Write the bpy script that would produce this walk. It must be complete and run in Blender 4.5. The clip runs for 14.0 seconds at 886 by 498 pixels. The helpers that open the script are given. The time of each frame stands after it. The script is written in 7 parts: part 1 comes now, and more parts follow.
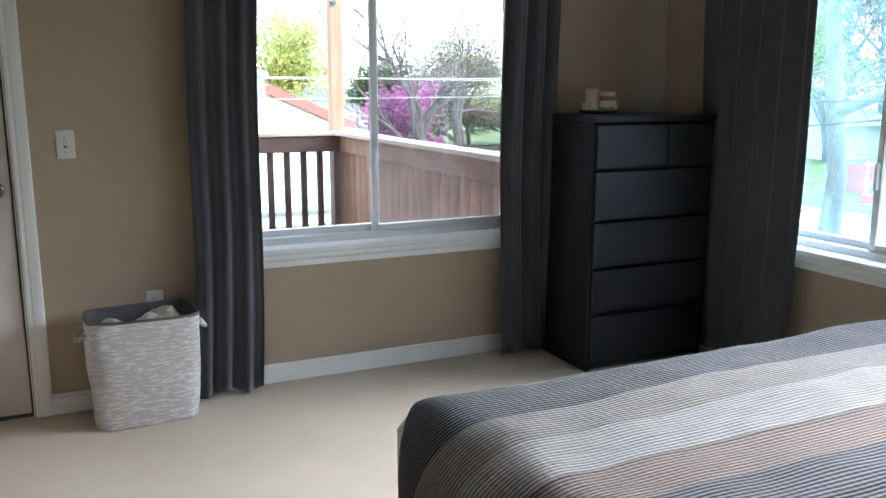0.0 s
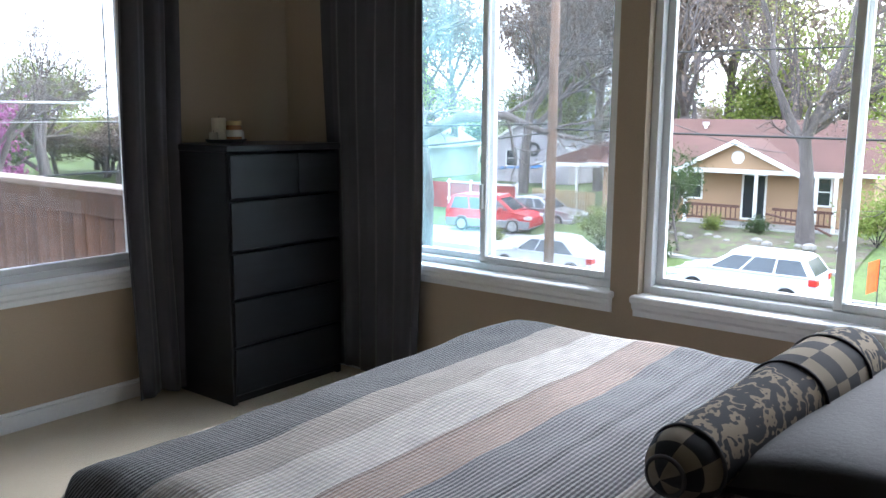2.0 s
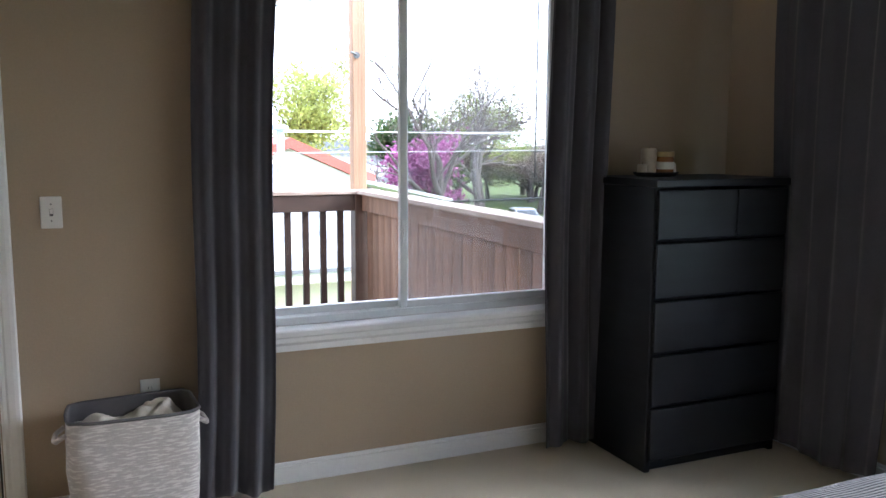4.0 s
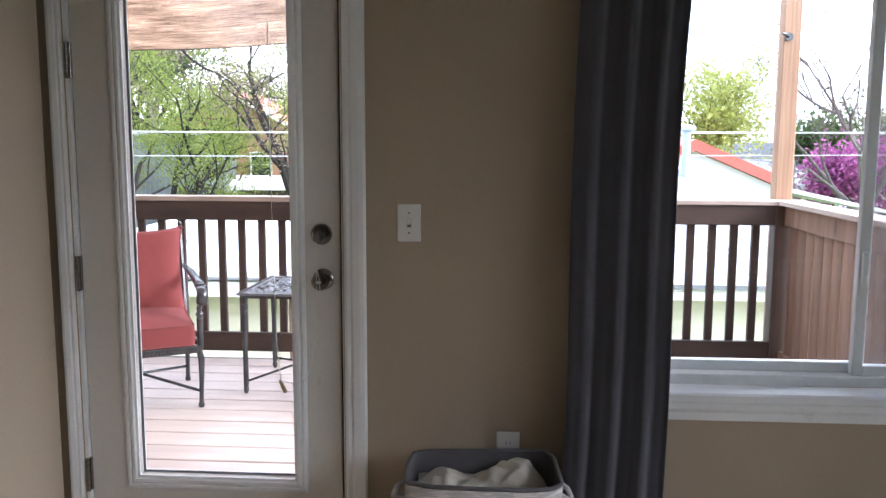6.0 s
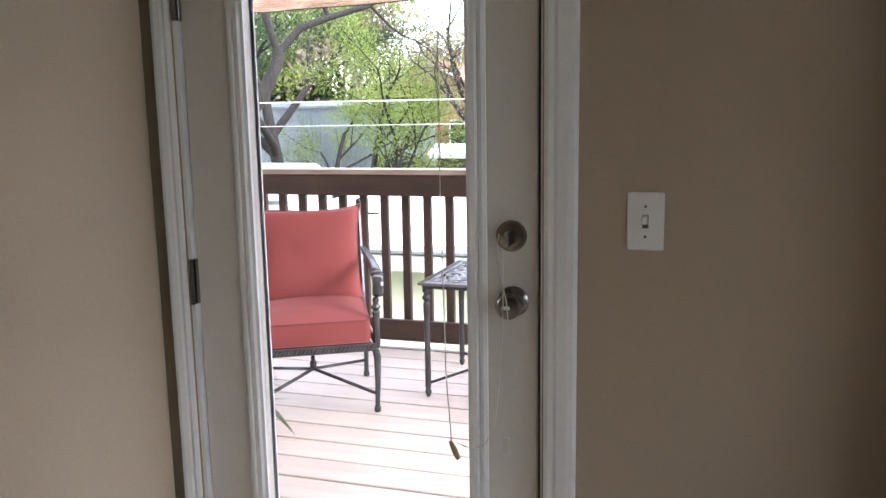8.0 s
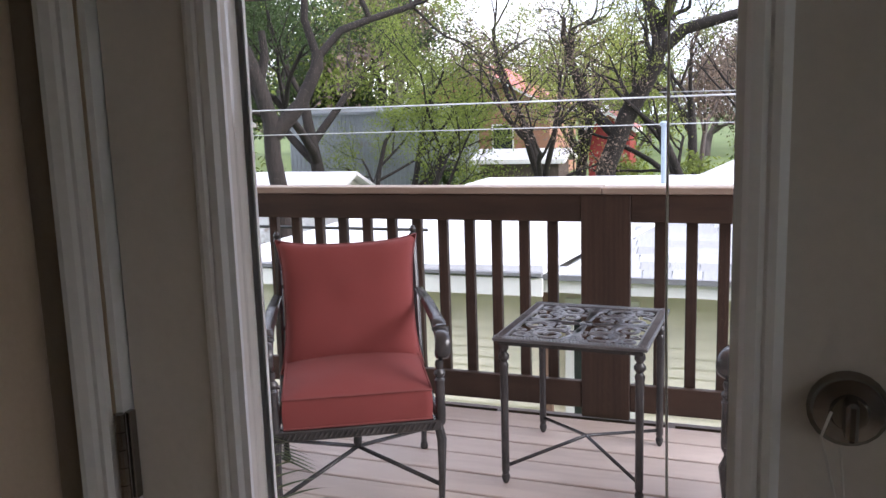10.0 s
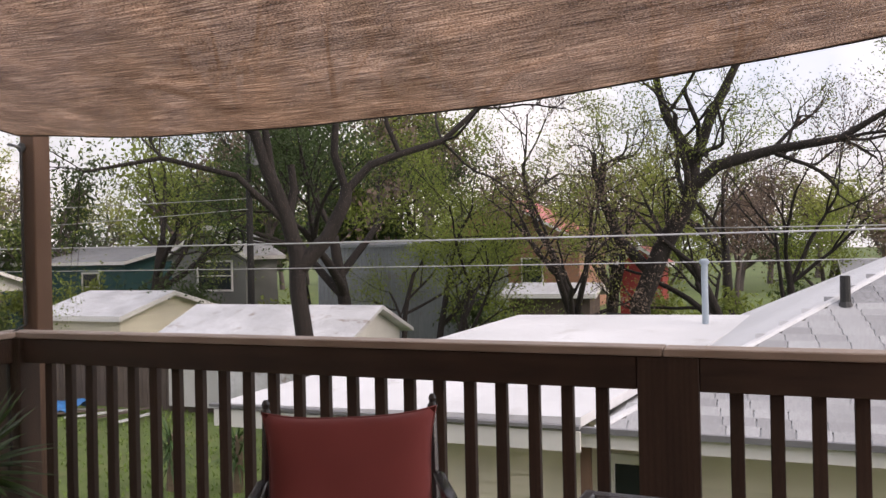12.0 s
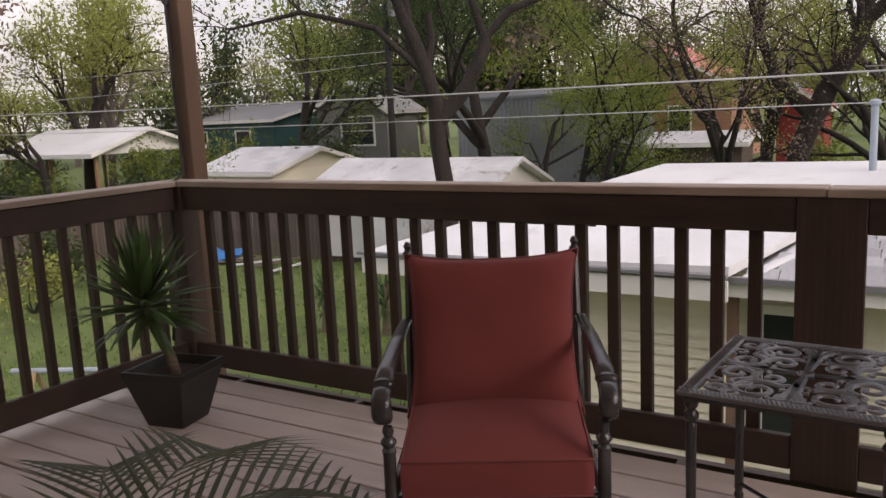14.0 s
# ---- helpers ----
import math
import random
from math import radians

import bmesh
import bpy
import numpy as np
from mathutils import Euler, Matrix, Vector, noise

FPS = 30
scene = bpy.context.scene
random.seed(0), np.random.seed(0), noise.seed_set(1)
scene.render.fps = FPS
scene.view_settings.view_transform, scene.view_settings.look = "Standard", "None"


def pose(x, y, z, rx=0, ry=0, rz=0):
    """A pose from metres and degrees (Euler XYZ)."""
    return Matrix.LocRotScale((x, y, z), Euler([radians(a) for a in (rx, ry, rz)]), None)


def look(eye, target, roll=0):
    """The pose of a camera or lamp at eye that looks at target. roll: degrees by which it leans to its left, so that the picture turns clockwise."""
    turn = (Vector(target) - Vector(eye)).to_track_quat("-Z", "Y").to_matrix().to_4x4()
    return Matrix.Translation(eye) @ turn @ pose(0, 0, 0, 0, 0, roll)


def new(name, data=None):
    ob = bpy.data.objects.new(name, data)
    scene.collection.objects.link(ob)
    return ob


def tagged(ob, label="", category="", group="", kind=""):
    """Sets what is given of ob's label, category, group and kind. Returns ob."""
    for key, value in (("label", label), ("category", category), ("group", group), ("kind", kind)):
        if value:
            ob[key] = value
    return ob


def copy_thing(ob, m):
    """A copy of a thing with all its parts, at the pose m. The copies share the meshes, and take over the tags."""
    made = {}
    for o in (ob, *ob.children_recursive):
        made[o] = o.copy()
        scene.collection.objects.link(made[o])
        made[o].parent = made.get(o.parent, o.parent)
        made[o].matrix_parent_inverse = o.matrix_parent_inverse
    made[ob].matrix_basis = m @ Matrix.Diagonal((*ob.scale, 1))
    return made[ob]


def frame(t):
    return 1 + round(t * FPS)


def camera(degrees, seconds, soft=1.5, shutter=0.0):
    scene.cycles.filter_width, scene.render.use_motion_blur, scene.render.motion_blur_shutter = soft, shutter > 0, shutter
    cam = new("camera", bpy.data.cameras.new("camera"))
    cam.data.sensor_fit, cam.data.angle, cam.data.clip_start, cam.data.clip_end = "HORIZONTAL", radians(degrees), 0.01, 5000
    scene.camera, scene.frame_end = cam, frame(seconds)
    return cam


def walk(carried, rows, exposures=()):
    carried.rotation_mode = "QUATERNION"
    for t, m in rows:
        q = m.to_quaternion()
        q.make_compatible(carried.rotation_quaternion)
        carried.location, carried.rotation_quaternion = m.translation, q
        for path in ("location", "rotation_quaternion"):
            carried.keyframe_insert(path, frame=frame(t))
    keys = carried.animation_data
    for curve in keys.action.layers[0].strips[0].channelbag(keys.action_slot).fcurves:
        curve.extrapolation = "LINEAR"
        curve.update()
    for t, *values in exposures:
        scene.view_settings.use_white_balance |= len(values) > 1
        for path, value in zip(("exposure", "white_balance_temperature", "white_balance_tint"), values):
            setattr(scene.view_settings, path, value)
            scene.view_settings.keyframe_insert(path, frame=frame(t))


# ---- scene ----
PATH = [
    (0, (0.457, 0.261, 1.375), (1.285, 2.041, 0.996), 0.1),
    (0.5, (0.474, 0.276, 1.364), (1.615, 1.883, 1.028), -0.4),
    (1, (0.356, 0.356, 1.389), (1.745, 1.755, 1.056), 0.0),
    (1.5, (0.345, 0.351, 1.403), (1.847, 1.629, 1.071), 0.4),
    (2, (0.353, 0.35, 1.401), (1.91, 1.564, 1.082), 0.4),
    (2.5, (0.339, 0.404, 1.411), (1.876, 1.649, 1.111), 0.1),
    (3, (0.391, 0.497, 1.401), (1.729, 1.958, 1.127), -0.8),
    (3.5, (0.501, 0.648, 1.4), (1.552, 2.33, 1.147), -0.7),
    (3.7, (0.543, 0.684, 1.408), (1.487, 2.429, 1.154), -0.2),
    (5.8, (0.707, 1.446, 1.388), (0.693, 3.43, 1.141), -0.2),
    (6, (0.744, 1.529, 1.391), (0.615, 3.508, 1.138), 0.2),
    (6.5, (0.774, 1.67, 1.388), (0.463, 3.624, 1.096), 0.0),
    (7, (0.712, 1.88, 1.379), (0.324, 3.818, 1.072), -1.2),
    (7.5, (0.644, 2.071, 1.383), (0.196, 3.994, 1.064), -1.9),
    (8, (0.583, 2.351, 1.373), (-0.013, 4.232, 1.044), -1.0),
    (8.5, (0.497, 2.578, 1.381), (-0.2, 4.427, 1.068), -0.8),
    (8.7, (0.435, 2.666, 1.38), (-0.26, 4.516, 1.071), -1.1),
    (10.8, (-0.030, 3.599, 1.35), (-0.712, 5.455, 1.033), -2.3),
    (11, (-0.070, 3.672, 1.342), (-0.737, 5.538, 1.051), -2.7),
    (11.5, (-0.143, 3.813, 1.344), (-0.796, 5.696, 1.155), -2.0),
    (12, (-0.101, 3.884, 1.425), (-0.856, 5.736, 1.429), -1.2),
    (12.5, (-0.11, 3.893, 1.455), (-0.947, 5.697, 1.623), -0.5),
    (13, (-0.122, 3.91, 1.43), (-1.044, 5.68, 1.533), -1.0),
    (13.5, (-0.124, 3.949, 1.393), (-1.143, 5.666, 1.267), -2.1),
    (14, (-0.133, 3.952, 1.375), (-1.186, 5.618, 1.036), -2.7),
]
cam = camera(56.7, 14.0)
EXPOSURES = [(0.0, 2.22, 5250, 8), (1.0, 2.02, 5300, 9), (2.0, 1.92, 5350, 10), (3.7, 2.08, 5400, 12), (5.8, 1.65, 5450, 14), (7.0, 1.84, 5550, 13), (8.0, 1.84, 5550, 13), (8.7, 1.32, 5450, 13), (10.8, 0.3, 6050, 20), (11.5, -0.1, 6250, 20), (12.0, -0.55, 6550, 21), (12.5, -0.75, 6700, 21), (13.0, -0.85, 6700, 20), (13.5, -0.75, 6600, 20), (14.0, -0.7, 6700, 22)]
walk(cam, [(t, look(eye, target, roll)) for t, eye, target, roll in PATH], EXPOSURES)

# ---- world, sun, exposure ----
world = bpy.data.worlds.new("overcast_sky")
scene.world = world
world.use_nodes = True
wn, wl = world.node_tree.nodes, world.node_tree.links
wn.clear()
sky = wn.new("ShaderNodeTexSky")
sky.sky_type, sky.sun_disc = "NISHITA", False
sky.sun_elevation, sky.sun_rotation = radians(34), radians(99)
sky.air_density, sky.dust_density = 1.2, 6.0
bg_sky = wn.new("ShaderNodeBackground")
bg_sky.inputs[1].default_value = 0.07
cloud_co = wn.new("ShaderNodeTexCoord")
cloud = wn.new("ShaderNodeTexNoise")
cloud.inputs["Scale"].default_value, cloud.inputs["Detail"].default_value = 3.0, 6.0
cloud_ramp = wn.new("ShaderNodeValToRGB")
cloud_ramp.color_ramp.elements[0].color = (0.62, 0.68, 0.78, 1)
cloud_ramp.color_ramp.elements[1].color = (1.0, 0.98, 0.96, 1)
cloud_ramp.color_ramp.elements[0].position, cloud_ramp.color_ramp.elements[1].position = 0.35, 0.6
bg_cloud = wn.new("ShaderNodeBackground")
bg_cloud.inputs[1].default_value = 1.7
add = wn.new("ShaderNodeAddShader")
out = wn.new("ShaderNodeOutputWorld")
wl.new(sky.outputs[0], bg_sky.inputs[0])
wl.new(cloud_co.outputs["Generated"], cloud.inputs["Vector"])
wl.new(cloud.outputs["Fac"], cloud_ramp.inputs[0])
wl.new(cloud_ramp.outputs[0], bg_cloud.inputs[0])
wl.new(bg_sky.outputs[0], add.inputs[0])
wl.new(bg_cloud.outputs[0], add.inputs[1])
wl.new(add.outputs[0], out.inputs[0])

sun_data = bpy.data.lights.new("sun", "SUN")
sun_data.energy, sun_data.angle, sun_data.color = 2.9, radians(40), (1.0, 0.95, 0.88)
sun = new("sun", sun_data)
sun.matrix_world = look((25, -4, 17.1), (0, 0, 0))


# ---- materials ----
def tree_of(name):
    m = bpy.data.materials.new(name)
    m.use_nodes = True
    m.node_tree.nodes.clear()
    return m, m.node_tree.nodes, m.node_tree.links


def coords(n, l, stretch=(1, 1, 1), space="Object"):
    tc = n.new("ShaderNodeTexCoord")
    mp = n.new("ShaderNodeMapping")
    mp.inputs["Scale"].default_value = stretch
    l.new(tc.outputs[space], mp.inputs["Vector"])
    return mp.outputs["Vector"]


def noise_of(n, l, vec, scale, detail=4.0, rough=0.55):
    t = n.new("ShaderNodeTexNoise")
    t.inputs["Scale"].default_value, t.inputs["Detail"].default_value, t.inputs["Roughness"].default_value = scale, detail, rough
    l.new(vec, t.inputs["Vector"])
    return t.outputs["Fac"]


def ramp_of(n, l, fac, stops, hard=False):
    r = n.new("ShaderNodeValToRGB")
    r.color_ramp.interpolation = "CONSTANT" if hard else "LINEAR"
    e = r.color_ramp.elements
    while len(e) < len(stops):
        e.new(0.5)
    for k, (p, c) in enumerate(stops):
        e[k].position, e[k].color = p, (*c, 1)
    l.new(fac, r.inputs[0])
    return r.outputs[0]


def mix_of(n, l, a, b, fac, mode="MIX"):
    m = n.new("ShaderNodeMix")
    m.data_type, m.blend_type = "RGBA", mode
    for sock, v in ((m.inputs[0], fac), (m.inputs[6], a), (m.inputs[7], b)):
        if isinstance(v, (int, float)):
            sock.default_value = v
        elif isinstance(v, tuple):
            sock.default_value = (*v, 1)
        else:
            l.new(v, sock)
    return m.outputs[2]


def math_of(n, l, op, a, b=0.0):
    m = n.new("ShaderNodeMath")
    m.operation = op
    for sock, v in ((m.inputs[0], a), (m.inputs[1], b)):
        if isinstance(v, (int, float)):
            sock.default_value = v
        else:
            l.new(v, sock)
    return m.outputs[0]


def scale3(c, k):
    return tuple(min(1.0, v * k) for v in c)


def finish(m, n, l, colour, rough=0.6, metal=0.0, height=None, bump=0.2, dist=0.01, trans=0.0, spec=0.5, sheen=0.0):
    p = n.new("ShaderNodeBsdfPrincipled")
    if isinstance(colour, tuple):
        p.inputs["Base Color"].default_value = (*colour, 1)
    else:
        l.new(colour, p.inputs["Base Color"])
    if isinstance(rough, (int, float)):
        p.inputs["Roughness"].default_value = rough
    else:
        l.new(rough, p.inputs["Roughness"])
    p.inputs["Metallic"].default_value, p.inputs["Specular IOR Level"].default_value = metal, spec
    p.inputs["Sheen Weight"].default_value = sheen
    if height is not None:
        b = n.new("ShaderNodeBump")
        b.inputs["Strength"].default_value, b.inputs["Distance"].default_value = bump, dist
        l.new(height, b.inputs["Height"])
        l.new(b.outputs[0], p.inputs["Normal"])
    o = n.new("ShaderNodeOutputMaterial")
    surf = p.outputs[0]
    if trans > 0:
        t = n.new("ShaderNodeBsdfTranslucent")
        if isinstance(colour, tuple):
            t.inputs[0].default_value = (*colour, 1)
        else:
            l.new(colour, t.inputs[0])
        mx = n.new("ShaderNodeMixShader")
        mx.inputs[0].default_value = trans
        l.new(surf, mx.inputs[1])
        l.new(t.outputs[0], mx.inputs[2])
        surf = mx.outputs[0]
    l.new(surf, o.inputs[0])
    return m


def mat(name, colour, rough=0.6, metal=0.0, big=(1.5, 0.18), fine=(40, 0.12), bump=0.15, dist=0.004, stretch=(1, 1, 1), vary=0.0, island=False, trans=0.0, spec=0.5, sheen=0.0, tint=None, tint_at=0.62):
    """A surface with its colour changed at two scales, fine relief and, with tint, worn or stained patches."""
    m, n, l = tree_of(name)
    vec = coords(n, l, stretch)
    a = noise_of(n, l, vec, big[0], 3)
    b = noise_of(n, l, vec, fine[0], 5)
    c1 = ramp_of(n, l, a, [(0.3, scale3(colour, 1 - big[1])), (0.7, scale3(colour, 1 + big[1]))])
    c2 = ramp_of(n, l, b, [(0.3, (1 - fine[1],) * 3), (0.7, (1.0, 1.0, 1.0))])
    col = mix_of(n, l, c1, c2, 1.0, "MULTIPLY")
    if tint:
        t = noise_of(n, l, vec, big[0] * 2.3, 6, 0.65)
        f = ramp_of(n, l, t, [(tint_at - 0.06, (0, 0, 0)), (tint_at + 0.08, (1, 1, 1))])
        col = mix_of(n, l, col, tint, f)
    if vary > 0:
        if island:
            g = n.new("ShaderNodeNewGeometry")
            rnd = g.outputs["Random Per Island"]
        else:
            g = n.new("ShaderNodeObjectInfo")
            rnd = g.outputs["Random"]
        k = ramp_of(n, l, rnd, [(0.0, (1 - vary,) * 3), (1.0, (1.0, 1.0, 1.0))])
        col = mix_of(n, l, col, k, 1.0, "MULTIPLY")
    return finish(m, n, l, col, rough, metal, b, bump, dist, trans, spec, sheen)


def wood(name, dark, light, axis=0, rough=0.65, vary=0.25, scale=14.0, bump=0.25):
    """Stained timber with grain along one axis and a few knots."""
    m, n, l = tree_of(name)
    s = [scale, scale, scale]
    s[axis] = scale * 0.06
    vec = coords(n, l, tuple(s))
    a = noise_of(n, l, vec, 1.0, 6, 0.6)
    w = n.new("ShaderNodeTexWave")
    w.inputs["Scale"].default_value, w.inputs["Distortion"].default_value, w.inputs["Detail"].default_value = 0.9, 6.0, 3.0
    l.new(vec, w.inputs["Vector"])
    g = math_of(n, l, "ADD", math_of(n, l, "MULTIPLY", a, 0.88), math_of(n, l, "MULTIPLY", w.outputs["Fac"], 0.12))
    col = ramp_of(n, l, g, [(0.3, dark), (0.7, light)])
    vor = n.new("ShaderNodeTexVoronoi")
    vor.inputs["Scale"].default_value = 1.0
    l.new(coords(n, l, tuple(1.6 if k == axis else 5.0 for k in range(3))), vor.inputs["Vector"])
    knot = ramp_of(n, l, vor.outputs["Distance"], [(0.06, (1, 1, 1)), (0.13, (0, 0, 0))])
    col = mix_of(n, l, col, scale3(dark, 0.45), math_of(n, l, "MULTIPLY", knot, 0.75))
    o = n.new("ShaderNodeObjectInfo")
    k = ramp_of(n, l, o.outputs["Random"], [(0, (1 - vary,) * 3), (1, (1, 1, 1))])
    col = mix_of(n, l, col, k, 1.0, "MULTIPLY")
    return finish(m, n, l, col, rough, 0.0, g, bump, 0.003)


def pane_glass(name, tint=(0.985, 0.995, 0.995), gloss=0.8):
    m, n, l = tree_of(name)
    t = n.new("ShaderNodeBsdfTransparent")
    t.inputs[0].default_value = (*tint, 1)
    g = n.new("ShaderNodeBsdfGlossy")
    g.inputs["Roughness"].default_value = 0.02
    f = n.new("ShaderNodeFresnel")
    f.inputs[0].default_value = 1.45
    k = math_of(n, l, "MULTIPLY", f.outputs[0], gloss)
    mx = n.new("ShaderNodeMixShader")
    l.new(k, mx.inputs[0])
    l.new(t.outputs[0], mx.inputs[1])
    l.new(g.outputs[0], mx.inputs[2])
    o = n.new("ShaderNodeOutputMaterial")
    l.new(mx.outputs[0], o.inputs[0])
    return m


def reflection_veil_glass():
    """Window glass with a pale blue reflection put into the material as a translucent veil."""
    m, n, l = tree_of("reflection_veil_glass")
    t = n.new("ShaderNodeBsdfTransparent")
    t.inputs[0].default_value = (0.88, 0.98, 1.0, 1)
    d = n.new("ShaderNodeBsdfTranslucent")
    d.inputs[0].default_value = (0.50, 0.84, 0.95, 1)
    k = noise_of(n, l, coords(n, l, (1, 2.2, 1)), 2.6, 4, 0.6)
    f = ramp_of(n, l, k, [(0.35, (0.01, 0.01, 0.01)), (0.65, (0.06, 0.06, 0.06))])
    mx = n.new("ShaderNodeMixShader")
    l.new(f, mx.inputs[0])
    l.new(t.outputs[0], mx.inputs[1])
    l.new(d.outputs[0], mx.inputs[2])
    o = n.new("ShaderNodeOutputMaterial")
    l.new(mx.outputs[0], o.inputs[0])
    return m


def mesh_screen():
    """Insect screen: fine grey mesh that veils what lies behind it."""
    m, n, l = tree_of("insect_screen")
    d = n.new("ShaderNodeBsdfDiffuse")
    d.inputs[0].default_value = (0.22, 0.23, 0.24, 1)
    t = n.new("ShaderNodeBsdfTransparent")
    k = noise_of(n, l, coords(n, l), 6.0, 2)
    f = ramp_of(n, l, k, [(0.3, (0.20, 0.20, 0.20)), (0.7, (0.27, 0.27, 0.27))])
    mx = n.new("ShaderNodeMixShader")
    l.new(f, mx.inputs[0])
    l.new(t.outputs[0], mx.inputs[1])
    l.new(d.outputs[0], mx.inputs[2])
    o = n.new("ShaderNodeOutputMaterial")
    l.new(mx.outputs[0], o.inputs[0])
    return m


def quilt_cloth():
    """Ribbed cotton in broad stripes across the bed: charcoal, taupe, off-white, rose brown, blue grey."""
    m, n, l = tree_of("striped_quilt")
    tc = n.new("ShaderNodeTexCoord")
    uv = n.new("ShaderNodeSeparateXYZ")
    l.new(tc.outputs["UV"], uv.inputs[0])
    wob = noise_of(n, l, tc.outputs["UV"], 4.0, 3)
    v = math_of(n, l, "ADD", uv.outputs[1], math_of(n, l, "MULTIPLY", math_of(n, l, "SUBTRACT", wob, 0.5), 0.035))
    charcoal, taupe, white, rose, blue, sand = (0.042, 0.042, 0.049), (0.245, 0.215, 0.19), (0.375, 0.35, 0.325), (0.235, 0.168, 0.135), (0.085, 0.085, 0.094), (0.26, 0.235, 0.21)
    stops = [(0.0, rose), (0.06, white), (0.12, taupe), (0.20, charcoal), (0.395, taupe), (0.47, white), (0.553, scale3(rose, 0.72)), (0.561, rose), (0.627, blue), (0.69, charcoal), (0.70, blue), (0.725, charcoal), (0.79, sand), (0.86, rose), (0.93, white)]
    col = ramp_of(n, l, v, stops, hard=True)
    fine = noise_of(n, l, coords(n, l, (30, 260, 1), "UV"), 1.0, 3)
    col = mix_of(n, l, col, ramp_of(n, l, fine, [(0.3, (0.72, 0.72, 0.74)), (0.7, (1.12, 1.1, 1.08))]), 1.0, "MULTIPLY")
    big = noise_of(n, l, tc.outputs["UV"], 9.0, 3)
    col = mix_of(n, l, col, ramp_of(n, l, big, [(0.3, (0.88, 0.88, 0.88)), (0.7, (1.08, 1.08, 1.08))]), 1.0, "MULTIPLY")
    sx = math_of(n, l, "SINE", math_of(n, l, "MULTIPLY", uv.outputs[0], 900.0))
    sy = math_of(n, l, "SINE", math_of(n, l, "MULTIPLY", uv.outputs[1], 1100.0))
    rib = math_of(n, l, "ADD", math_of(n, l, "MULTIPLY", sx, 0.18), sy)
    rib = math_of(n, l, "ADD", rib, math_of(n, l, "MULTIPLY", fine, 1.2))
    # groove shade between the ribs, multiplied into the colour
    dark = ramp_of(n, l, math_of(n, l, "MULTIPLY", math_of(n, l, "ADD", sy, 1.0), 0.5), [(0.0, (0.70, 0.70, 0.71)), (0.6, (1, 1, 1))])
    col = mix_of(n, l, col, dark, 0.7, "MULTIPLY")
    return finish(m, n, l, col, 0.92, 0, rib, 0.7, 0.004, sheen=0.2, spec=0.2)


def cane_cloth():
    """Woven shade cloth: horizontal slubs of tan and brown, light passing through."""
    m, n, l = tree_of("shade_cloth")
    tc = n.new("ShaderNodeTexCoord")
    a = noise_of(n, l, coords(n, l, (26, 480, 1), "UV"), 1.0, 6, 0.7)
    b = noise_of(n, l, coords(n, l, (900, 480, 1), "UV"), 1.0, 2, 0.6)
    c = noise_of(n, l, coords(n, l, (17, 13, 1), "UV"), 1.0, 5, 0.65)
    col = ramp_of(n, l, a, [(0.37, (0.070, 0.039, 0.024)), (0.5, (0.19, 0.118, 0.076)), (0.63, (0.45, 0.31, 0.215))])
    col = mix_of(n, l, col, ramp_of(n, l, b, [(0.40, (0.28, 0.28, 0.28)), (0.60, (1.5, 1.5, 1.5))]), 1.0, "MULTIPLY")
    # broad dapples of branch shadow and light, multiplied into the cloth colour
    col = mix_of(n, l, col, ramp_of(n, l, c, [(0.34, (0.58, 0.56, 0.54)), (0.54, (1.0, 1.0, 1.0)), (0.68, (1.5, 1.47, 1.44))]), 1.0, "MULTIPLY")
    d = n.new("ShaderNodeBsdfDiffuse")
    t = n.new("ShaderNodeBsdfTranslucent")
    tr = n.new("ShaderNodeBsdfTransparent")
    l.new(col, d.inputs[0])
    l.new(col, t.inputs[0])
    m1 = n.new("ShaderNodeMixShader")
    m1.inputs[0].default_value = 0.80
    l.new(d.outputs[0], m1.inputs[1])
    l.new(t.outputs[0], m1.inputs[2])
    hole = ramp_of(n, l, b, [(0.52, (0.0, 0.0, 0.0)), (0.66, (0.24, 0.24, 0.24))])
    m2 = n.new("ShaderNodeMixShader")
    l.new(hole, m2.inputs[0])
    l.new(m1.outputs[0], m2.inputs[1])
    l.new(tr.outputs[0], m2.inputs[2])
    o = n.new("ShaderNodeOutputMaterial")
    l.new(m2.outputs[0], o.inputs[0])
    return m


def damask_cloth():
    """Cream cotton printed with black scrolls."""
    m, n, l = tree_of("damask_print")
    vec = coords(n, l, (1, 1, 1), "UV")
    warp = n.new("ShaderNodeTexNoise")
    warp.inputs["Scale"].default_value, warp.inputs["Detail"].default_value = 5.0, 2.0
    l.new(vec, warp.inputs["Vector"])
    mixv = mix_of(n, l, vec, warp.outputs["Color"], 0.35)
    w = n.new("ShaderNodeTexWave")
    w.wave_type = "RINGS"
    w.rings_direction = "SPHERICAL"
    w.inputs["Scale"].default_value, w.inputs["Distortion"].default_value, w.inputs["Detail"].default_value, w.inputs["Detail Scale"].default_value = 1.9, 8.0, 2.0, 2.6
    l.new(mixv, w.inputs["Vector"])
    col = ramp_of(n, l, w.outputs["Fac"], [(0.76, (0.012, 0.012, 0.015)), (0.80, (0.13, 0.105, 0.075))])
    f = noise_of(n, l, vec, 120.0)
    return finish(m, n, l, col, 0.9, 0, f, 0.15, 0.002, spec=0.1)


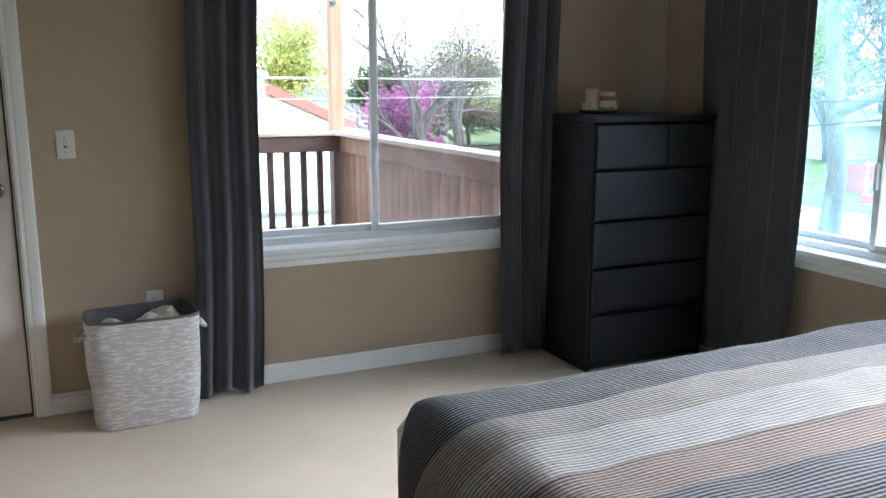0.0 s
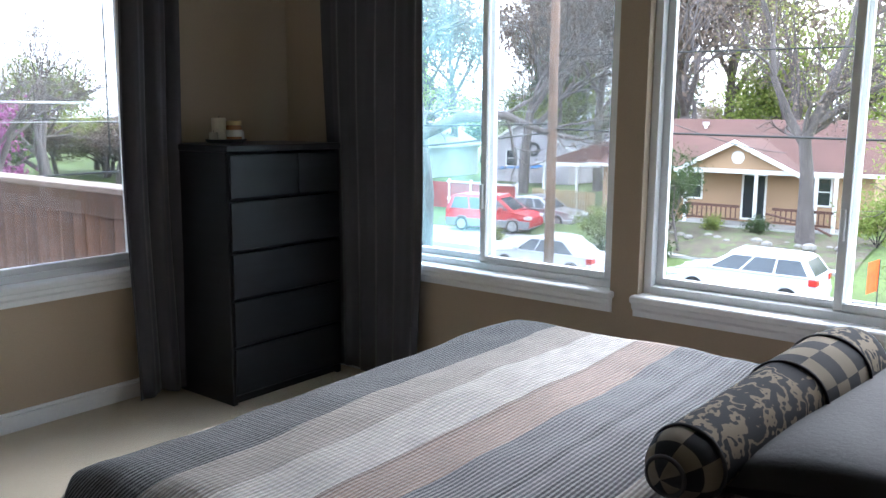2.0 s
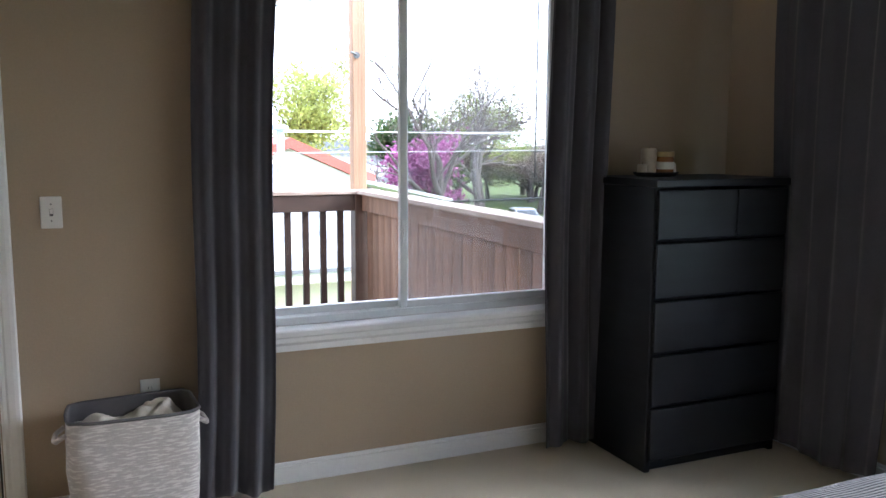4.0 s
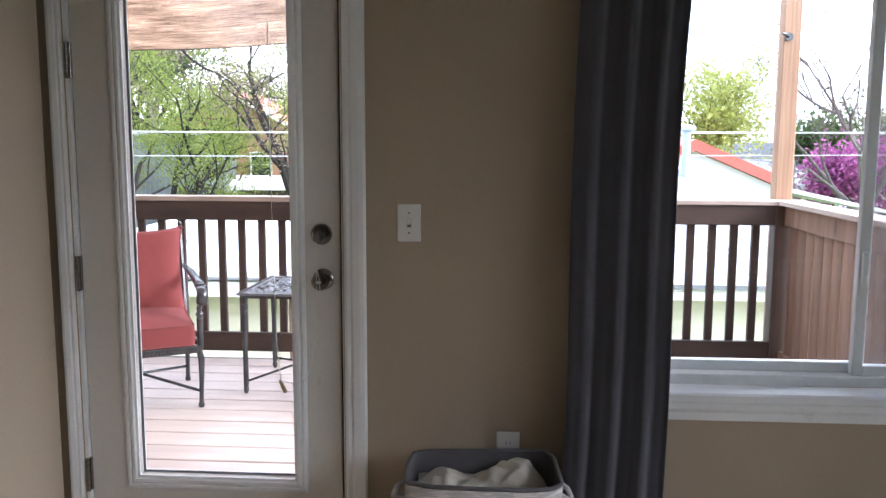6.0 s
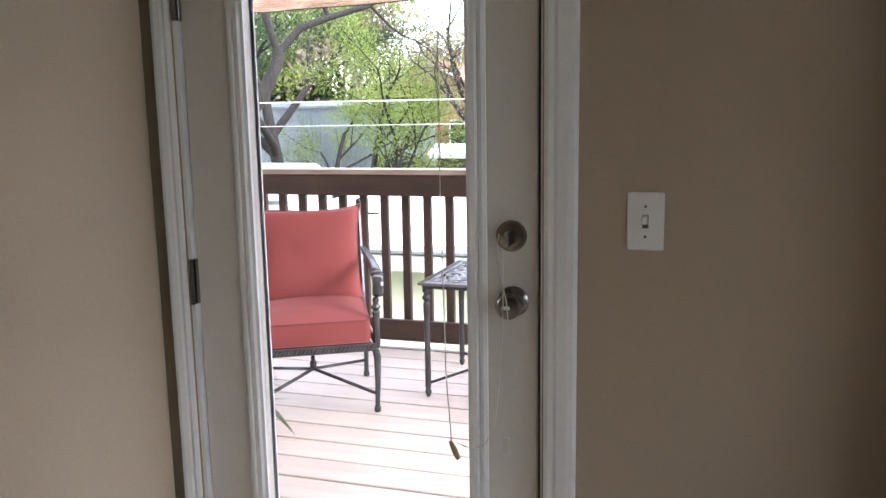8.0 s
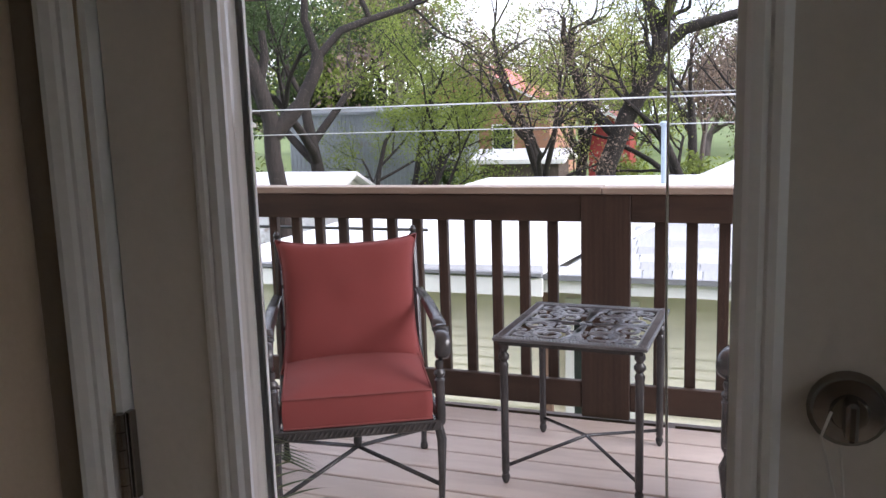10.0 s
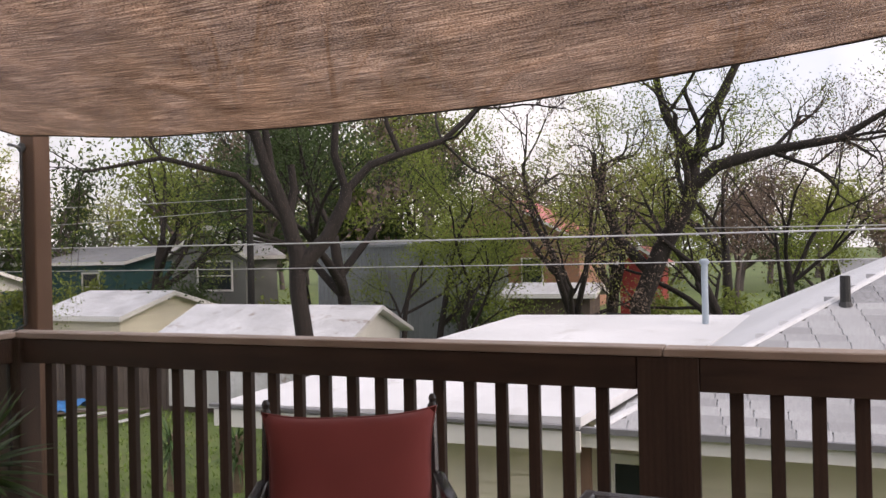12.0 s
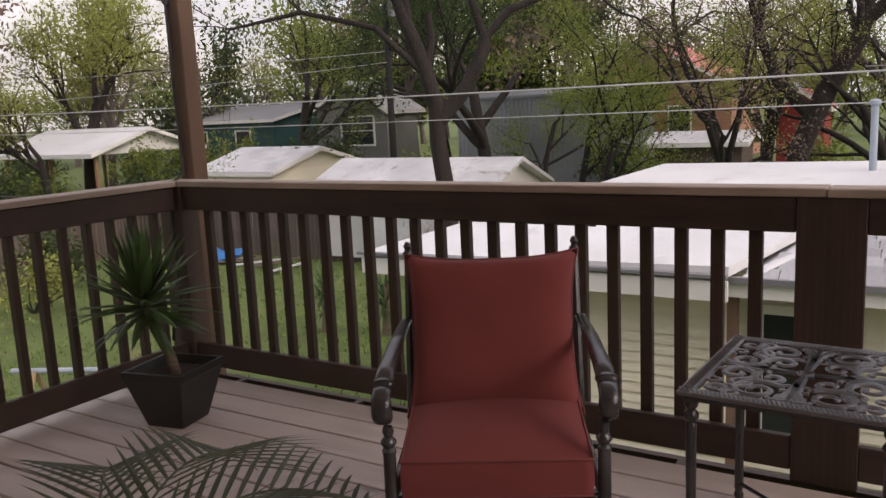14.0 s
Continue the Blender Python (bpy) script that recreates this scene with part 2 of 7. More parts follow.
def checker_cloth():
    m, n, l = tree_of("checker_print")
    c = n.new("ShaderNodeTexChecker")
    c.inputs["Scale"].default_value = 1.0
    c.inputs["Color1"].default_value, c.inputs["Color2"].default_value = (0.014, 0.014, 0.017, 1), (0.125, 0.105, 0.078, 1)
    l.new(coords(n, l, (1, 1, 1), "UV"), c.inputs["Vector"])
    f = noise_of(n, l, coords(n, l), 150.0)
    return finish(m, n, l, c.outputs[0], 0.9, 0, f, 0.15, 0.002, spec=0.1)


def basket_cloth():
    """Grey canvas with short woven pale dashes in rows."""
    m, n, l = tree_of("hamper_canvas")
    v = coords(n, l, (22, 22, 140))
    a = noise_of(n, l, v, 1.0, 1)
    col = ramp_of(n, l, a, [(0.50, (0.46, 0.435, 0.425)), (0.62, (0.64, 0.615, 0.595))])
    f = noise_of(n, l, coords(n, l), 180.0)
    col = mix_of(n, l, col, ramp_of(n, l, f, [(0.3, (0.85, 0.85, 0.85)), (0.7, (1, 1, 1))]), 1.0, "MULTIPLY")
    return finish(m, n, l, col, 0.9, 0, a, 0.4, 0.003)


WALL = mat("tan_wall_paint", (0.42, 0.340, 0.248), 0.75, big=(0.8, 0.05), fine=(120, 0.06), bump=0.25, dist=0.002, spec=0.3)
CEIL = mat("ceiling_white", (0.78, 0.77, 0.75), 0.85, fine=(90, 0.05), bump=0.3)
TRIM = mat("white_trim_paint", (0.82, 0.83, 0.84), 0.38, big=(2, 0.05), fine=(70, 0.05), bump=0.06, tint=(0.58, 0.57, 0.54), tint_at=0.72)
DOORP = mat("door_off_white_paint", (0.66, 0.63, 0.585), 0.42, big=(2, 0.05), fine=(80, 0.05), bump=0.06, tint=(0.54, 0.50, 0.44), tint_at=0.70)
VINYL = mat("window_vinyl", (0.80, 0.82, 0.825), 0.35, big=(3, 0.05), fine=(60, 0.05), bump=0.04)
ALU = mat("dark_metal_edge", (0.12, 0.125, 0.13), 0.4, 0.7)
CARPET = mat("beige_carpet", (0.74, 0.635, 0.48), 0.95, big=(0.9, 0.08), fine=(320, 0.38), bump=0.9, dist=0.008, spec=0.1, sheen=0.3, tint=(0.66, 0.56, 0.42), tint_at=0.6)
CURTAIN = mat("charcoal_curtain", (0.080, 0.078, 0.091), 0.9, big=(2.5, 0.12), fine=(260, 0.25), bump=0.35, dist=0.002, spec=0.15, sheen=0.25)
BLACKW = mat("black_brown_veneer", (0.0130, 0.0145, 0.0185), 0.42, big=(2, 0.2), fine=(30, 0.3), bump=0.06, stretch=(1, 1, 14), spec=0.42)
QUILT = quilt_cloth()
DAMASK, CHECKER = damask_cloth(), checker_cloth()
SATIN = mat("grey_satin", (0.022, 0.021, 0.024), 0.75, big=(5, 0.15), fine=(80, 0.08), bump=0.3, spec=0.15)
LINEN = mat("white_linen", (0.66, 0.62, 0.55), 0.9, big=(6, 0.1), fine=(200, 0.12), bump=0.4)
PIPING = mat("black_piping", (0.018, 0.018, 0.02), 0.8)
HAMPER = basket_cloth()
HAMPER_IN = mat("hamper_lining", (0.115, 0.110, 0.115), 0.9)
NICKEL = mat("satin_nickel", (0.30, 0.28, 0.26), 0.22, 1.0, fine=(60, 0.1), bump=0.03)
PLATE = mat("white_plastic", (0.76, 0.75, 0.73), 0.35, big=(6, 0.03), fine=(90, 0.03), bump=0.02)
SLOT = mat("dark_slot", (0.02, 0.02, 0.02), 0.6)
CORD = mat("white_cord", (0.72, 0.70, 0.66), 0.7)
WAX = mat("cream_wax", (0.58, 0.50, 0.38), 0.5, trans=0.1)
AMBER = mat("amber_jar", (0.30, 0.14, 0.05), 0.15)
TIN = mat("brass_lid", (0.55, 0.42, 0.22), 0.35, 0.9)
GLASS = pane_glass("window_glass")
SCREEN, REFLVEIL = mesh_screen(), reflection_veil_glass()
DOORGLASS = pane_glass("door_glass", (0.985, 0.985, 0.98), 0.1)
DECKW = wood("deck_boards_taupe", (0.48, 0.405, 0.365), (0.62, 0.535, 0.485), 0, 0.6, 0.15)
RAILW = wood("rail_stained_brown", (0.032, 0.0175, 0.0115), (0.076, 0.043, 0.029), 0, 0.62, 0.2)
RAILV = wood("upright_stained_brown", (0.032, 0.0175, 0.0115), (0.076, 0.043, 0.029), 2, 0.62, 0.3)
CAPW = wood("rail_cap_weathered", (0.32, 0.25, 0.20), (0.50, 0.41, 0.345), 0, 0.7, 0.15)
CAPWY = wood("side_cap_weathered", (0.32, 0.25, 0.20), (0.50, 0.41, 0.345), 1, 0.7, 0.15)
CEDARV = wood("screen_cedar", (0.17, 0.092, 0.052), (0.31, 0.18, 0.112), 2, 0.7, 0.3)
POSTL = wood("post_brown", (0.085, 0.045, 0.026), (0.155, 0.090, 0.056), 2, 0.7, 0.1)
POSTW = wood("post_cedar", (0.26, 0.145, 0.085), (0.44, 0.27, 0.17), 2, 0.7, 0.1)
SHADE = cane_cloth()
IRON = mat("cast_aluminium_bronze", (0.085, 0.085, 0.090), 0.25, 0.5, big=(9, 0.3), fine=(110, 0.3), bump=0.25, tint=(0.13, 0.125, 0.12), tint_at=0.66)
# lighter cast metal for the table top: its sky reflection put into the colour
CASTTOP = mat("sky_sheen_cast_metal", (0.17, 0.175, 0.19), 0.30, 0.5, big=(9, 0.25), fine=(110, 0.3), bump=0.2, tint=(0.10, 0.10, 0.11), tint_at=0.64)
CUSHION = mat("brick_red_canvas", (0.245, 0.064, 0.062), 0.88, big=(3, 0.10), fine=(420, 0.22), bump=0.3, dist=0.002, spec=0.15, sheen=0.05)
CUSHPIPE = mat("cushion_piping", (0.20, 0.052, 0.050), 0.85)
POT = mat("black_plastic_pot", (0.010, 0.010, 0.011), 0.45)
SOIL = mat("potting_soil", (0.04, 0.028, 0.02), 0.95, fine=(90, 0.5), bump=1.0)
YUCCA = mat("yucca_leaf", (0.075, 0.15, 0.040), 0.45, big=(4, 0.3), fine=(20, 0.2), vary=0.45, island=True, trans=0.25)
PALM = mat("palm_leaf", (0.085, 0.12, 0.055), 0.5, big=(4, 0.25), fine=(20, 0.2), vary=0.4, island=True, trans=0.3)
CANE = mat("yucca_stem", (0.20, 0.15, 0.10), 0.8, fine=(12, 0.4), stretch=(1, 1, 8), bump=0.6)
BARK = mat("dark_bark", (0.027, 0.021, 0.018), 0.95, big=(2, 0.3), fine=(18, 0.5), bump=1.0, dist=0.03, stretch=(1, 1, 0.35))
BARKG = mat("grey_bark", (0.150, 0.125, 0.115), 0.95, big=(2, 0.3), fine=(18, 0.45), bump=1.0, dist=0.03, stretch=(1, 1, 0.35))
LEAF = mat("spring_leaf", (0.30, 0.37, 0.078), 0.6, big=(0.7, 0.35), fine=(3, 0.2), vary=0.45, island=True, trans=0.55)
LEAFD = mat("deep_leaf", (0.075, 0.12, 0.034), 0.6, big=(0.7, 0.35), fine=(3, 0.2), vary=0.45, island=True, trans=0.5)
LEAFY = mat("yellow_green_leaf", (0.44, 0.48, 0.12), 0.6, big=(0.7, 0.3), fine=(3, 0.2), vary=0.5, island=True, trans=0.45)
BUD = mat("brown_bud", (0.27, 0.20, 0.155), 0.8, vary=0.5, island=True, trans=0.2)
PINK = mat("redbud_blossom", (0.42, 0.12, 0.32), 0.7, vary=0.4, island=True, trans=0.3)
GRASS = mat("lawn", (0.105, 0.150, 0.034), 0.95, big=(0.35, 0.25), fine=(6, 0.35), bump=0.8, dist=0.05, tint=(0.16, 0.15, 0.06), tint_at=0.62)
BLADE = mat("grass_blade", (0.22, 0.33, 0.065), 0.7, vary=0.5, island=True, trans=0.3)
MULCH = mat("leaf_mulch", (0.13, 0.105, 0.07), 0.95, big=(0.8, 0.3), fine=(9, 0.5), bump=0.8, dist=0.04, tint=(0.10, 0.13, 0.04), tint_at=0.55)
ASPHALT = mat("asphalt", (0.075, 0.075, 0.078), 0.9, fine=(20, 0.3), bump=0.5)
CONCRETE = mat("concrete", (0.40, 0.385, 0.36), 0.85, fine=(15, 0.2), bump=0.3, tint=(0.28, 0.26, 0.24))
WHITEROOF = mat("white_roof_membrane", (0.66, 0.66, 0.67), 0.6, big=(0.5, 0.10), fine=(12, 0.12), bump=0.2, tint=(0.45, 0.44, 0.43), tint_at=0.66)
SHINGLE = mat("grey_shingle", (0.48, 0.485, 0.50), 0.95, big=(1, 0.12), fine=(60, 0.3), bump=0.5, vary=0.3)
SHINGLEF = mat("grey_shingle_far", (0.34, 0.345, 0.36), 0.95, big=(1, 0.15), fine=(20, 0.3), bump=0.5, vary=0.3, island=True)
SLATE = mat("dark_slate", (0.055, 0.06, 0.07), 0.8, big=(1, 0.15), fine=(20, 0.3), bump=0.4)
REDROOF = mat("rust_red_shingle", (0.155, 0.078, 0.060), 0.95, big=(0.6, 0.15), fine=(14, 0.3), bump=0.5, vary=0.25, island=True)
CORALROOF = mat("coral_metal_roof", (0.40, 0.085, 0.060), 0.5, big=(0.5, 0.1), fine=(9, 0.1))
TINROOF = mat("weathered_tin", (0.62, 0.62, 0.63), 0.55, 0.2, big=(0.9, 0.2), fine=(14, 0.2), stretch=(1, 1, 1), tint=(0.22, 0.16, 0.12), tint_at=0.64)
SIDING = mat("cream_lap_siding", (0.78, 0.73, 0.58), 0.55, big=(1, 0.06), fine=(40, 0.06), bump=0.08, vary=0.08)
SIDINGW = mat("pale_siding", (0.58, 0.57, 0.54), 0.6, big=(1, 0.1), fine=(30, 0.1), vary=0.1, island=True)
TANH = mat("apricot_siding", (0.37, 0.235, 0.135), 0.7, big=(0.6, 0.1), fine=(20, 0.1))
ORANGEH = mat("terracotta_siding", (0.33, 0.17, 0.105), 0.75, big=(0.6, 0.15), fine=(20, 0.15))
TEALH = mat("teal_siding", (0.03, 0.095, 0.10), 0.7, big=(0.6, 0.12), fine=(20, 0.1))
GREYH = mat("grey_green_siding", (0.20, 0.205, 0.19), 0.75, big=(0.6, 0.15), fine=(20, 0.15))
METALH = mat("corrugated_steel", (0.26, 0.28, 0.30), 0.5, 0.4, big=(0.7, 0.2), fine=(12, 0.2), tint=(0.20, 0.14, 0.10), tint_at=0.68)
LILACH = mat("pale_lilac_siding", (0.50, 0.46, 0.48), 0.7, big=(0.6, 0.1), fine=(20, 0.1))
REDP = mat("red_painted_shed", (0.30, 0.036, 0.030), 0.6, big=(0.6, 0.15), fine=(20, 0.1))
WHITEP = mat("white_exterior_paint", (0.74, 0.73, 0.70), 0.5, big=(1, 0.06), fine=(30, 0.06))
FENCEW = mat("weathered_fence", (0.155, 0.12, 0.10), 0.9, big=(1.5, 0.2), fine=(14, 0.3), bump=0.5, stretch=(1, 1, 0.2), vary=0.35)
FENCEY = mat("new_pine_fence", (0.46, 0.34, 0.19), 0.85, big=(1.5, 0.2), fine=(14, 0.2), stretch=(1, 1, 0.2), vary=0.3)
DARKW = mat("dark_window", (0.025, 0.03, 0.035), 0.12)
CARW = mat("white_car_paint", (0.60, 0.61, 0.63), 0.22, big=(1, 0.02), fine=(60, 0.02), bump=0.0)
CARR = mat("red_car_paint", (0.50, 0.022, 0.030), 0.22, big=(1, 0.03), fine=(60, 0.03), bump=0.0)
CARGR = mat("grey_cladding", (0.19, 0.19, 0.20), 0.5)
CARGL = mat("car_glass", (0.045, 0.055, 0.065), 0.06)
TYRE = mat("tyre_rubber", (0.02, 0.02, 0.02), 0.85)
RIM = mat("alloy_rim", (0.45, 0.45, 0.46), 0.3, 0.8)
TAILR = mat("tail_light_red", (0.45, 0.02, 0.015), 0.2)
LAMPW = mat("headlight_clear", (0.7, 0.7, 0.68), 0.1)
POLEW = mat("utility_pole_wood", (0.21, 0.125, 0.085), 0.9, fine=(10, 0.35), stretch=(1, 1, 0.15), bump=0.6)
POLED = mat("old_pole_wood", (0.026, 0.024, 0.023), 0.9, fine=(10, 0.35), stretch=(1, 1, 0.15), bump=0.6)
WIRE = mat("silver_wire", (0.50, 0.50, 0.50), 0.5, 0.3)
WIRED = mat("black_wire", (0.02, 0.02, 0.02), 0.6)
PIPEM = mat("painted_vent_pipe", (0.33, 0.39, 0.44), 0.5)
ORANGEP = mat("orange_plastic", (0.85, 0.16, 0.03), 0.5)
BLUEP = mat("blue_tarp", (0.02, 0.16, 0.42), 0.5)
STONE = mat("pale_stone", (0.27, 0.25, 0.22), 0.9, big=(2, 0.2), fine=(12, 0.2), bump=0.6)


# ---- mesh helpers ----
class Shape:
    """Vertices, faces and (optional) uv of one mesh in the making."""

    def __init__(self):
        self.v, self.f, self.uv = [], [], []

    def add(self, vs, fs, uv=None):
        k = len(self.v)
        self.v.extend(vs)
        self.f.extend(tuple(i + k for i in f) for f in fs)
        if uv:
            self.uv.extend(uv)
        return self

    def box(self, x0, y0, z0, x1, y1, z1, b=0.0):
        if b <= 0:
            vs = [(x, y, z) for x in (x0, x1) for y in (y0, y1) for z in (z0, z1)]
            return self.add(vs, [(0, 1, 3, 2), (4, 6, 7, 5), (0, 4, 5, 1), (2, 3, 7, 6), (0, 2, 6, 4), (1, 5, 7, 3)])
        lo, hi = (x0, y0, z0), (x1, y1, z1)
        vs, at = [], {}
        for a in range(3):
            for s in range(8):
                sg = (s & 1, s >> 1 & 1, s >> 2 & 1)
                p = [(hi if sg[k] else lo)[k] + (0 if k == a else (-b if sg[k] else b)) for k in range(3)]
                at[a, sg] = len(vs)
                vs.append(tuple(p))
        fs = []
        for a in range(3):
            u, w = (a + 1) % 3, (a + 2) % 3
            for s in (0, 1):
                q = []
                for su, sw in ((0, 0), (1, 0), (1, 1), (0, 1)):
                    sg = [0, 0, 0]
                    sg[a], sg[u], sg[w] = s, su, sw
                    q.append(at[a, tuple(sg)])
                fs.append(tuple(q if s else q[::-1]))
            for su in (0, 1):
                for sw in (0, 1):
                    q = []
                    for ax, sa in ((u, 0), (u, 1), (w, 1), (w, 0)):
                        sg = [0, 0, 0]
                        sg[a], sg[u], sg[w] = sa, su, sw
                        q.append(at[ax, tuple(sg)])
                    fs.append(tuple(q if su == sw else q[::-1]))
        for s in range(8):
            sg = (s & 1, s >> 1 & 1, s >> 2 & 1)
            q = [at[0, sg], at[1, sg], at[2, sg]]
            fs.append(tuple(q if sum(sg) % 2 else q[::-1]))
        return self.add(vs, fs)

    def tube(self, pts, radii, n=8, caps=True, flat=1.0):
        """A tapered tube along points; flat squeezes it in its second direction."""
        pts = [Vector(p) for p in pts]
        if isinstance(radii, (int, float)):
            radii = [radii] * len(pts)
        vs, fs, up = [], [], None
        for k, p in enumerate(pts):
            d = (pts[min(k + 1, len(pts) - 1)] - pts[max(k - 1, 0)]).normalized()
            if up is None:
                up = Vector((0, 0, 1)) if abs(d.z) < 0.9 else Vector((1, 0, 0))
            side = d.cross(up).normalized()
            up = side.cross(d).normalized()
            for j in range(n):
                a = 2 * math.pi * j / n
                q = p + radii[k] * (math.cos(a) * side + flat * math.sin(a) * up)
                vs.append(tuple(q))
        for k in range(len(pts) - 1):
            for j in range(n):
                j2 = (j + 1) % n
                fs.append((k * n + j, k * n + j2, k * n + n + j2, k * n + n + j))
        if caps:
            fs.append(tuple(range(n))[::-1])
            fs.append(tuple((len(pts) - 1) * n + j for j in range(n)))
        return self.add(vs, fs)

    def lathe(self, prof, at=(0, 0, 0), n=14, axis="z"):
        vs, fs = [], []
        for r, z in prof:
            for j in range(n):
                a = 2 * math.pi * j / n
                c, s = r * math.cos(a), r * math.sin(a)
                p = {"z": (c, s, z), "y": (c, z, s), "x": (z, c, s)}[axis]
                vs.append(tuple(p[k] + at[k] for k in range(3)))
        for k in range(len(prof) - 1):
            for j in range(n):
                j2 = (j + 1) % n
                fs.append((k * n + j, k * n + j2, k * n + n + j2, k * n + n + j))
        fs.append(tuple(range(n))[::-1])
        fs.append(tuple((len(prof) - 1) * n + j for j in range(n)))
        return self.add(vs, fs)

    def grid(self, fn, nu, nv, closed_u=False, scale_uv=(1, 1)):
        """fn(u, v) for u, v in 0..1."""
        vs = [tuple(fn(i / nu, j / nv)) for j in range(nv + 1) for i in range(nu + 1)]
        uv = [(i / nu * scale_uv[0], j / nv * scale_uv[1]) for j in range(nv + 1) for i in range(nu + 1)]
        w = nu + 1
        fs = [(j * w + i, j * w + i + 1, (j + 1) * w + i + 1, (j + 1) * w + i) for j in range(nv) for i in range(nu)]
        return self.add(vs, fs, uv)

    def prism(self, poly, z0, z1, axis="z"):
        """A flat polygon pushed along an axis."""
        n = len(poly)
        put = {"z": lambda a, b, c: (a, b, c), "y": lambda a, b, c: (a, c, b), "x": lambda a, b, c: (c, a, b)}[axis]
        vs = [put(a, b, z0) for a, b in poly] + [put(a, b, z1) for a, b in poly]
        fs = [tuple(range(n))[::-1], tuple(range(n, 2 * n))] + [(i, (i + 1) % n, n + (i + 1) % n, n + i) for i in range(n)]
        return self.add(vs, fs)

    def moved(self, m):
        self.v = [tuple(m @ Vector(p)) for p in self.v]
        return self

    def mesh(self, name, material, smooth=False, tidy=True):
        me = bpy.data.meshes.new(name)
        me.from_pydata(self.v, [], self.f)
        if self.uv and len(self.uv) == len(self.v):
            layer = me.uv_layers.new(name="uv")
            idx = np.empty(len(me.loops), np.int32)
            me.loops.foreach_get("vertex_index", idx)
            layer.data.foreach_set("uv", np.asarray(self.uv, np.float32)[idx].ravel())
        if tidy:
            bm = bmesh.new()
            bm.from_mesh(me)
            bmesh.ops.recalc_face_normals(bm, faces=bm.faces)
            bm.to_mesh(me)
            bm.free()
        if smooth:
            me.polygons.foreach_set("use_smooth", [True] * len(me.polygons))
            if smooth == "edges":
                me.set_sharp_from_angle(angle=radians(40))
        me.materials.append(material)
        return me


def part(name, shape, material, parent=None, label="", smooth=False, tidy=True):
    """One mesh object; under parent, where there is one."""
    ob = new(name, shape if isinstance(shape, bpy.types.Mesh) else shape.mesh(name, material, smooth, tidy))
    ob.parent = parent
    return tagged(ob, label)


def thing(name, label, category, at=(0, 0, 0), turn=0, group="", kind=""):
    ob = new(name)
    ob.empty_display_size = 0.05
    ob.matrix_basis = pose(*at, 0, 0, turn)
    return tagged(ob, label, category, group, kind)


def built(name, shape, material, label="", category="", group="", kind="structure", smooth=False, parent=None):
    return tagged(part(name, shape, material, parent, smooth=smooth), label, category, group, kind)


def B(*a):
    return Shape().box(*a)


# ---- the room: floor, walls, ceiling ----
XL, XR, YB, YF, ZC = -0.624, 3.575, -0.9, 4.0, 2.62
TH = 0.16
SILL, HEAD = 0.642, 2.14
W1 = (1.08, 2.64)
W2 = (1.935, 3.37)
W3 = (0.24, 1.805)
DOOR = (-0.575, 0.275, 2.06)

floor = built("floor", Shape().box(XL - 0.3, YB, -0.12, XR, YF + 0.02, 0.0), CARPET, "beige cut-pile carpet floor of the bedroom", "carpet floor")
built("ceiling", Shape().box(XL - 0.3, YB - TH, ZC, XR + TH, YF + TH, ZC + 0.14), CEIL, "white painted bedroom ceiling", "ceiling")
wn_ = Shape()
wn_.box(-1.2, YF, -0.3, DOOR[0], YF + TH, ZC)
wn_.box(DOOR[0], YF, DOOR[2], DOOR[1], YF + TH, ZC)
wn_.box(DOOR[1], YF, -0.3, W1[0], YF + TH, ZC)
wn_.box(W1[0], YF, -0.3, W1[1], YF + TH, SILL - 0.03)
wn_.box(W1[0], YF, HEAD, W1[1], YF + TH, ZC)
wn_.box(W1[1], YF, -0.3, XR + TH, YF + TH, ZC)
built("wall_north", wn_, WALL, "tan painted wall with door and window", "wall")
we_ = Shape()
we_.box(XR, YB - TH, -0.3, XR + TH, W3[0], ZC)
we_.box(XR, W3[0], -0.3, XR + TH, W3[1], SILL - 0.03)
we_.box(XR, W3[0], HEAD, XR + TH, W3[1], ZC)
we_.box(XR, W3[1], -0.3, XR + TH, W2[0], ZC)
we_.box(XR, W2[0], -0.3, XR + TH, W2[1], SILL - 0.03)
we_.box(XR, W2[0], HEAD, XR + TH, W2[1], ZC)
we_.box(XR, W2[1], -0.3, XR + TH, YF, ZC)
built("wall_east", we_, WALL, "tan painted wall with two wide windows", "wall")
ws_ = Shape()
ws_.box(XL - 0.3, YB - TH, -0.3, XR, YB, ZC)
built("wall_south", ws_, WALL, "plain tan painted back wall", "wall")
# unseen rest of the house: outer walls, under-floor, roof, added to shade the deck
ho_ = Shape()
ho_.box(-9.0, YF, -3.0, -1.201, YF + TH, ZC + 0.14).box(-1.2, YF, -3.0, XR + TH, YF + TH, -0.301).box(XR, -6.0, -4.0, XR + TH, YF, -0.301).box(XR, -6.0, -0.3, XR + TH, YB - TH, ZC + 0.14)
built("wall_outer", ho_, SIDING, "unseen cream outer walls added to shade the deck", "wall")
built("roof", Shape().box(-9.2, -6.0, ZC + 0.141, XR + TH + 0.1, YF + TH + 0.25, ZC + 0.34), SHINGLEF, "unseen low shingled roof added over the bedroom to shade the deck", "roof")
# west wall with a rounded end beside the door
poly = [(XL - 0.3, YB)] + [(XL, YB)]
for k in range(9):
    a = radians(90 * k / 8)
    poly.append((XL - 0.05 + 0.05 * math.cos(a), 3.935 + 0.05 * math.sin(a)))
poly.append((XL - 0.3, 3.985))
built("wall_west", Shape().prism(poly, 0.0, ZC), WALL, "tan painted wall with a rounded plaster corner", "wall", smooth="edges")


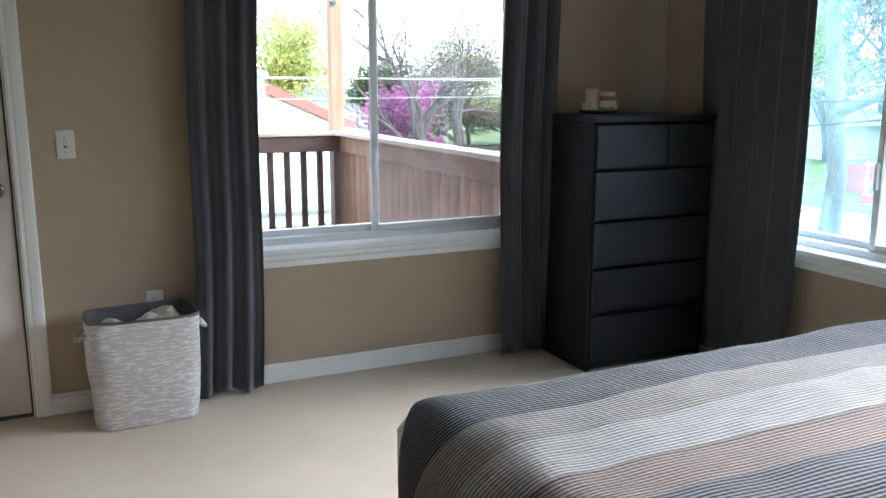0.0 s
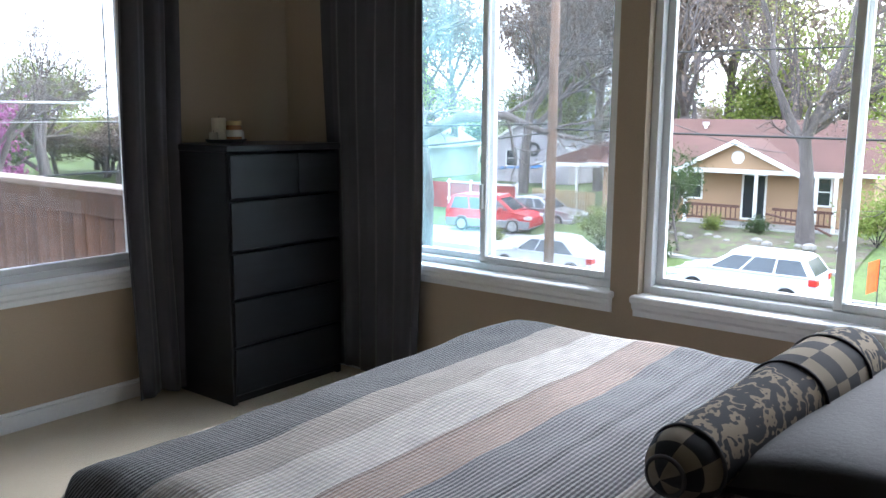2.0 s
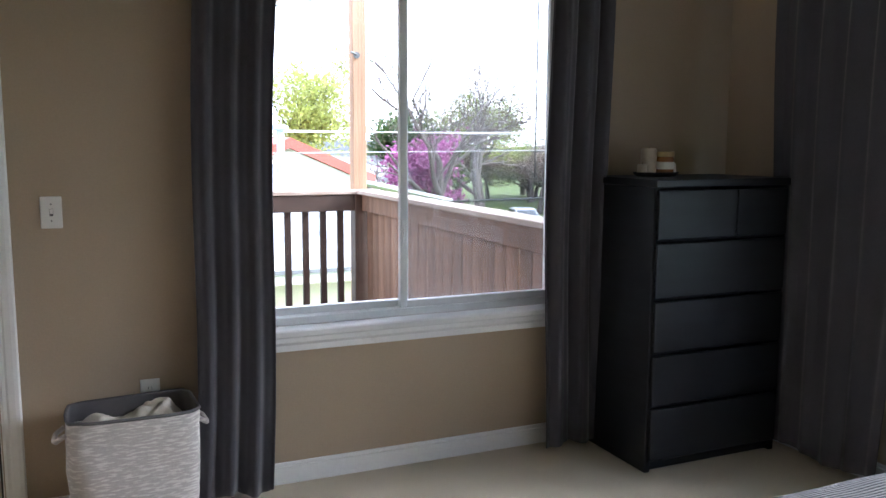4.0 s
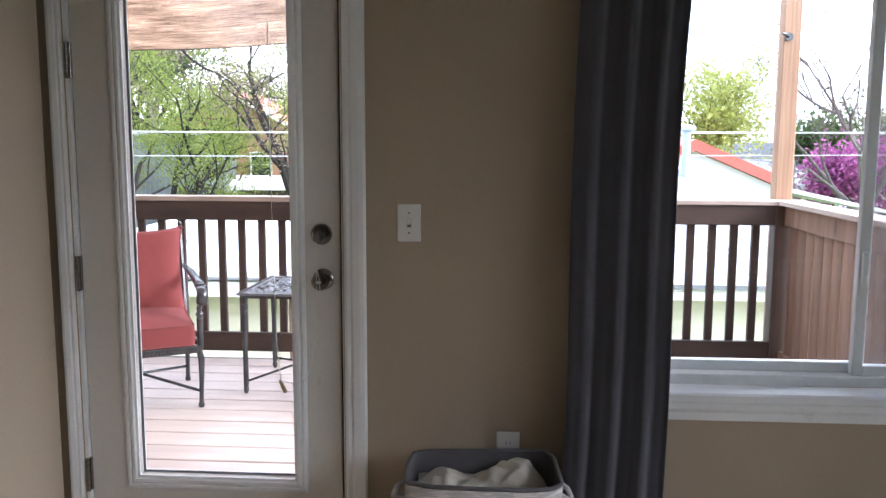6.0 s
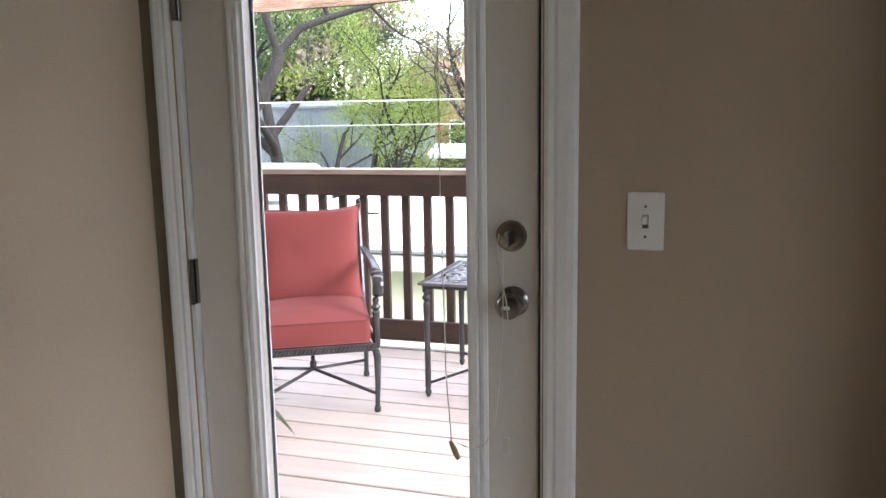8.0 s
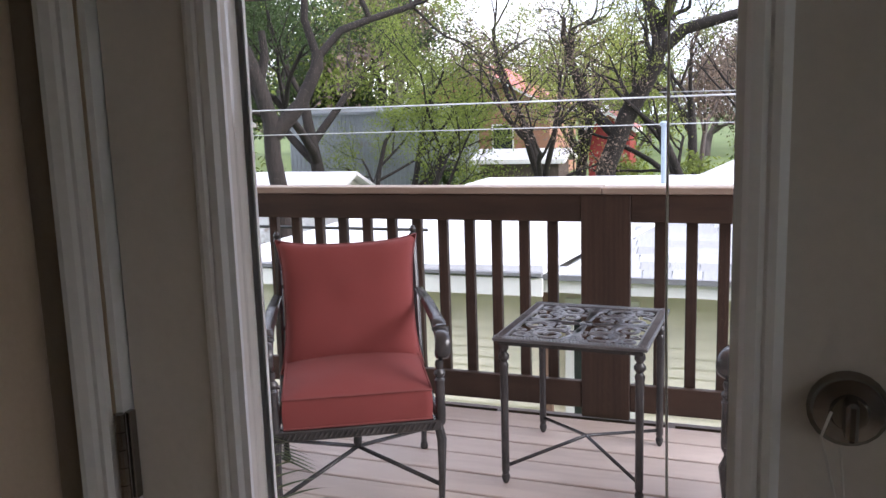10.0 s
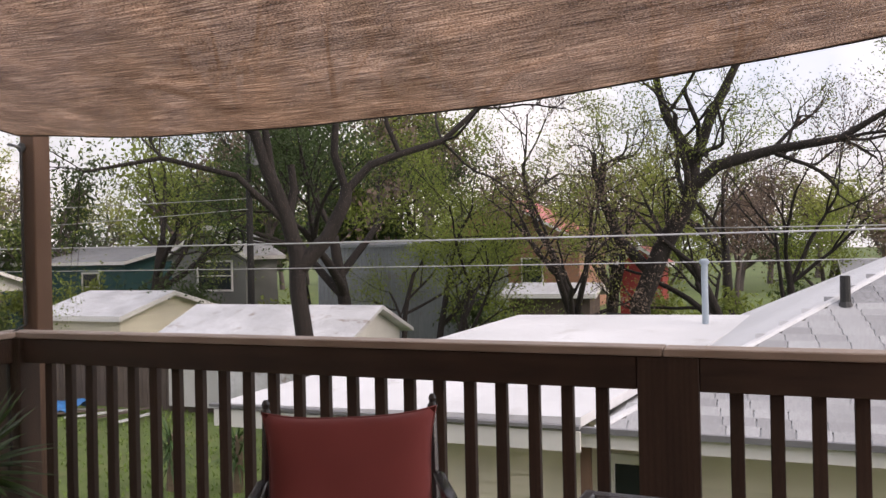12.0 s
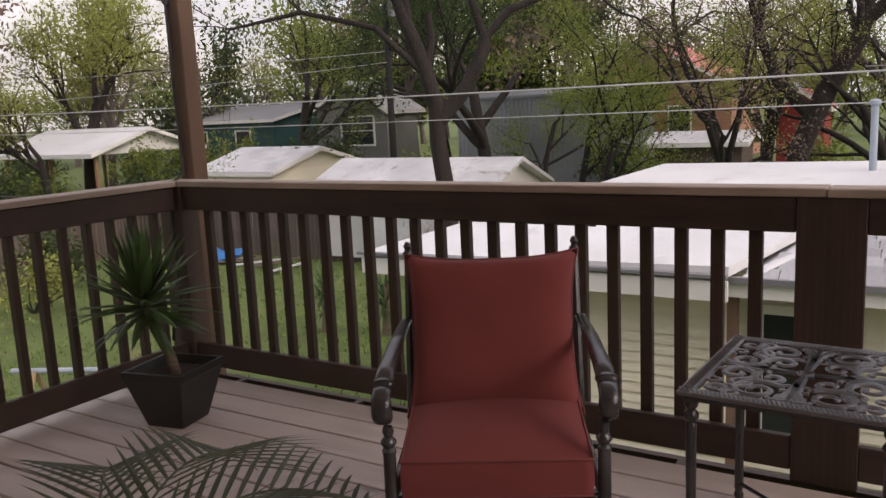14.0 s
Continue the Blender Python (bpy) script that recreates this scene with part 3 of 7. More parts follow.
def baseboard(name, x0, x1, y, label):
    s = Shape()
    s.box(x0, y - 0.014, 0.0, x1, y, 0.075, 0.002)
    s.box(x0, y - 0.009, 0.075, x1, y, 0.092, 0.003)
    return built(name, s, TRIM, label, "baseboard")


baseboard("baseboard", DOOR[1] + 0.068, XR - 0.002, YF, "white painted baseboard under the window wall")
s = Shape()
s.box(XR - 0.014, YB, 0.0, XR, YF - 0.016, 0.075, 0.002).box(XR - 0.009, YB, 0.075, XR, YF - 0.016, 0.092, 0.003)
built("baseboard", s, TRIM, "white painted baseboard under the wide windows", "baseboard")


# ---- windows ----
def slider(name, a0, a1, mull, place, label, screen=True, veiled=False):
    """A two-pane sliding window; a runs along the wall, d is depth outwards. place maps (a, d, z) to the world."""
    root = thing(name, label, "window", kind="structure")

    def P(a0_, d0, z0, a1_, d1, z1, b=0.002):
        p, q = place(a0_, d0, z0), place(a1_, d1, z1)
        lo, hi = [min(u, v) for u, v in zip(p, q)], [max(u, v) for u, v in zip(p, q)]
        return Shape().box(*lo, *hi, b)

    z0, z1 = SILL + 0.012, HEAD
    f = 0.033
    fr = Shape()
    for c in ((a0, 0.055, z0, a0 + f, 0.14, z1), (a1 - f, 0.055, z0, a1, 0.14, z1), (a0 + f, 0.055, z0, a1 - f, 0.14, z0 + f), (a0 + f, 0.055, z1 - f, a1 - f, 0.14, z1)):
        q = P(*c)
        fr.add(q.v, q.f)
    part("window_frame", fr, VINYL, root, "white vinyl outer frame")
    g = 0.032
    for nm, b0, b1, d in (("fixed_sash", a0 + f, mull + 0.02, 0.105), ("sliding_sash", mull - 0.03, a1 - f, 0.068)):
        sh = Shape()
        for c in ((b0, d, z0 + f, b0 + g, d + 0.03, z1 - f), (b1 - g, d, z0 + f, b1, d + 0.03, z1 - f), (b0 + g, d, z0 + f, b1 - g, d + 0.03, z0 + f + g), (b0 + g, d, z1 - f - g, b1 - g, d + 0.03, z1 - f)):
            q = P(*c)
            sh.add(q.v, q.f)
        sash = part(nm, sh, VINYL, root)
        pane = part("pane", P(b0 + g, d + 0.012, z0 + f + g, b1 - g, d + 0.018, z1 - f - g, 0), REFLVEIL if veiled and nm == "fixed_sash" else GLASS, sash, "window pane with a pale blue reflection veil put into its material" if veiled and nm == "fixed_sash" else "clear window pane with faint reflections")
        pane.visible_shadow = False
    if screen:
        part("insect_screen", P(mull + 0.01, 0.140, z0 + f, a1 - f, 0.1415, z1 - f, 0), SCREEN, root, "fine grey insect screen").visible_shadow = False
    part("latch", P(mull - 0.024, 0.05, z0 + 0.30, mull - 0.008, 0.068, z0 + 0.42), VINYL, root, "slim white sash latch")
    # stool, apron, jamb lining
    part("window_sill", P(a0 - 0.02, -0.045, SILL - 0.02, a1 + 0.02, 0.06, SILL + 0.012, 0.006), TRIM, root, "white painted window sill")
    ap = Shape()
    n_ = [(-0.0, SILL - 0.02), (-0.036, SILL - 0.02), (-0.034, SILL - 0.04), (-0.018, SILL - 0.055), (-0.016, SILL - 0.080), (0.0, SILL - 0.083)]
    vs = [place(a, d, z) for a, k in ((a0 - 0.012, 0), (a1 + 0.012, 1)) for d, z in n_]
    k = len(n_)
    ap.add(vs, [tuple(range(k)), tuple(range(k, 2 * k))[::-1]] + [(i, (i + 1) % k, k + (i + 1) % k, k + i) for i in range(k)])
    part("apron", ap, TRIM, root, "moulded white apron under the sill")
    return root


slider("window_1", *W1, 1.872, lambda a, d, z: (a, YF + d, z), "white vinyl sliding window overlooking the deck")
slider("window_2", -W2[1], -W2[0], -2.655, lambda a, d, z: (XR + d, -a, z), "white vinyl sliding window overlooking the street", veiled=True)
slider("window_3", -W3[1], -W3[0], -1.02, lambda a, d, z: (XR + d, -a, z), "white vinyl sliding window facing the porch house", False)


# ---- the glazed door ----
def glazed_door():
    root = thing("door_1", "closed off-white door with a full glass light and nickel knob", "door", kind="structure")
    x0, x1 = -0.562, 0.262
    gx0, gx1, gz0, gz1 = -0.408, 0.118, 0.315, 1.93
    y0, y1 = YF + 0.016, YF + 0.058
    slab = Shape()
    slab.box(x0, y0, 0.015, gx0, y1, 2.045, 0.002)
    slab.box(gx1, y0, 0.015, x1, y1, 2.045, 0.002)
    slab.box(gx0, y0, 0.015, gx1, y1, gz0, 0.0)
    slab.box(gx0, y0, gz1, gx1, y1, 2.045, 0.0)
    part("slab", slab, DOORP, root, "off-white painted door slab")
    # moulded frame round the glass, inside and outside
    for nm, ya, s in (("glass_frame", y0, -1), ("outer_glass_frame", y1, 1)):
        fr = Shape()
        prof = [(0.0, 0.0), (0.0, 0.006), (0.008, 0.011), (0.015, 0.011), (0.018, 0.008), (0.023, 0.012), (0.032, 0.012), (0.037, 0.007), (0.044, 0.005), (0.044, 0.0)]
        ring = []
        for d, hgt in prof:
            o = 0.036 - d
            ring.append([(gx0 - o, ya + s * hgt, gz0 - o), (gx1 + o, ya + s * hgt, gz0 - o), (gx1 + o, ya + s * hgt, gz1 + o), (gx0 - o, ya + s * hgt, gz1 + o)])
        vs = [p for r in ring for p in r]
        fs = [(i * 4 + j, i * 4 + (j + 1) % 4, (i + 1) * 4 + (j + 1) % 4, (i + 1) * 4 + j) for i in range(len(prof) - 1) for j in range(4)]
        part(nm, fr.add(vs, fs), TRIM, root, "white moulded frame round the door glass")
    pane = part("pane", Shape().box(gx0 + 0.001, y0 + 0.018, gz0 + 0.001, gx1 - 0.001, y0 + 0.024, gz1 - 0.001), DOORGLASS, root, "tall clear door pane with dust streaks")
    pane.visible_shadow = False
    # knob with rose and turn button, deadbolt with thumb turn
    kx, kz, bz = 0.211, 0.975, 1.115
    knob = part("door_knob", Shape().lathe([(0.033, 0.0), (0.033, -0.004), (0.027, -0.009), (0.013, -0.012), (0.012, -0.03), (0.021, -0.036), (0.027, -0.046), (0.027, -0.056), (0.022, -0.063), (0.010, -0.066)], (kx, y0, kz), 24, "y"), NICKEL, root, "round satin nickel door knob", smooth="edges")
    part("turn_button", Shape().box(kx - 0.010, y0 - 0.073, kz - 0.003, kx + 0.006, y0 - 0.064, kz + 0.003, 0.001), PLATE, knob)
    bolt = part("deadbolt", Shape().lathe([(0.033, 0.0), (0.033, -0.005), (0.028, -0.011), (0.016, -0.013), (0.014, -0.018)], (kx - 0.004, y0, bz), 24, "y"), NICKEL, root, "round satin nickel deadbolt", smooth="edges")
    part("thumb_turn", Shape().box(kx - 0.009, y0 - 0.040, bz - 0.018, kx + 0.001, y0 - 0.014, bz + 0.016, 0.003), NICKEL, bolt)
    for z in (0.27, 0.93, 1.587):
        h = Shape()
        for k in range(5):
            h.lathe([(0.0065, z + 0.022 * k), (0.0065, z + 0.022 * k + 0.021)], (x0 - 0.004, YF - 0.004, 0), 10)
        h.box(x0 - 0.010, YF + 0.004, z, x0 + 0.004, YF + 0.016, z + 0.109, 0.001)
        part("hinge", h, NICKEL, root, "satin nickel butt hinge")
    st = Shape()
    st.box(x1 + 0.001, y0 - 0.001, bz - 0.028, x1 + 0.008, y0 + 0.03, bz + 0.028).box(x1 + 0.001, y0 - 0.001, kz - 0.028, x1 + 0.008, y0 + 0.03, kz + 0.028)
    part("strike_plate", st, NICKEL, root)
    # jamb, stop, threshold
    jb = Shape()
    jb.box(DOOR[0], YF + 0.002, 0, x0 - 0.003, YF + TH, DOOR[2] - 0.012).box(x1 + 0.009, YF + 0.002, 0, DOOR[1], YF + TH, DOOR[2] - 0.012).box(DOOR[0], YF + 0.002, DOOR[2] - 0.012, DOOR[1], YF + TH, DOOR[2])
    part("door_jamb", jb, TRIM, root)
    # dark strips set into the slab gaps in place of their shade
    ws = Shape().box(x1 + 0.0005, y0 + 0.008, 0.015, x1 + 0.0085, y1, bz - 0.029).box(x1 + 0.0005, y0 + 0.008, bz + 0.029, x1 + 0.0085, y1, 2.045)
    ws.box(x0 - 0.0028, y0 + 0.006, 0.015, x0 - 0.0003, y1, 2.045).box(x0, y0 + 0.008, 2.0455, x1, y1, 2.0478)
    part("weatherstrip", ws, SLOT, root, "dark strip standing in for the shade in the door gap")
    part("threshold", Shape().box(DOOR[0], YF + 0.01, -0.03, DOOR[1], YF + TH + 0.02, 0.012, 0.003), ALU, root, "dark metal threshold")
    # casing
    cs = Shape()
    prof = [(0.0, 0.0), (0.0, 0.008), (0.010, 0.013), (0.022, 0.012), (0.030, 0.016), (0.052, 0.019), (0.066, 0.018), (0.072, 0.010), (0.072, 0.0)]
    L = [(DOOR[0] - 0.004, -1), (DOOR[1] + 0.004, 1)]
    for x, sgn in L:
        k = len(prof)
        wd = 0.60 if sgn < 0 else 0.95
        vs = [(x + sgn * d * wd, YF - hgt, z) for z in (0.0, DOOR[2] + 0.004) for d, hgt in prof]
        cs.add(vs, [tuple(range(k)), tuple(range(k, 2 * k))[::-1]] + [(i, i + 1, k + i + 1, k + i) for i in range(k - 1)])
    cs.box(DOOR[0] - 0.046, YF - 0.019, DOOR[2] + 0.004, DOOR[1] + 0.075, YF, DOOR[2] + 0.076, 0.004)
    part("casing", cs, TRIM, root, "white moulded door casing")
    return root


glazed_door()

# blind cord hanging from the door glass, looped over the bolt
cord = thing("blind_cord", "thin white cord with a wooden pull hanging by the door glass", "cord")
yc = YF + 0.002
pts = [(0.055, yc, 1.75), (0.056, yc, 1.2), (0.062, yc, 0.80), (0.073, yc - 0.003, 0.655), (0.080, yc - 0.004, 0.645)]
part("cord", Shape().tube(pts, 0.0013, 5), CORD, cord)
pts = [(0.198, YF - 0.026, 1.095), (0.206, YF - 0.062, 0.985), (0.196, YF - 0.03, 0.90), (0.185, YF - 0.008, 0.80), (0.172, yc - 0.004, 0.70), (0.150, yc - 0.004, 0.655), (0.120, yc - 0.004, 0.640), (0.085, yc - 0.004, 0.652)]
part("cord", Shape().tube(pts, 0.0014, 5), CORD, cord)
part("cord", Shape().tube([(0.190, YF - 0.028, 1.125), (0.184, YF - 0.02, 1.10), (0.196, YF - 0.045, 1.05), (0.214, YF - 0.066, 0.99), (0.216, YF - 0.06, 0.95)], 0.0013, 5), CORD, cord)
part("pull", Shape().lathe([(0.006, -0.022), (0.007, 0.0), (0.004, 0.022)], (0, 0, 0), 10).moved(pose(0.080, yc - 0.006, 0.635, 0, -25, 0)), FENCEY, cord, "small wooden cord pull")
part("tape_patch", Shape().box(0.185, YF + 0.0135, 0.632, 0.200, YF + 0.0155, 0.668), LINEN, cord, "old masking tape patch")


def wall_plate(name, x, z, label, switch):
    root = thing(name, label, "switch" if switch else "outlet", (x, YF, z))
    part("plate", Shape().box(-0.036, -0.006, -0.0575, 0.036, 0.0, 0.0575, 0.003), PLATE, root)
    if switch:
        part("toggle", Shape().box(-0.005, -0.020, -0.004, 0.005, -0.006, 0.012, 0.0015), PLATE, root)
        part("toggle_slot", Shape().box(-0.006, -0.0065, -0.013, 0.006, -0.0055, 0.013), HAMPER_IN, root)
        for z_ in (-0.030, 0.030):
            part("screw", Shape().lathe([(0.003, -0.007), (0.003, -0.005)], (0, 0, z_), 8, "y"), HAMPER_IN, root)
    else:
        for z_ in (-0.022, 0.022):
            rc = part("receptacle", Shape().lathe([(0.016, -0.0075), (0.016, -0.005)], (0, 0, z_), 16, "y"), PLATE, root)
            part("slots", Shape().box(-0.007, -0.0082, z_ - 0.004, -0.005, -0.007, z_ + 0.005).box(0.005, -0.0082, z_ - 0.004, 0.007, -0.007, z_ + 0.005), SLOT, rc)


wall_plate("light_switch", 0.480, 1.154, "white single toggle light switch beside the door", True)
wall_plate("wall_outlet", 0.788, 0.448, "white duplex wall outlet above the hamper", False)


# ---- curtains ----
def curtain(label, a0, a1, depth, place, seed, waves, z0=0.02, z1=2.45, flare=0.0, lean=0.0):
    rng = random.Random(seed)
    ph = [rng.uniform(0, 6.28) for _ in range(6)]

    def fn(u, v):
        z = z0 + (z1 - z0) * v
        w = u + 0.025 * math.sin(5 * v + ph[0]) * math.sin(math.pi * u)
        amp = depth * (0.72 + 0.28 * math.sin(3 * v + ph[1]))
        d = amp * (math.sin(2 * math.pi * waves * w + ph[2]) + 0.35 * math.sin(2 * math.pi * waves * 2.1 * w + ph[3] + 0.8 * v))
        mid = 0.5 * (a0 + a1)
        a = mid + (a0 + (a1 - a0) * u - mid) * (1.0 + 0.05 * math.sin(2.2 * v + ph[4]) + flare * (1 - v)) + 0.012 * math.sin(7 * v + ph[5]) + lean * (v - 0.3)
        hem = 0.012 * math.sin(9 * u + ph[3]) * (1 - v) ** 6
        return place(a, d, z + hem)

    sh = Shape().grid(fn, 90, 40)
    ob = part("curtain", sh, CURTAIN, None, smooth=True)
    sol = ob.modifiers.new("thickness", "SOLIDIFY")
    sol.thickness = 0.004
    return tagged(ob, label, "curtain", "charcoal curtains")


def rod(p, q, label, brackets):
    root = thing("curtain_rod", label, "curtain rod")
    part("rod", Shape().tube([p, q], 0.011, 12), ALU, root)
    for e in (p, q):
        part("finial", Shape().lathe([(0.012, -0.03), (0.024, -0.012), (0.026, 0.008), (0.012, 0.03)], e, 14, "y" if abs(p[0] - q[0]) < 0.1 else "x"), ALU, root)
    for c in brackets:
        part("bracket", c, ALU, root)


curtain("charcoal curtain panel hanging beside the door", 0.945, 1.255, 0.030, lambda a, d, z: (a, 3.895 + d, z), 3, 3.2, 0.025, lean=0.075)
curtain("charcoal curtain panel hanging beside the dresser", 2.475, 2.765, 0.026, lambda a, d, z: (a, 3.875 + d, z), 8, 2.6, 0.025)
curtain("dark curtain panel bunched in the room corner", 2.925, 3.60, 0.017, lambda a, d, z: (3.497 + d, a, z), 12, 5.0, 0.03, flare=-0.12)
rod((0.86, 3.895, 2.46), (2.86, 3.895, 2.46), "dark metal curtain rod above the deck window", [Shape().box(x - 0.006, 3.9, 2.45, x + 0.006, YF, 2.47) for x in (0.95, 2.78)])
rod((3.505, 0.1, 2.46), (3.505, 3.6, 2.46), "dark metal curtain rod above the street windows", [Shape().box(3.51, y - 0.006, 2.45, XR, y + 0.006, 2.47) for y in (0.2, 1.87, 3.5)])


# ---- dresser ----
def dresser():
    x0, x1, y0, y1, h = 2.742, 3.472, 3.49, 3.965, 1.26
    root = thing("dresser", "black-brown six-drawer dresser standing in the room corner", "dresser", (0, 0, 0))
    for a in (x0, x1 - 0.028):
        part("side_panel", Shape().box(a, y0 + 0.004, 0.0, a + 0.028, y1, h - 0.033, 0.002), BLACKW, root)
    part("back_panel", Shape().box(x0 + 0.029, y1 - 0.01, 0.03, x1 - 0.029, y1, h - 0.033), BLACKW, root)
    part("plinth", Shape().box(x0 + 0.029, y0 + 0.03, 0.0, x1 - 0.029, y0 + 0.045, 0.03), BLACKW, root)
    part("bottom_panel", Shape().box(x0 + 0.029, y0 + 0.03, 0.031, x1 - 0.029, y1 - 0.012, 0.043), BLACKW, root)
    part("top", Shape().box(x0 - 0.004, y0 - 0.014, h - 0.032, x1 + 0.004, y1, h, 0.004), BLACKW, root, "black-brown veneered top")
    zs = [1.221, 1.0, 0.752, 0.519, 0.286, 0.045]
    for k in range(5):
        zt, zb = zs[k] - 0.006, zs[k + 1] + 0.012
        cuts = [(x0 + 0.012, x0 + 0.43), (x0 + 0.434, x1 - 0.012)] if k == 0 else [(x0 + 0.012, x1 - 0.012)]
        for a, b in cuts:
            d = part("drawer", Shape().box(a, y0 - 0.014, zb, b, y0 + 0.002, zt, 0.002), BLACKW, root)
            lip = Shape()
            lip.prism([(y0 - 0.012, zb + 0.002), (y0 + 0.006, zb + 0.002), (y0 + 0.006, zb - 0.012)], a + 0.001, b - 0.001, "x")
            part("grip_edge", lip, BLACKW, d)


dresser()
tray = thing("candle_tray", "small dark tray holding candles on the dresser", "tray", (2.985, 3.80, 1.26))
part("tray_plate", Shape().lathe([(0.098, 0.0), (0.112, 0.010), (0.118, 0.022), (0.113, 0.022), (0.098, 0.010)], n=26).moved(Matrix.Diagonal((1.0, 0.62, 0.9, 1))), SLOT, tray)


def candle(name, x, y, r, h, label, material, wick=True):
    c = thing(name, label, "candle", (x - 0.035, y, 1.271))
    part("wax", Shape().lathe([(r * 0.97, 0), (r, 0.006), (r, h - 0.005), (r * 0.9, h), (r * 0.75, h - 0.006)], n=18), material, c, smooth="edges")
    if wick:
        part("wick", Shape().tube([(0, 0, h - 0.008), (0.001, 0, h + 0.008)], 0.0012, 5), SLOT, c)


candle("pillar_candle", 2.985, 3.81, 0.036, 0.115, "tall cream pillar candle on the dresser tray", WAX)
candle("votive_candle", 2.935, 3.79, 0.022, 0.045, "short cream votive candle on the tray", WAX)
candle("votive_candle", 3.105, 3.80, 0.022, 0.048, "short white votive candle beside the jar", LINEN)
jar = thing("candle_jar", "amber glass candle jar with a pale lid", "jar", (3.013, 3.775, 1.271))
part("jar_body", Shape().lathe([(0.034, 0.0), (0.040, 0.006), (0.041, 0.066), (0.036, 0.078)], n=22), AMBER, jar, smooth="edges")
part("lid", Shape().lathe([(0.041, 0.079), (0.042, 0.083), (0.042, 0.098), (0.037, 0.102)], n=22), TIN, jar, "pale brass lid", smooth="edges")
part("jar_label", Shape().lathe([(0.0418, 0.022), (0.0418, 0.055)], n=22), LINEN, jar, "small paper label")


# ---- hamper ----
def hamper():
    cx, cy, h = 0.712, 3.805, 0.462
    root = thing("laundry_hamper", "grey canvas laundry hamper with pale dashes, half full of linen", "hamper", (cx, cy, 0), 2)

    def ring(z, t=0.0):
        k = z / h
        w = 0.204 + 0.020 * math.sin(min(1, k * 1.15) * math.pi * 0.5) - t - 0.018 * max(0, k - 0.75) * 4 * 0.25
        d = 0.108 + 0.036 * math.sin(min(1, k * 1.1) * math.pi * 0.5) - t
        pts = []
        n = 40
        for j in range(n):
            a = 2 * math.pi * j / n
            c, s_ = math.cos(a), math.sin(a)
            e = 0.35 + 0.12 * (1 - k)
            bump = 0.003 * math.sin(5 * a + 9 * k) + 0.002 * math.sin(11 * a - 14 * k)
            pts.append(((w + bump) * math.copysign(abs(c) ** e, c), (d + bump) * math.copysign(abs(s_) ** e, s_), z + 0.004 * math.sin(2 * a) * k))
        return pts

    def skin(zs, t, flip=False):
        vs = [p for z in zs for p in ring(z, t)]
        n = 40
        fs = [(k * n + j, k * n + (j + 1) % n, (k + 1) * n + (j + 1) % n, (k + 1) * n + j) for k in range(len(zs) - 1) for j in range(n)]
        fs.append(tuple(range(n))[::-1])
        return Shape().add(vs, fs)

    zs = [0.0, 0.012, 0.04, 0.08, 0.14, 0.2, 0.26, 0.32, 0.37, 0.41, 0.44, h]
    part("shell", skin(zs, 0.0), HAMPER, root, "grey canvas with woven pale dashes", smooth=True)
    part("lining", skin([0.3, 0.36, 0.42, h - 0.002], 0.007), HAMPER_IN, root, "dark grey lining", smooth=True)
    rim = ring(h, 0.003)
    part("rim", Shape().tube(rim + rim[:1], 0.0065, 6, caps=False), HAMPER_IN, root, "stitched grey rim", smooth=True)
    for sx in (-1, 1):
        x = sx * 0.222
        part("handle", Shape().tube([(x, -0.05, 0.405), (x + sx * 0.030, -0.045, 0.385), (x + sx * 0.036, 0.0, 0.375), (x + sx * 0.030, 0.045, 0.385), (x, 0.05, 0.405)], 0.009, 8), HAMPER, root, "rope handle", smooth=True)
    cl = thing("crumpled_linen", "crumpled off-white linen heaped inside the hamper", "laundry", (cx, cy, 0.312))
    part("cloth", Shape().grid(lambda u, v: ((u - 0.5) * 0.39, (v - 0.5) * 0.245, 0.055 + 0.05 * noise.noise((u * 4, v * 4, 0.3)) + 0.022 * noise.noise((u * 11, v * 10, 4)) + 0.055 * (v - 0.3) + 0.045 * math.exp(-((u - 0.75) / 0.18) ** 2) - 0.08 * max(0, u - 0.85) * 4), 44, 34), LINEN, cl, smooth=True)


hamper()


# ---- bed, quilt and pillows ----
BX0, BX1, BY0, BY1, BZ = 1.14, 3.20, -0.02, 2.225, 0.61
bed = thing("bed", "king-size bed with a pale upholstered base", "bed")
part("box_base", Shape().box(BX0 + 0.07, BY0 + 0.02, 0.12, BX1 - 0.07, BY1 - 0.07, 0.30, 0.03), LINEN, bed)
part("mattress", Shape().box(BX0 + 0.05, BY0, 0.30, BX1 - 0.05, BY1 - 0.05, BZ - 0.03, 0.06), LINEN, bed)
for lx in (BX0 + 0.12, BX1 - 0.12):
    for ly in (BY0 + 0.12, BY1 - 0.14):
        part("leg", Shape().lathe([(0.03, 0), (0.035, 0.12)], (lx, ly, 0), 12), BLACKW, bed)


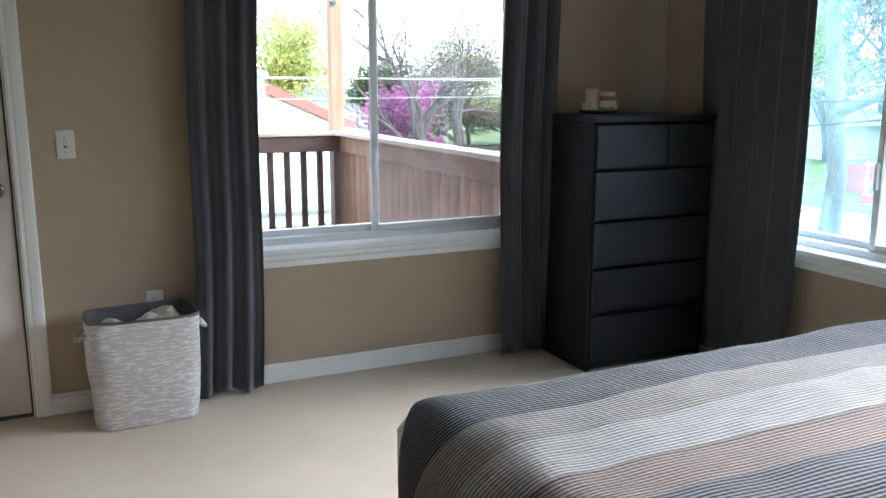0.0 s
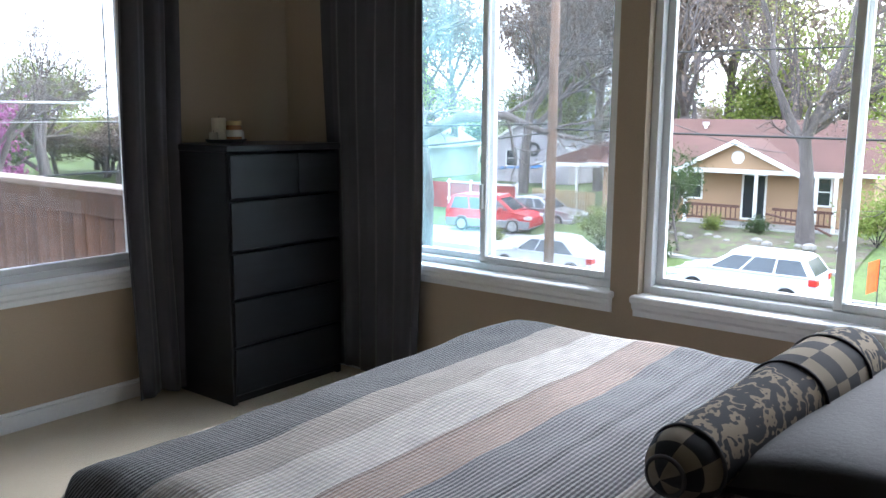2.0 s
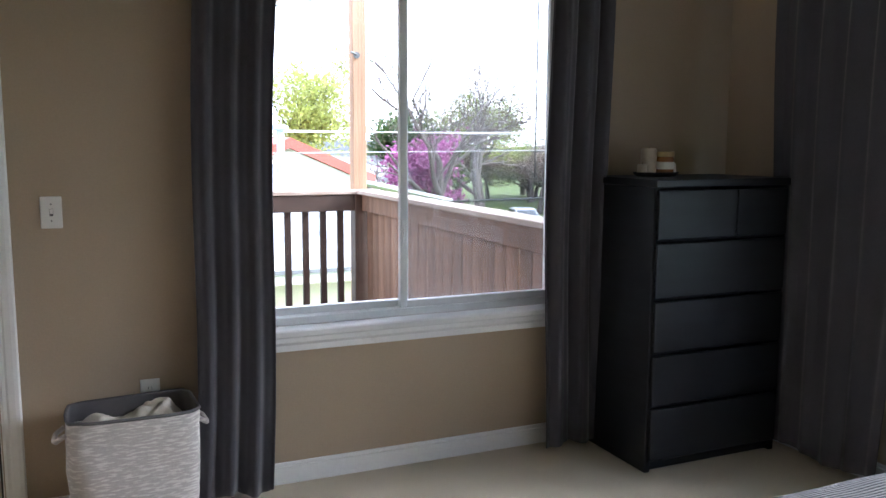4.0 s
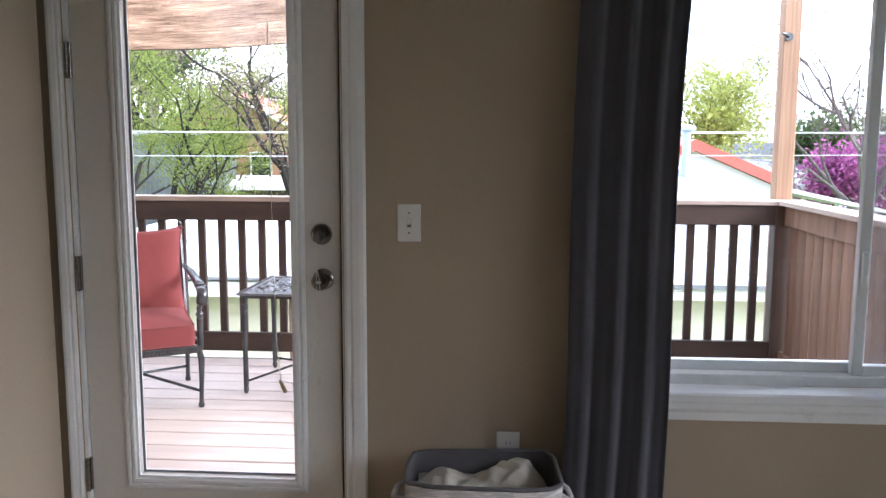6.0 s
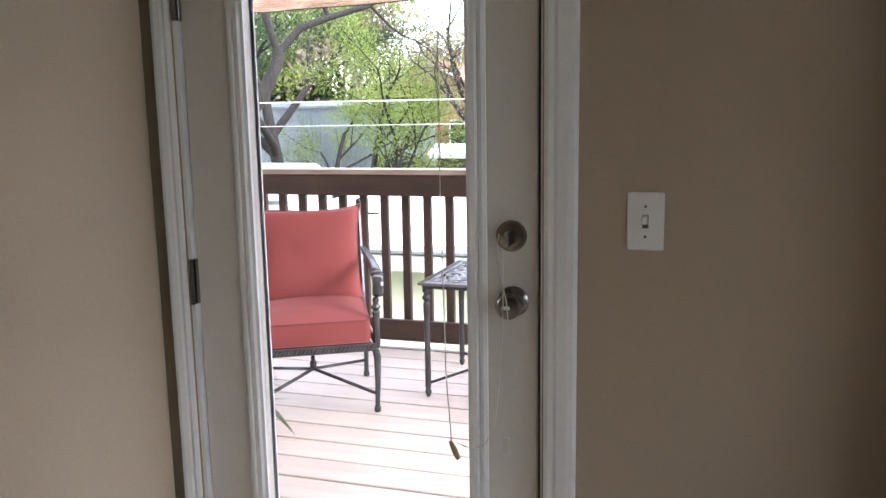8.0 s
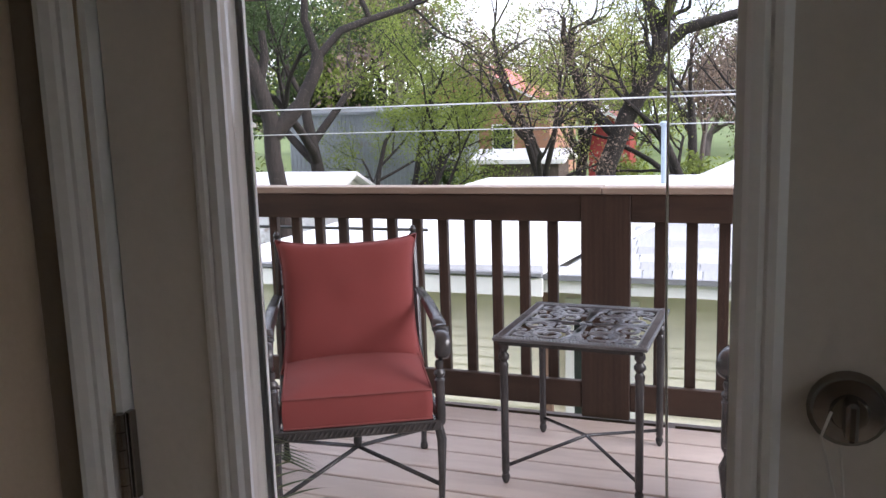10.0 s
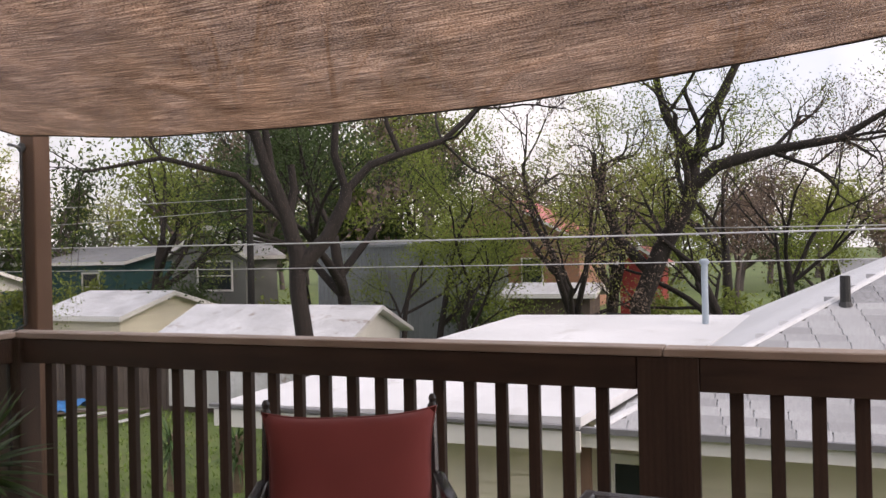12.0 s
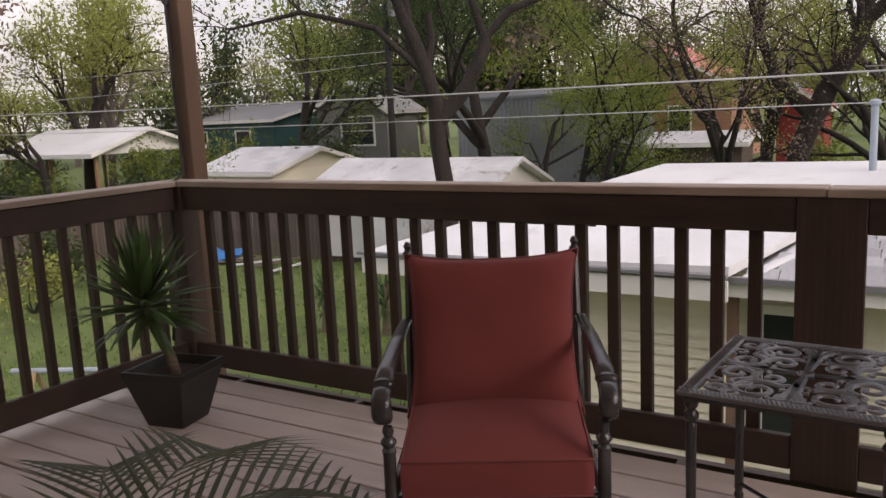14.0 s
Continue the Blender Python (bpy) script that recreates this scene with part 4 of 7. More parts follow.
def quilt():
    drop, rad = 0.48, 0.21

    def fold(t, lo, hi):
        """Across the bed: from the hanging hem over a rounded edge to the other hem; returns place and drop."""
        arc = rad * math.pi / 2
        if t < lo + rad:
            d = lo + rad - t
            if d < arc:
                a = d / rad
                return lo + rad - rad * math.sin(a), rad * (1 - math.cos(a))
            return lo - 0.02 * (d - arc), rad + d - arc
        if t > hi - rad:
            d = t - (hi - rad)
            if d < arc:
                a = d / rad
                return hi - rad + rad * math.sin(a), rad * (1 - math.cos(a))
            return hi + 0.02 * (d - arc), rad + d - arc
        return t, 0.0

    x_lo, x_hi, y_hi = BX0 - drop, BX1 + drop, BY1 + drop
    y_lo = 0.62

    def fn(u, v):
        tx, ty = x_lo + (x_hi - x_lo) * u, y_hi + (y_lo - y_hi) * v
        x, dx = fold(tx, BX0, BX1)
        y, dy = fold(ty, -5.0, BY1)
        r = 0.018 * noise.noise((tx * 1.6, ty * 2.4, 0.7)) + 0.008 * noise.noise((tx * 6, ty * 7, 3.1)) + 0.004
        r += 0.016 * math.exp(-((ty - 1.75 - 0.05 * math.sin(tx * 2.5)) / 0.16) ** 2) * (0.4 + 0.6 * math.sin(tx * 1.7 + 0.4) ** 2)
        z = BZ - math.hypot(dx, dy) + r
        if dx > rad and dy > rad:
            k = min(dx, dy) - rad
            x += (0.55 * k) * (1 if tx > 2 else -1) * 0.4
            y += 0.22 * k
        wav = 0.018 * math.sin(ty * 7.0 + tx) * min(1, dx / 0.3) + 0.0
        x += wav * (1 if tx > 2 else -1)
        y += 0.018 * math.sin(tx * 6.5) * min(1, dy / 0.3)
        for sx, xe in ((-1, BX0), (1, BX1)):
            ox, oy = (x - (xe - sx * 0.34)) * sx, y - (BY1 - 0.34)
            ln = math.hypot(ox, oy)
            if ox > 0 and oy > 0 and ln > 0.34:
                k = (0.34 + 0.3 * (ln - 0.34)) / ln
                x, y = xe - sx * 0.34 + sx * ox * k, BY1 - 0.34 + oy * k
        return (x, y, max(z, 0.02))

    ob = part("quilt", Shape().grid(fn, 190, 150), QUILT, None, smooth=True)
    sol = ob.modifiers.new("thickness", "SOLIDIFY")
    sol.thickness, sol.offset = 0.012, -1
    return tagged(ob, "striped ribbed quilt in charcoal, taupe, white and rose brown", "quilt")


quilt()


def cushion_mesh(w, d, t, n=22, power=0.42, sag=0.0, seed=0):
    """A stuffed square cushion with pinched corners, flat in x and y."""
    def side(sgn):
        def fn(u, v):
            a, b = 2 * u - 1, 2 * v - 1
            k = max(0.0, (1 - a ** 4) * (1 - b ** 4)) ** power
            pin = 1 - 0.105 * (1 - abs(a) ** 3) * abs(b) ** 6 - 0.0
            pin2 = 1 - 0.105 * (1 - abs(b) ** 3) * abs(a) ** 6
            wr = 0.02 * noise.noise((a * 2.3 + seed, b * 2.3, sgn * 2 + seed)) * t * 1.6
            return (a * w / 2 * pin2, b * d / 2 * pin, sgn * (t / 2 * k) + wr * k - sag * (1 - a * a) * (1 - b * b))
        return fn
    s = Shape()
    s.grid(side(1), n, n)
    s.grid(lambda u, v: side(-1)(1 - u, v), n, n)
    return s


def edge_loop(w, d, z=0.0, n=14):
    pts = []
    for (ax, ay), (bx, by) in (((-1, -1), (1, -1)), ((1, -1), (1, 1)), ((1, 1), (-1, 1)), ((-1, 1), (-1, -1))):
        for k in range(n):
            q = k / n
            a, b = ax + (bx - ax) * q, ay + (by - ay) * q
            pin = 1 - 0.105 * (1 - abs(a) ** 3) * abs(b) ** 6
            pin2 = 1 - 0.105 * (1 - abs(b) ** 3) * abs(a) ** 6
            pts.append((a * w / 2 * pin2, b * d / 2 * pin, z))
    return pts + pts[:1]


def bolster():
    root = thing("bolster_pillow", "bolster pillow printed with black scrolls and checkered ends", "pillow", (1.95, 0.965, BZ + 0.088), -6.8)
    L = 1.15
    root.matrix_basis = pose(1.86, 0.965, BZ + 0.068, 0, -1.5, -6.8)
    prof = [(0.0, 0.0), (0.055, 0.004), (0.085, 0.022), (0.098, 0.06), (0.104, 0.115)]

    def seg(fn_r, xa, xb, nu, nv, sc):
        def fn(u, v):
            a = 2 * math.pi * v
            x = xa + (xb - xa) * u
            r = fn_r(x)
            return (x, r * math.cos(a), 0.95 * r * math.sin(a) + 0.004 * noise.noise((x * 7, math.cos(a) * 2, math.sin(a) * 2)))
        return Shape().grid(fn, nu, nv, scale_uv=sc)

    def rr(x):
        e = min(x, L - x)
        full = 0.074 + 0.034 * min(1.0, x / 0.7) + 0.003 * math.sin(x * 9)
        return full * math.sin(math.pi / 2 * min(1.0, max(e, 0.0) / 0.10)) ** 0.55
    part("end_cover", seg(rr, 0.0, 0.115, 14, 40, (2, 7)), CHECKER, root, "black and cream checkered end", smooth=True)
    part("cover", seg(rr, 0.115, 0.62, 30, 40, (1.9, 2.4)), DAMASK, root, "cream cotton with black scrolls", smooth=True)
    part("end_cover", seg(rr, 0.62, 0.90, 14, 40, (4, 7)), CHECKER, root, "black and cream checkered band", smooth=True)
    part("cover", seg(rr, 0.90, L, 14, 40, (1.0, 2.4)), DAMASK, root, smooth=True)
    for x, r in ((0.115, rr(0.115) + 0.002), (0.62, rr(0.62) + 0.002), (0.90, rr(0.9) + 0.002), (0.022, rr(0.022) + 0.001)):
        pts = [(x, r * math.cos(a), 0.95 * r * math.sin(a)) for a in [2 * math.pi * k / 28 for k in range(29)]]
        part("piping", Shape().tube(pts, 0.0055, 6, caps=False), PIPING, root, "black corded piping", smooth=True)


bolster()
sp = thing("satin_pillow", "grey satin pillow leaning behind the bolster", "pillow", (2.60, 0.55, BZ + 0.055))
part("cover", cushion_mesh(1.32, 0.66, 0.15, seed=2).moved(pose(0, 0, 0, -6, 0, -6)), SATIN, sp, smooth=True)



# ---- deck ----
DZ = -0.15
DX0, DX1, DY0, DY1 = -4.24, 2.86, 4.165, 7.36
deck = tagged(part("deck", Shape().box(DX0, DY0, DZ - 0.22, DX1, DY0 + 0.04, DZ - 0.032).box(DX0, DY1 - 0.04, DZ - 0.22, DX1, DY1, DZ - 0.032).box(DX0, DY0 + 0.04, DZ - 0.22, DX0 + 0.04, DY1 - 0.04, DZ - 0.032).box(DX1 - 0.04, DY0 + 0.04, DZ - 0.22, DX1, DY1 - 0.04, DZ - 0.032), RAILW), "raised timber deck with taupe painted boards", "deck", kind="structure")
for k in range(8):
    part("joist", Shape().box(DX0 + 0.5 + k * 0.88, DY0 + 0.041, DZ - 0.21, DX0 + 0.54 + k * 0.88, DY1 - 0.041, DZ - 0.030), RAILW, deck)
for x in (DX0 + 0.12, -1.0, DX1 - 0.22):
    part("support_post", Shape().box(x, DY1 - 0.22, -2.9, x + 0.14, DY1 - 0.08, DZ - 0.221, 0.01), RAILV, deck)
board = Shape().box(0, 0, 0, DX1 - DX0, 0.1785, 0.028, 0.004).mesh("deck_board", DECKW)
nb = int((DY1 - DY0) / 0.1905)
for k in range(nb):
    b = part("deck_board", board, None, deck)
    b.location = (DX0, DY0 + 0.003 + k * 0.1905, DZ - 0.028 + 0.0008 * math.sin(k * 2.3))

RT = 1.02
YR = 7.242
rail = tagged(new("deck_railing"), "brown stained deck railing with square balusters and pale cap", "railing", kind="structure")
part("cap", Shape().box(-4.22, YR - 0.008, RT - 0.036, -0.535, YR + 0.128, RT, 0.005), CAPW, rail, "weathered pale cap board")
part("cap", Shape().box(-0.532, YR - 0.010, RT - 0.036, 2.86, YR + 0.126, RT - 0.002, 0.005), CAPW, rail, "weathered pale cap board")
for a, b in ((-4.02, -0.638), (-0.396, 2.64)):
    part("top_rail", Shape().box(a, YR + 0.004, RT - 0.172, b, YR + 0.040, RT - 0.037, 0.004), RAILW, rail)
    part("bottom_rail", Shape().box(a, YR + 0.004, DZ + 0.045, b, YR + 0.040, DZ + 0.185, 0.004), RAILW, rail)
part("newel_post", Shape().box(-0.637, YR + 0.000, DZ, -0.397, YR + 0.036, RT - 0.037, 0.004).box(-0.590, YR + 0.036, DZ, -0.45, YR + 0.115, RT - 0.037, 0.004), RAILV, rail, "wide brown board post")
part("newel_post", Shape().box(-4.21, YR - 0.02, DZ, -4.022, YR + 0.12, RT - 0.037, 0.006), RAILV, rail, "corner post")
part("newel_post", Shape().box(2.642, YR - 0.005, DZ, 2.78, YR + 0.12, RT - 0.037, 0.006), RAILV, rail, "corner post")
bal = Shape().box(-0.026, 0, 0, 0.026, 0.036, RT - 0.05 - (DZ + 0.06), 0.003).mesh("baluster", RAILV)
xs = [-0.79 - 0.147 * k for k in range(22)] + [-0.262 + 0.147 * k for k in range(20)]
for x in xs:
    b = part("baluster", bal, None, rail)
    b.location = (x, YR + 0.042, DZ + 0.06)
side = tagged(new("deck_railing"), "brown stained side railing with square balusters", "railing", kind="structure")
part("cap", Shape().box(-4.225, DY0 + 0.02, RT - 0.034, -4.05, YR - 0.012, RT - 0.001, 0.005), CAPWY, side, "weathered pale cap board")
part("top_rail", Shape().box(-4.10, DY0 + 0.02, RT - 0.172, -4.065, YR - 0.022, RT - 0.037, 0.004), RAILW, side)
part("bottom_rail", Shape().box(-4.10, DY0 + 0.02, DZ + 0.045, -4.065, YR - 0.022, DZ + 0.185, 0.004), RAILW, side)
for k in range(19):
    b = part("baluster", bal, None, side)
    b.location = (-4.125, YR - 0.16 - 0.147 * k, DZ + 0.06)
screen = tagged(new("deck_screen"), "cedar board screen railing with pale cap", "railing", kind="structure")
part("cap", Shape().box(2.655, DY0 + 0.02, RT - 0.034, 2.83, YR - 0.012, RT - 0.001, 0.005), CAPWY, screen, "weathered pale cap board")
part("top_rail", Shape().box(2.70, DY0 + 0.02, RT - 0.172, 2.735, YR - 0.007, RT - 0.037, 0.004), CEDARV, screen)
part("bottom_rail", Shape().box(2.70, DY0 + 0.02, DZ + 0.03, 2.735, YR - 0.007, DZ + 0.12, 0.004), CEDARV, screen)
pl = Shape().box(0, 0, 0, 0.022, 0.132, RT - 0.04 - DZ, 0.003).mesh("screen_board", CEDARV)
for k in range(20):
    b = part("screen_board", pl, None, screen)
    b.location = (2.737, YR - 0.15 - 0.1445 * k - (0.004 if k % 3 else 0.01), DZ + 0.01)

for px, lbl in ((-4.195, "brown timber post holding the shade sail corner"), (2.645, "tall cedar post at the deck corner")):
    p_ = thing("sail_post", lbl, "post", (px, YR + 0.124, 0))
    part("post", Shape().box(0.03, 0.005, -0.4, 0.145, 0.12, 2.15 if px < 0 else 3.1, 0.006), POSTL if px < 0 else POSTW, p_)
    zt = 2.07 if px < 0 else 2.12
    part("pad_eye", Shape().lathe([(0.028, -0.012), (0.028, 0.0), (0.012, 0.006), (0.012, 0.03)], (0.06, 0.0, zt), 12, "y").tube([(0.06, 0.0, zt), (0.035, -0.03, zt + 0.01), (0.0, -0.045, zt + 0.02)], 0.009, 8), ALU, p_, "dark metal pad eye and shackle")
    if px < 0:
        part("cable", Shape().tube([(0.055, -0.006, 2.1), (0.062, -0.012, 1.6), (0.075, -0.010, 1.05), (0.09, -0.15, 1.0), (0.10, -0.155, 0.7), (0.13, -0.17, 0.35), (0.115, -0.19, 0.22), (0.06, -0.185, 0.18), (0.045, -0.19, 0.05)], 0.009, 6), SLOT, p_, "black cable running down the post", smooth=True)


# ---- shade sail ----
def sail():
    c = [Vector(p) for p in ((-4.09, 7.30, 2.13), (2.0, 7.26, 2.45), (-4.25, 4.25, 2.82), (2.2, 4.25, 2.98))]

    def fn(u, v):
        e0, e1 = c[0].lerp(c[1], u), c[2].lerp(c[3], u)
        p = e0.lerp(e1, v)
        p.z -= 4 * u * (1 - u) * (0.23 * (1 - v) + 0.14 * v) + 4 * v * (1 - v) * 0.06
        p.y -= 4 * u * (1 - u) * 0.04 * (1 - v)
        p.z += 0.012 * noise.noise((u * 9, v * 5, 0.2))
        return tuple(p)

    root = thing("shade_sail", "tan woven shade sail stretched above the deck", "shade sail")
    part("cloth", Shape().grid(fn, 60, 36), SHADE, root, smooth=True)
    for nm, pts in (("edge_cord", [fn(k / 40, 0) for k in range(41)]), ("edge_cord", [fn(0, k / 20) for k in range(21)])):
        part(nm, Shape().tube(pts, 0.006, 6), SLOT, root, "black edge cord", smooth=True)
    part("corner_rope", Shape().tube([fn(1, 0), (2.74, 7.40, 2.62)], 0.006, 6), SLOT, root)


sail()


# ---- patio chairs and table ----
def patio_chair():
    root = thing("patio_chair", "cast metal patio armchair with brick red cushions", "armchair", group="patio chairs")
    fw, fd = 0.315, 0.29
    zf = 0.365
    for sx in (-1, 1):
        x = sx * fw
        part("side_rail", Shape().tube([(x, -fd, zf), (x, 0, zf - 0.004), (x, fd, zf - 0.02)], 0.017, 8), IRON, root, smooth=True)
        leg = [(x * 0.97, -fd + 0.03, zf - 0.01), (x * 1.0, -fd - 0.005, 0.30), (x * 1.0, -fd + 0.015, 0.16), (x * 0.99, -fd + 0.03, 0.02)]
        part("leg", Shape().tube(leg, [0.019, 0.020, 0.015, 0.013], 8).lathe([(0.013, 0.0), (0.018, 0.006), (0.018, 0.024), (0.013, 0.034)], (x * 0.99, -fd + 0.03, 0), 10), IRON, root, smooth="edges")
        part("leg", Shape().tube([(x, fd - 0.02, zf - 0.02), (x, fd + 0.03, 0.2), (x, fd + 0.05, 0.02)], [0.018, 0.015, 0.013], 8).lathe([(0.013, 0.0), (0.018, 0.006), (0.018, 0.024), (0.013, 0.034)], (x, fd + 0.05, 0), 10), IRON, root, smooth="edges")
        # turned arm support
        sp_ = [(0.018, 0.0), (0.020, 0.02), (0.019, 0.155), (0.022, 0.17), (0.015, 0.18), (0.024, 0.193), (0.024, 0.20), (0.013, 0.213), (0.018, 0.23), (0.014, 0.245)]
        part("arm_support", Shape().lathe([(r, zf + z) for r, z in sp_], (x, -fd + 0.005, 0), 12), IRON, root, smooth="edges")
        arm = [(x, fd + 0.045, 0.765), (x * 1.03, 0.10, 0.757), (x * 1.06, -0.12, 0.727), (x * 1.06, -0.225, 0.707)]
        part("arm", Shape().tube(arm, [0.021, 0.026, 0.030, 0.031], 10, flat=0.5), IRON, root, "smooth cast arm", smooth=True)
        scroll = [(x * 1.06, -0.215, 0.709)]
        for k in range(13):
            a = radians(90 + 27 * k)
            r = 0.052 - 0.0024 * k
            scroll.append((x * 1.05, -0.255 + r * math.cos(a) * 0.9, 0.653 + r * math.sin(a)))
        part("scroll", Shape().tube(scroll, [0.029] * 6 + [0.027] * 4 + [0.024] * 4, 10, flat=0.42), IRON, root, "scrolled arm end", smooth=True)
        part("collar", Shape().tube([(x * 1.06, -0.195, 0.713), (x * 1.06, -0.21, 0.711)], 0.034, 10, flat=0.55), IRON, root, smooth="edges")
        up = [(x * 0.97, fd - 0.03, zf), (x * 0.97, fd + 0.05, 0.66), (x * 0.97, fd + 0.13, 0.985)]
        part("back_post", Shape().tube(up, [0.017, 0.016, 0.014], 8).lathe([(0.012, 0.98), (0.019, 0.992), (0.019, 1.002), (0.011, 1.012), (0.016, 1.026), (0.008, 1.042)], (x * 0.97, fd + 0.13, 0), 10), IRON, root, smooth="edges")
    part("front_rail", Shape().box(-fw, -fd - 0.014, zf - 0.028, fw, -fd + 0.014, zf + 0.014, 0.004), IRON, root, "front rail with rope moulding")
    rope = Shape()
    for k in range(30):
        x = -fw + 0.03 + k * (2 * fw - 0.06) / 29
        rope.tube([(x - 0.007, -fd - 0.016, zf - 0.018), (x + 0.007, -fd - 0.016, zf + 0.004)], 0.005, 5)
    part("rope_moulding", rope, IRON, root)
    part("back_rail", Shape().tube([(-fw, fd - 0.02, zf - 0.02), (fw, fd - 0.02, zf - 0.02)], 0.014, 8), IRON, root)
    for z, yy in ((0.62, fd + 0.04), (0.80, fd + 0.085), (0.93, fd + 0.115)):
        part("back_bar", Shape().tube([(-fw * 0.97, yy, z), (0, yy + 0.02, z), (fw * 0.97, yy, z)], 0.011, 6), IRON, root, smooth=True)
    for k in range(6):
        y = -fd + 0.06 + k * 0.09
        part("seat_slat", Shape().box(-fw, y - 0.016, zf - 0.006, fw, y + 0.016, zf + 0.004, 0.002), IRON, root)
    xs_ = Shape()
    for sx in (-1, 1):
        xs_.tube([(sx * fw * 0.99, -fd + 0.02, 0.10), (0, 0.03, 0.165), (-sx * fw, fd + 0.04, 0.10)], 0.009, 6)
    part("stretcher", xs_, IRON, root, "crossed stretcher with finial", smooth=True)
    part("finial", Shape().lathe([(0.008, 0.165), (0.017, 0.175), (0.019, 0.20), (0.010, 0.215), (0.014, 0.228), (0.005, 0.245)], (0, 0.03, 0), 10), IRON, root, smooth="edges")
    # cushions
    seat = Shape()
    w, d, t = 0.56, 0.55, 0.155

    def face(sgn):
        def fn(u, v):
            a, b = 2 * u - 1, 2 * v - 1
            k = 1 - 0.25 * max(abs(a), abs(b)) ** 5
            dome = 0.022 * (1 - a * a) * (1 - b * b) if sgn > 0 else 0
            wr = 0.004 * noise.noise((a * 3, b * 3, 5 + sgn))
            return (a * w / 2, b * d / 2, sgn * t / 2 * k + dome + wr)
        return fn
    seat.grid(face(1), 20, 20).grid(lambda u, v: face(-1)(1 - u, v), 20, 20)

    def band(u, v):
        p = u * 4
        k, q = int(p) % 4, p - int(p)
        cn = [(-1, -1), (1, -1), (1, 1), (-1, 1)]
        (ax, ay), (bx, by) = cn[k], cn[(k + 1) % 4]
        a, b = ax + (bx - ax) * q, ay + (by - ay) * q
        z = (v - 0.5) * t * 0.75
        bul = 1 + 0.016 * math.sin(math.pi * v)
        return (a * w / 2 * bul, b * d / 2 * bul, z)
    seat.grid(band, 80, 6)
    sc = part("seat_cushion", seat.moved(pose(0, -0.02, zf + 0.092, 3, 0, 0)), CUSHION, root, "faded brick red canvas seat cushion", smooth=True)
    for s_ in (-1, 1):
        pts = [(a * w / 2 * 1.003, b * d / 2 * 1.003, s_ * t * 0.375) for a, b in [(-1 + 2 * k / 12, -1) for k in range(12)] + [(1, -1 + 2 * k / 12) for k in range(12)] + [(1 - 2 * k / 12, 1) for k in range(12)] + [(-1, 1 - 2 * k / 12) for k in range(13)]]
        part("piping", Shape().tube(pts, 0.0045, 6, caps=False).moved(pose(0, -0.02, zf + 0.092, 3, 0, 0)), CUSHPIPE, sc, smooth=True)
    m = pose(0, 0.215, 0.745, 76, 0, 0)
    bc = part("back_cushion", cushion_mesh(0.61, 0.57, 0.23, 26, 0.36, seed=3).moved(m), CUSHION, root, "plump brick red canvas back cushion", smooth=True)
    part("piping", Shape().tube(edge_loop(0.612, 0.572), 0.0045, 6, caps=False).moved(m), CUSHPIPE, bc, smooth=True)
    return root


chair = patio_chair()
copy_thing(chair, pose(0.50, 6.17, DZ, 0, 0, -34))
chair.matrix_basis = pose(-1.375, 6.19, DZ, 0, 0, 28.5)


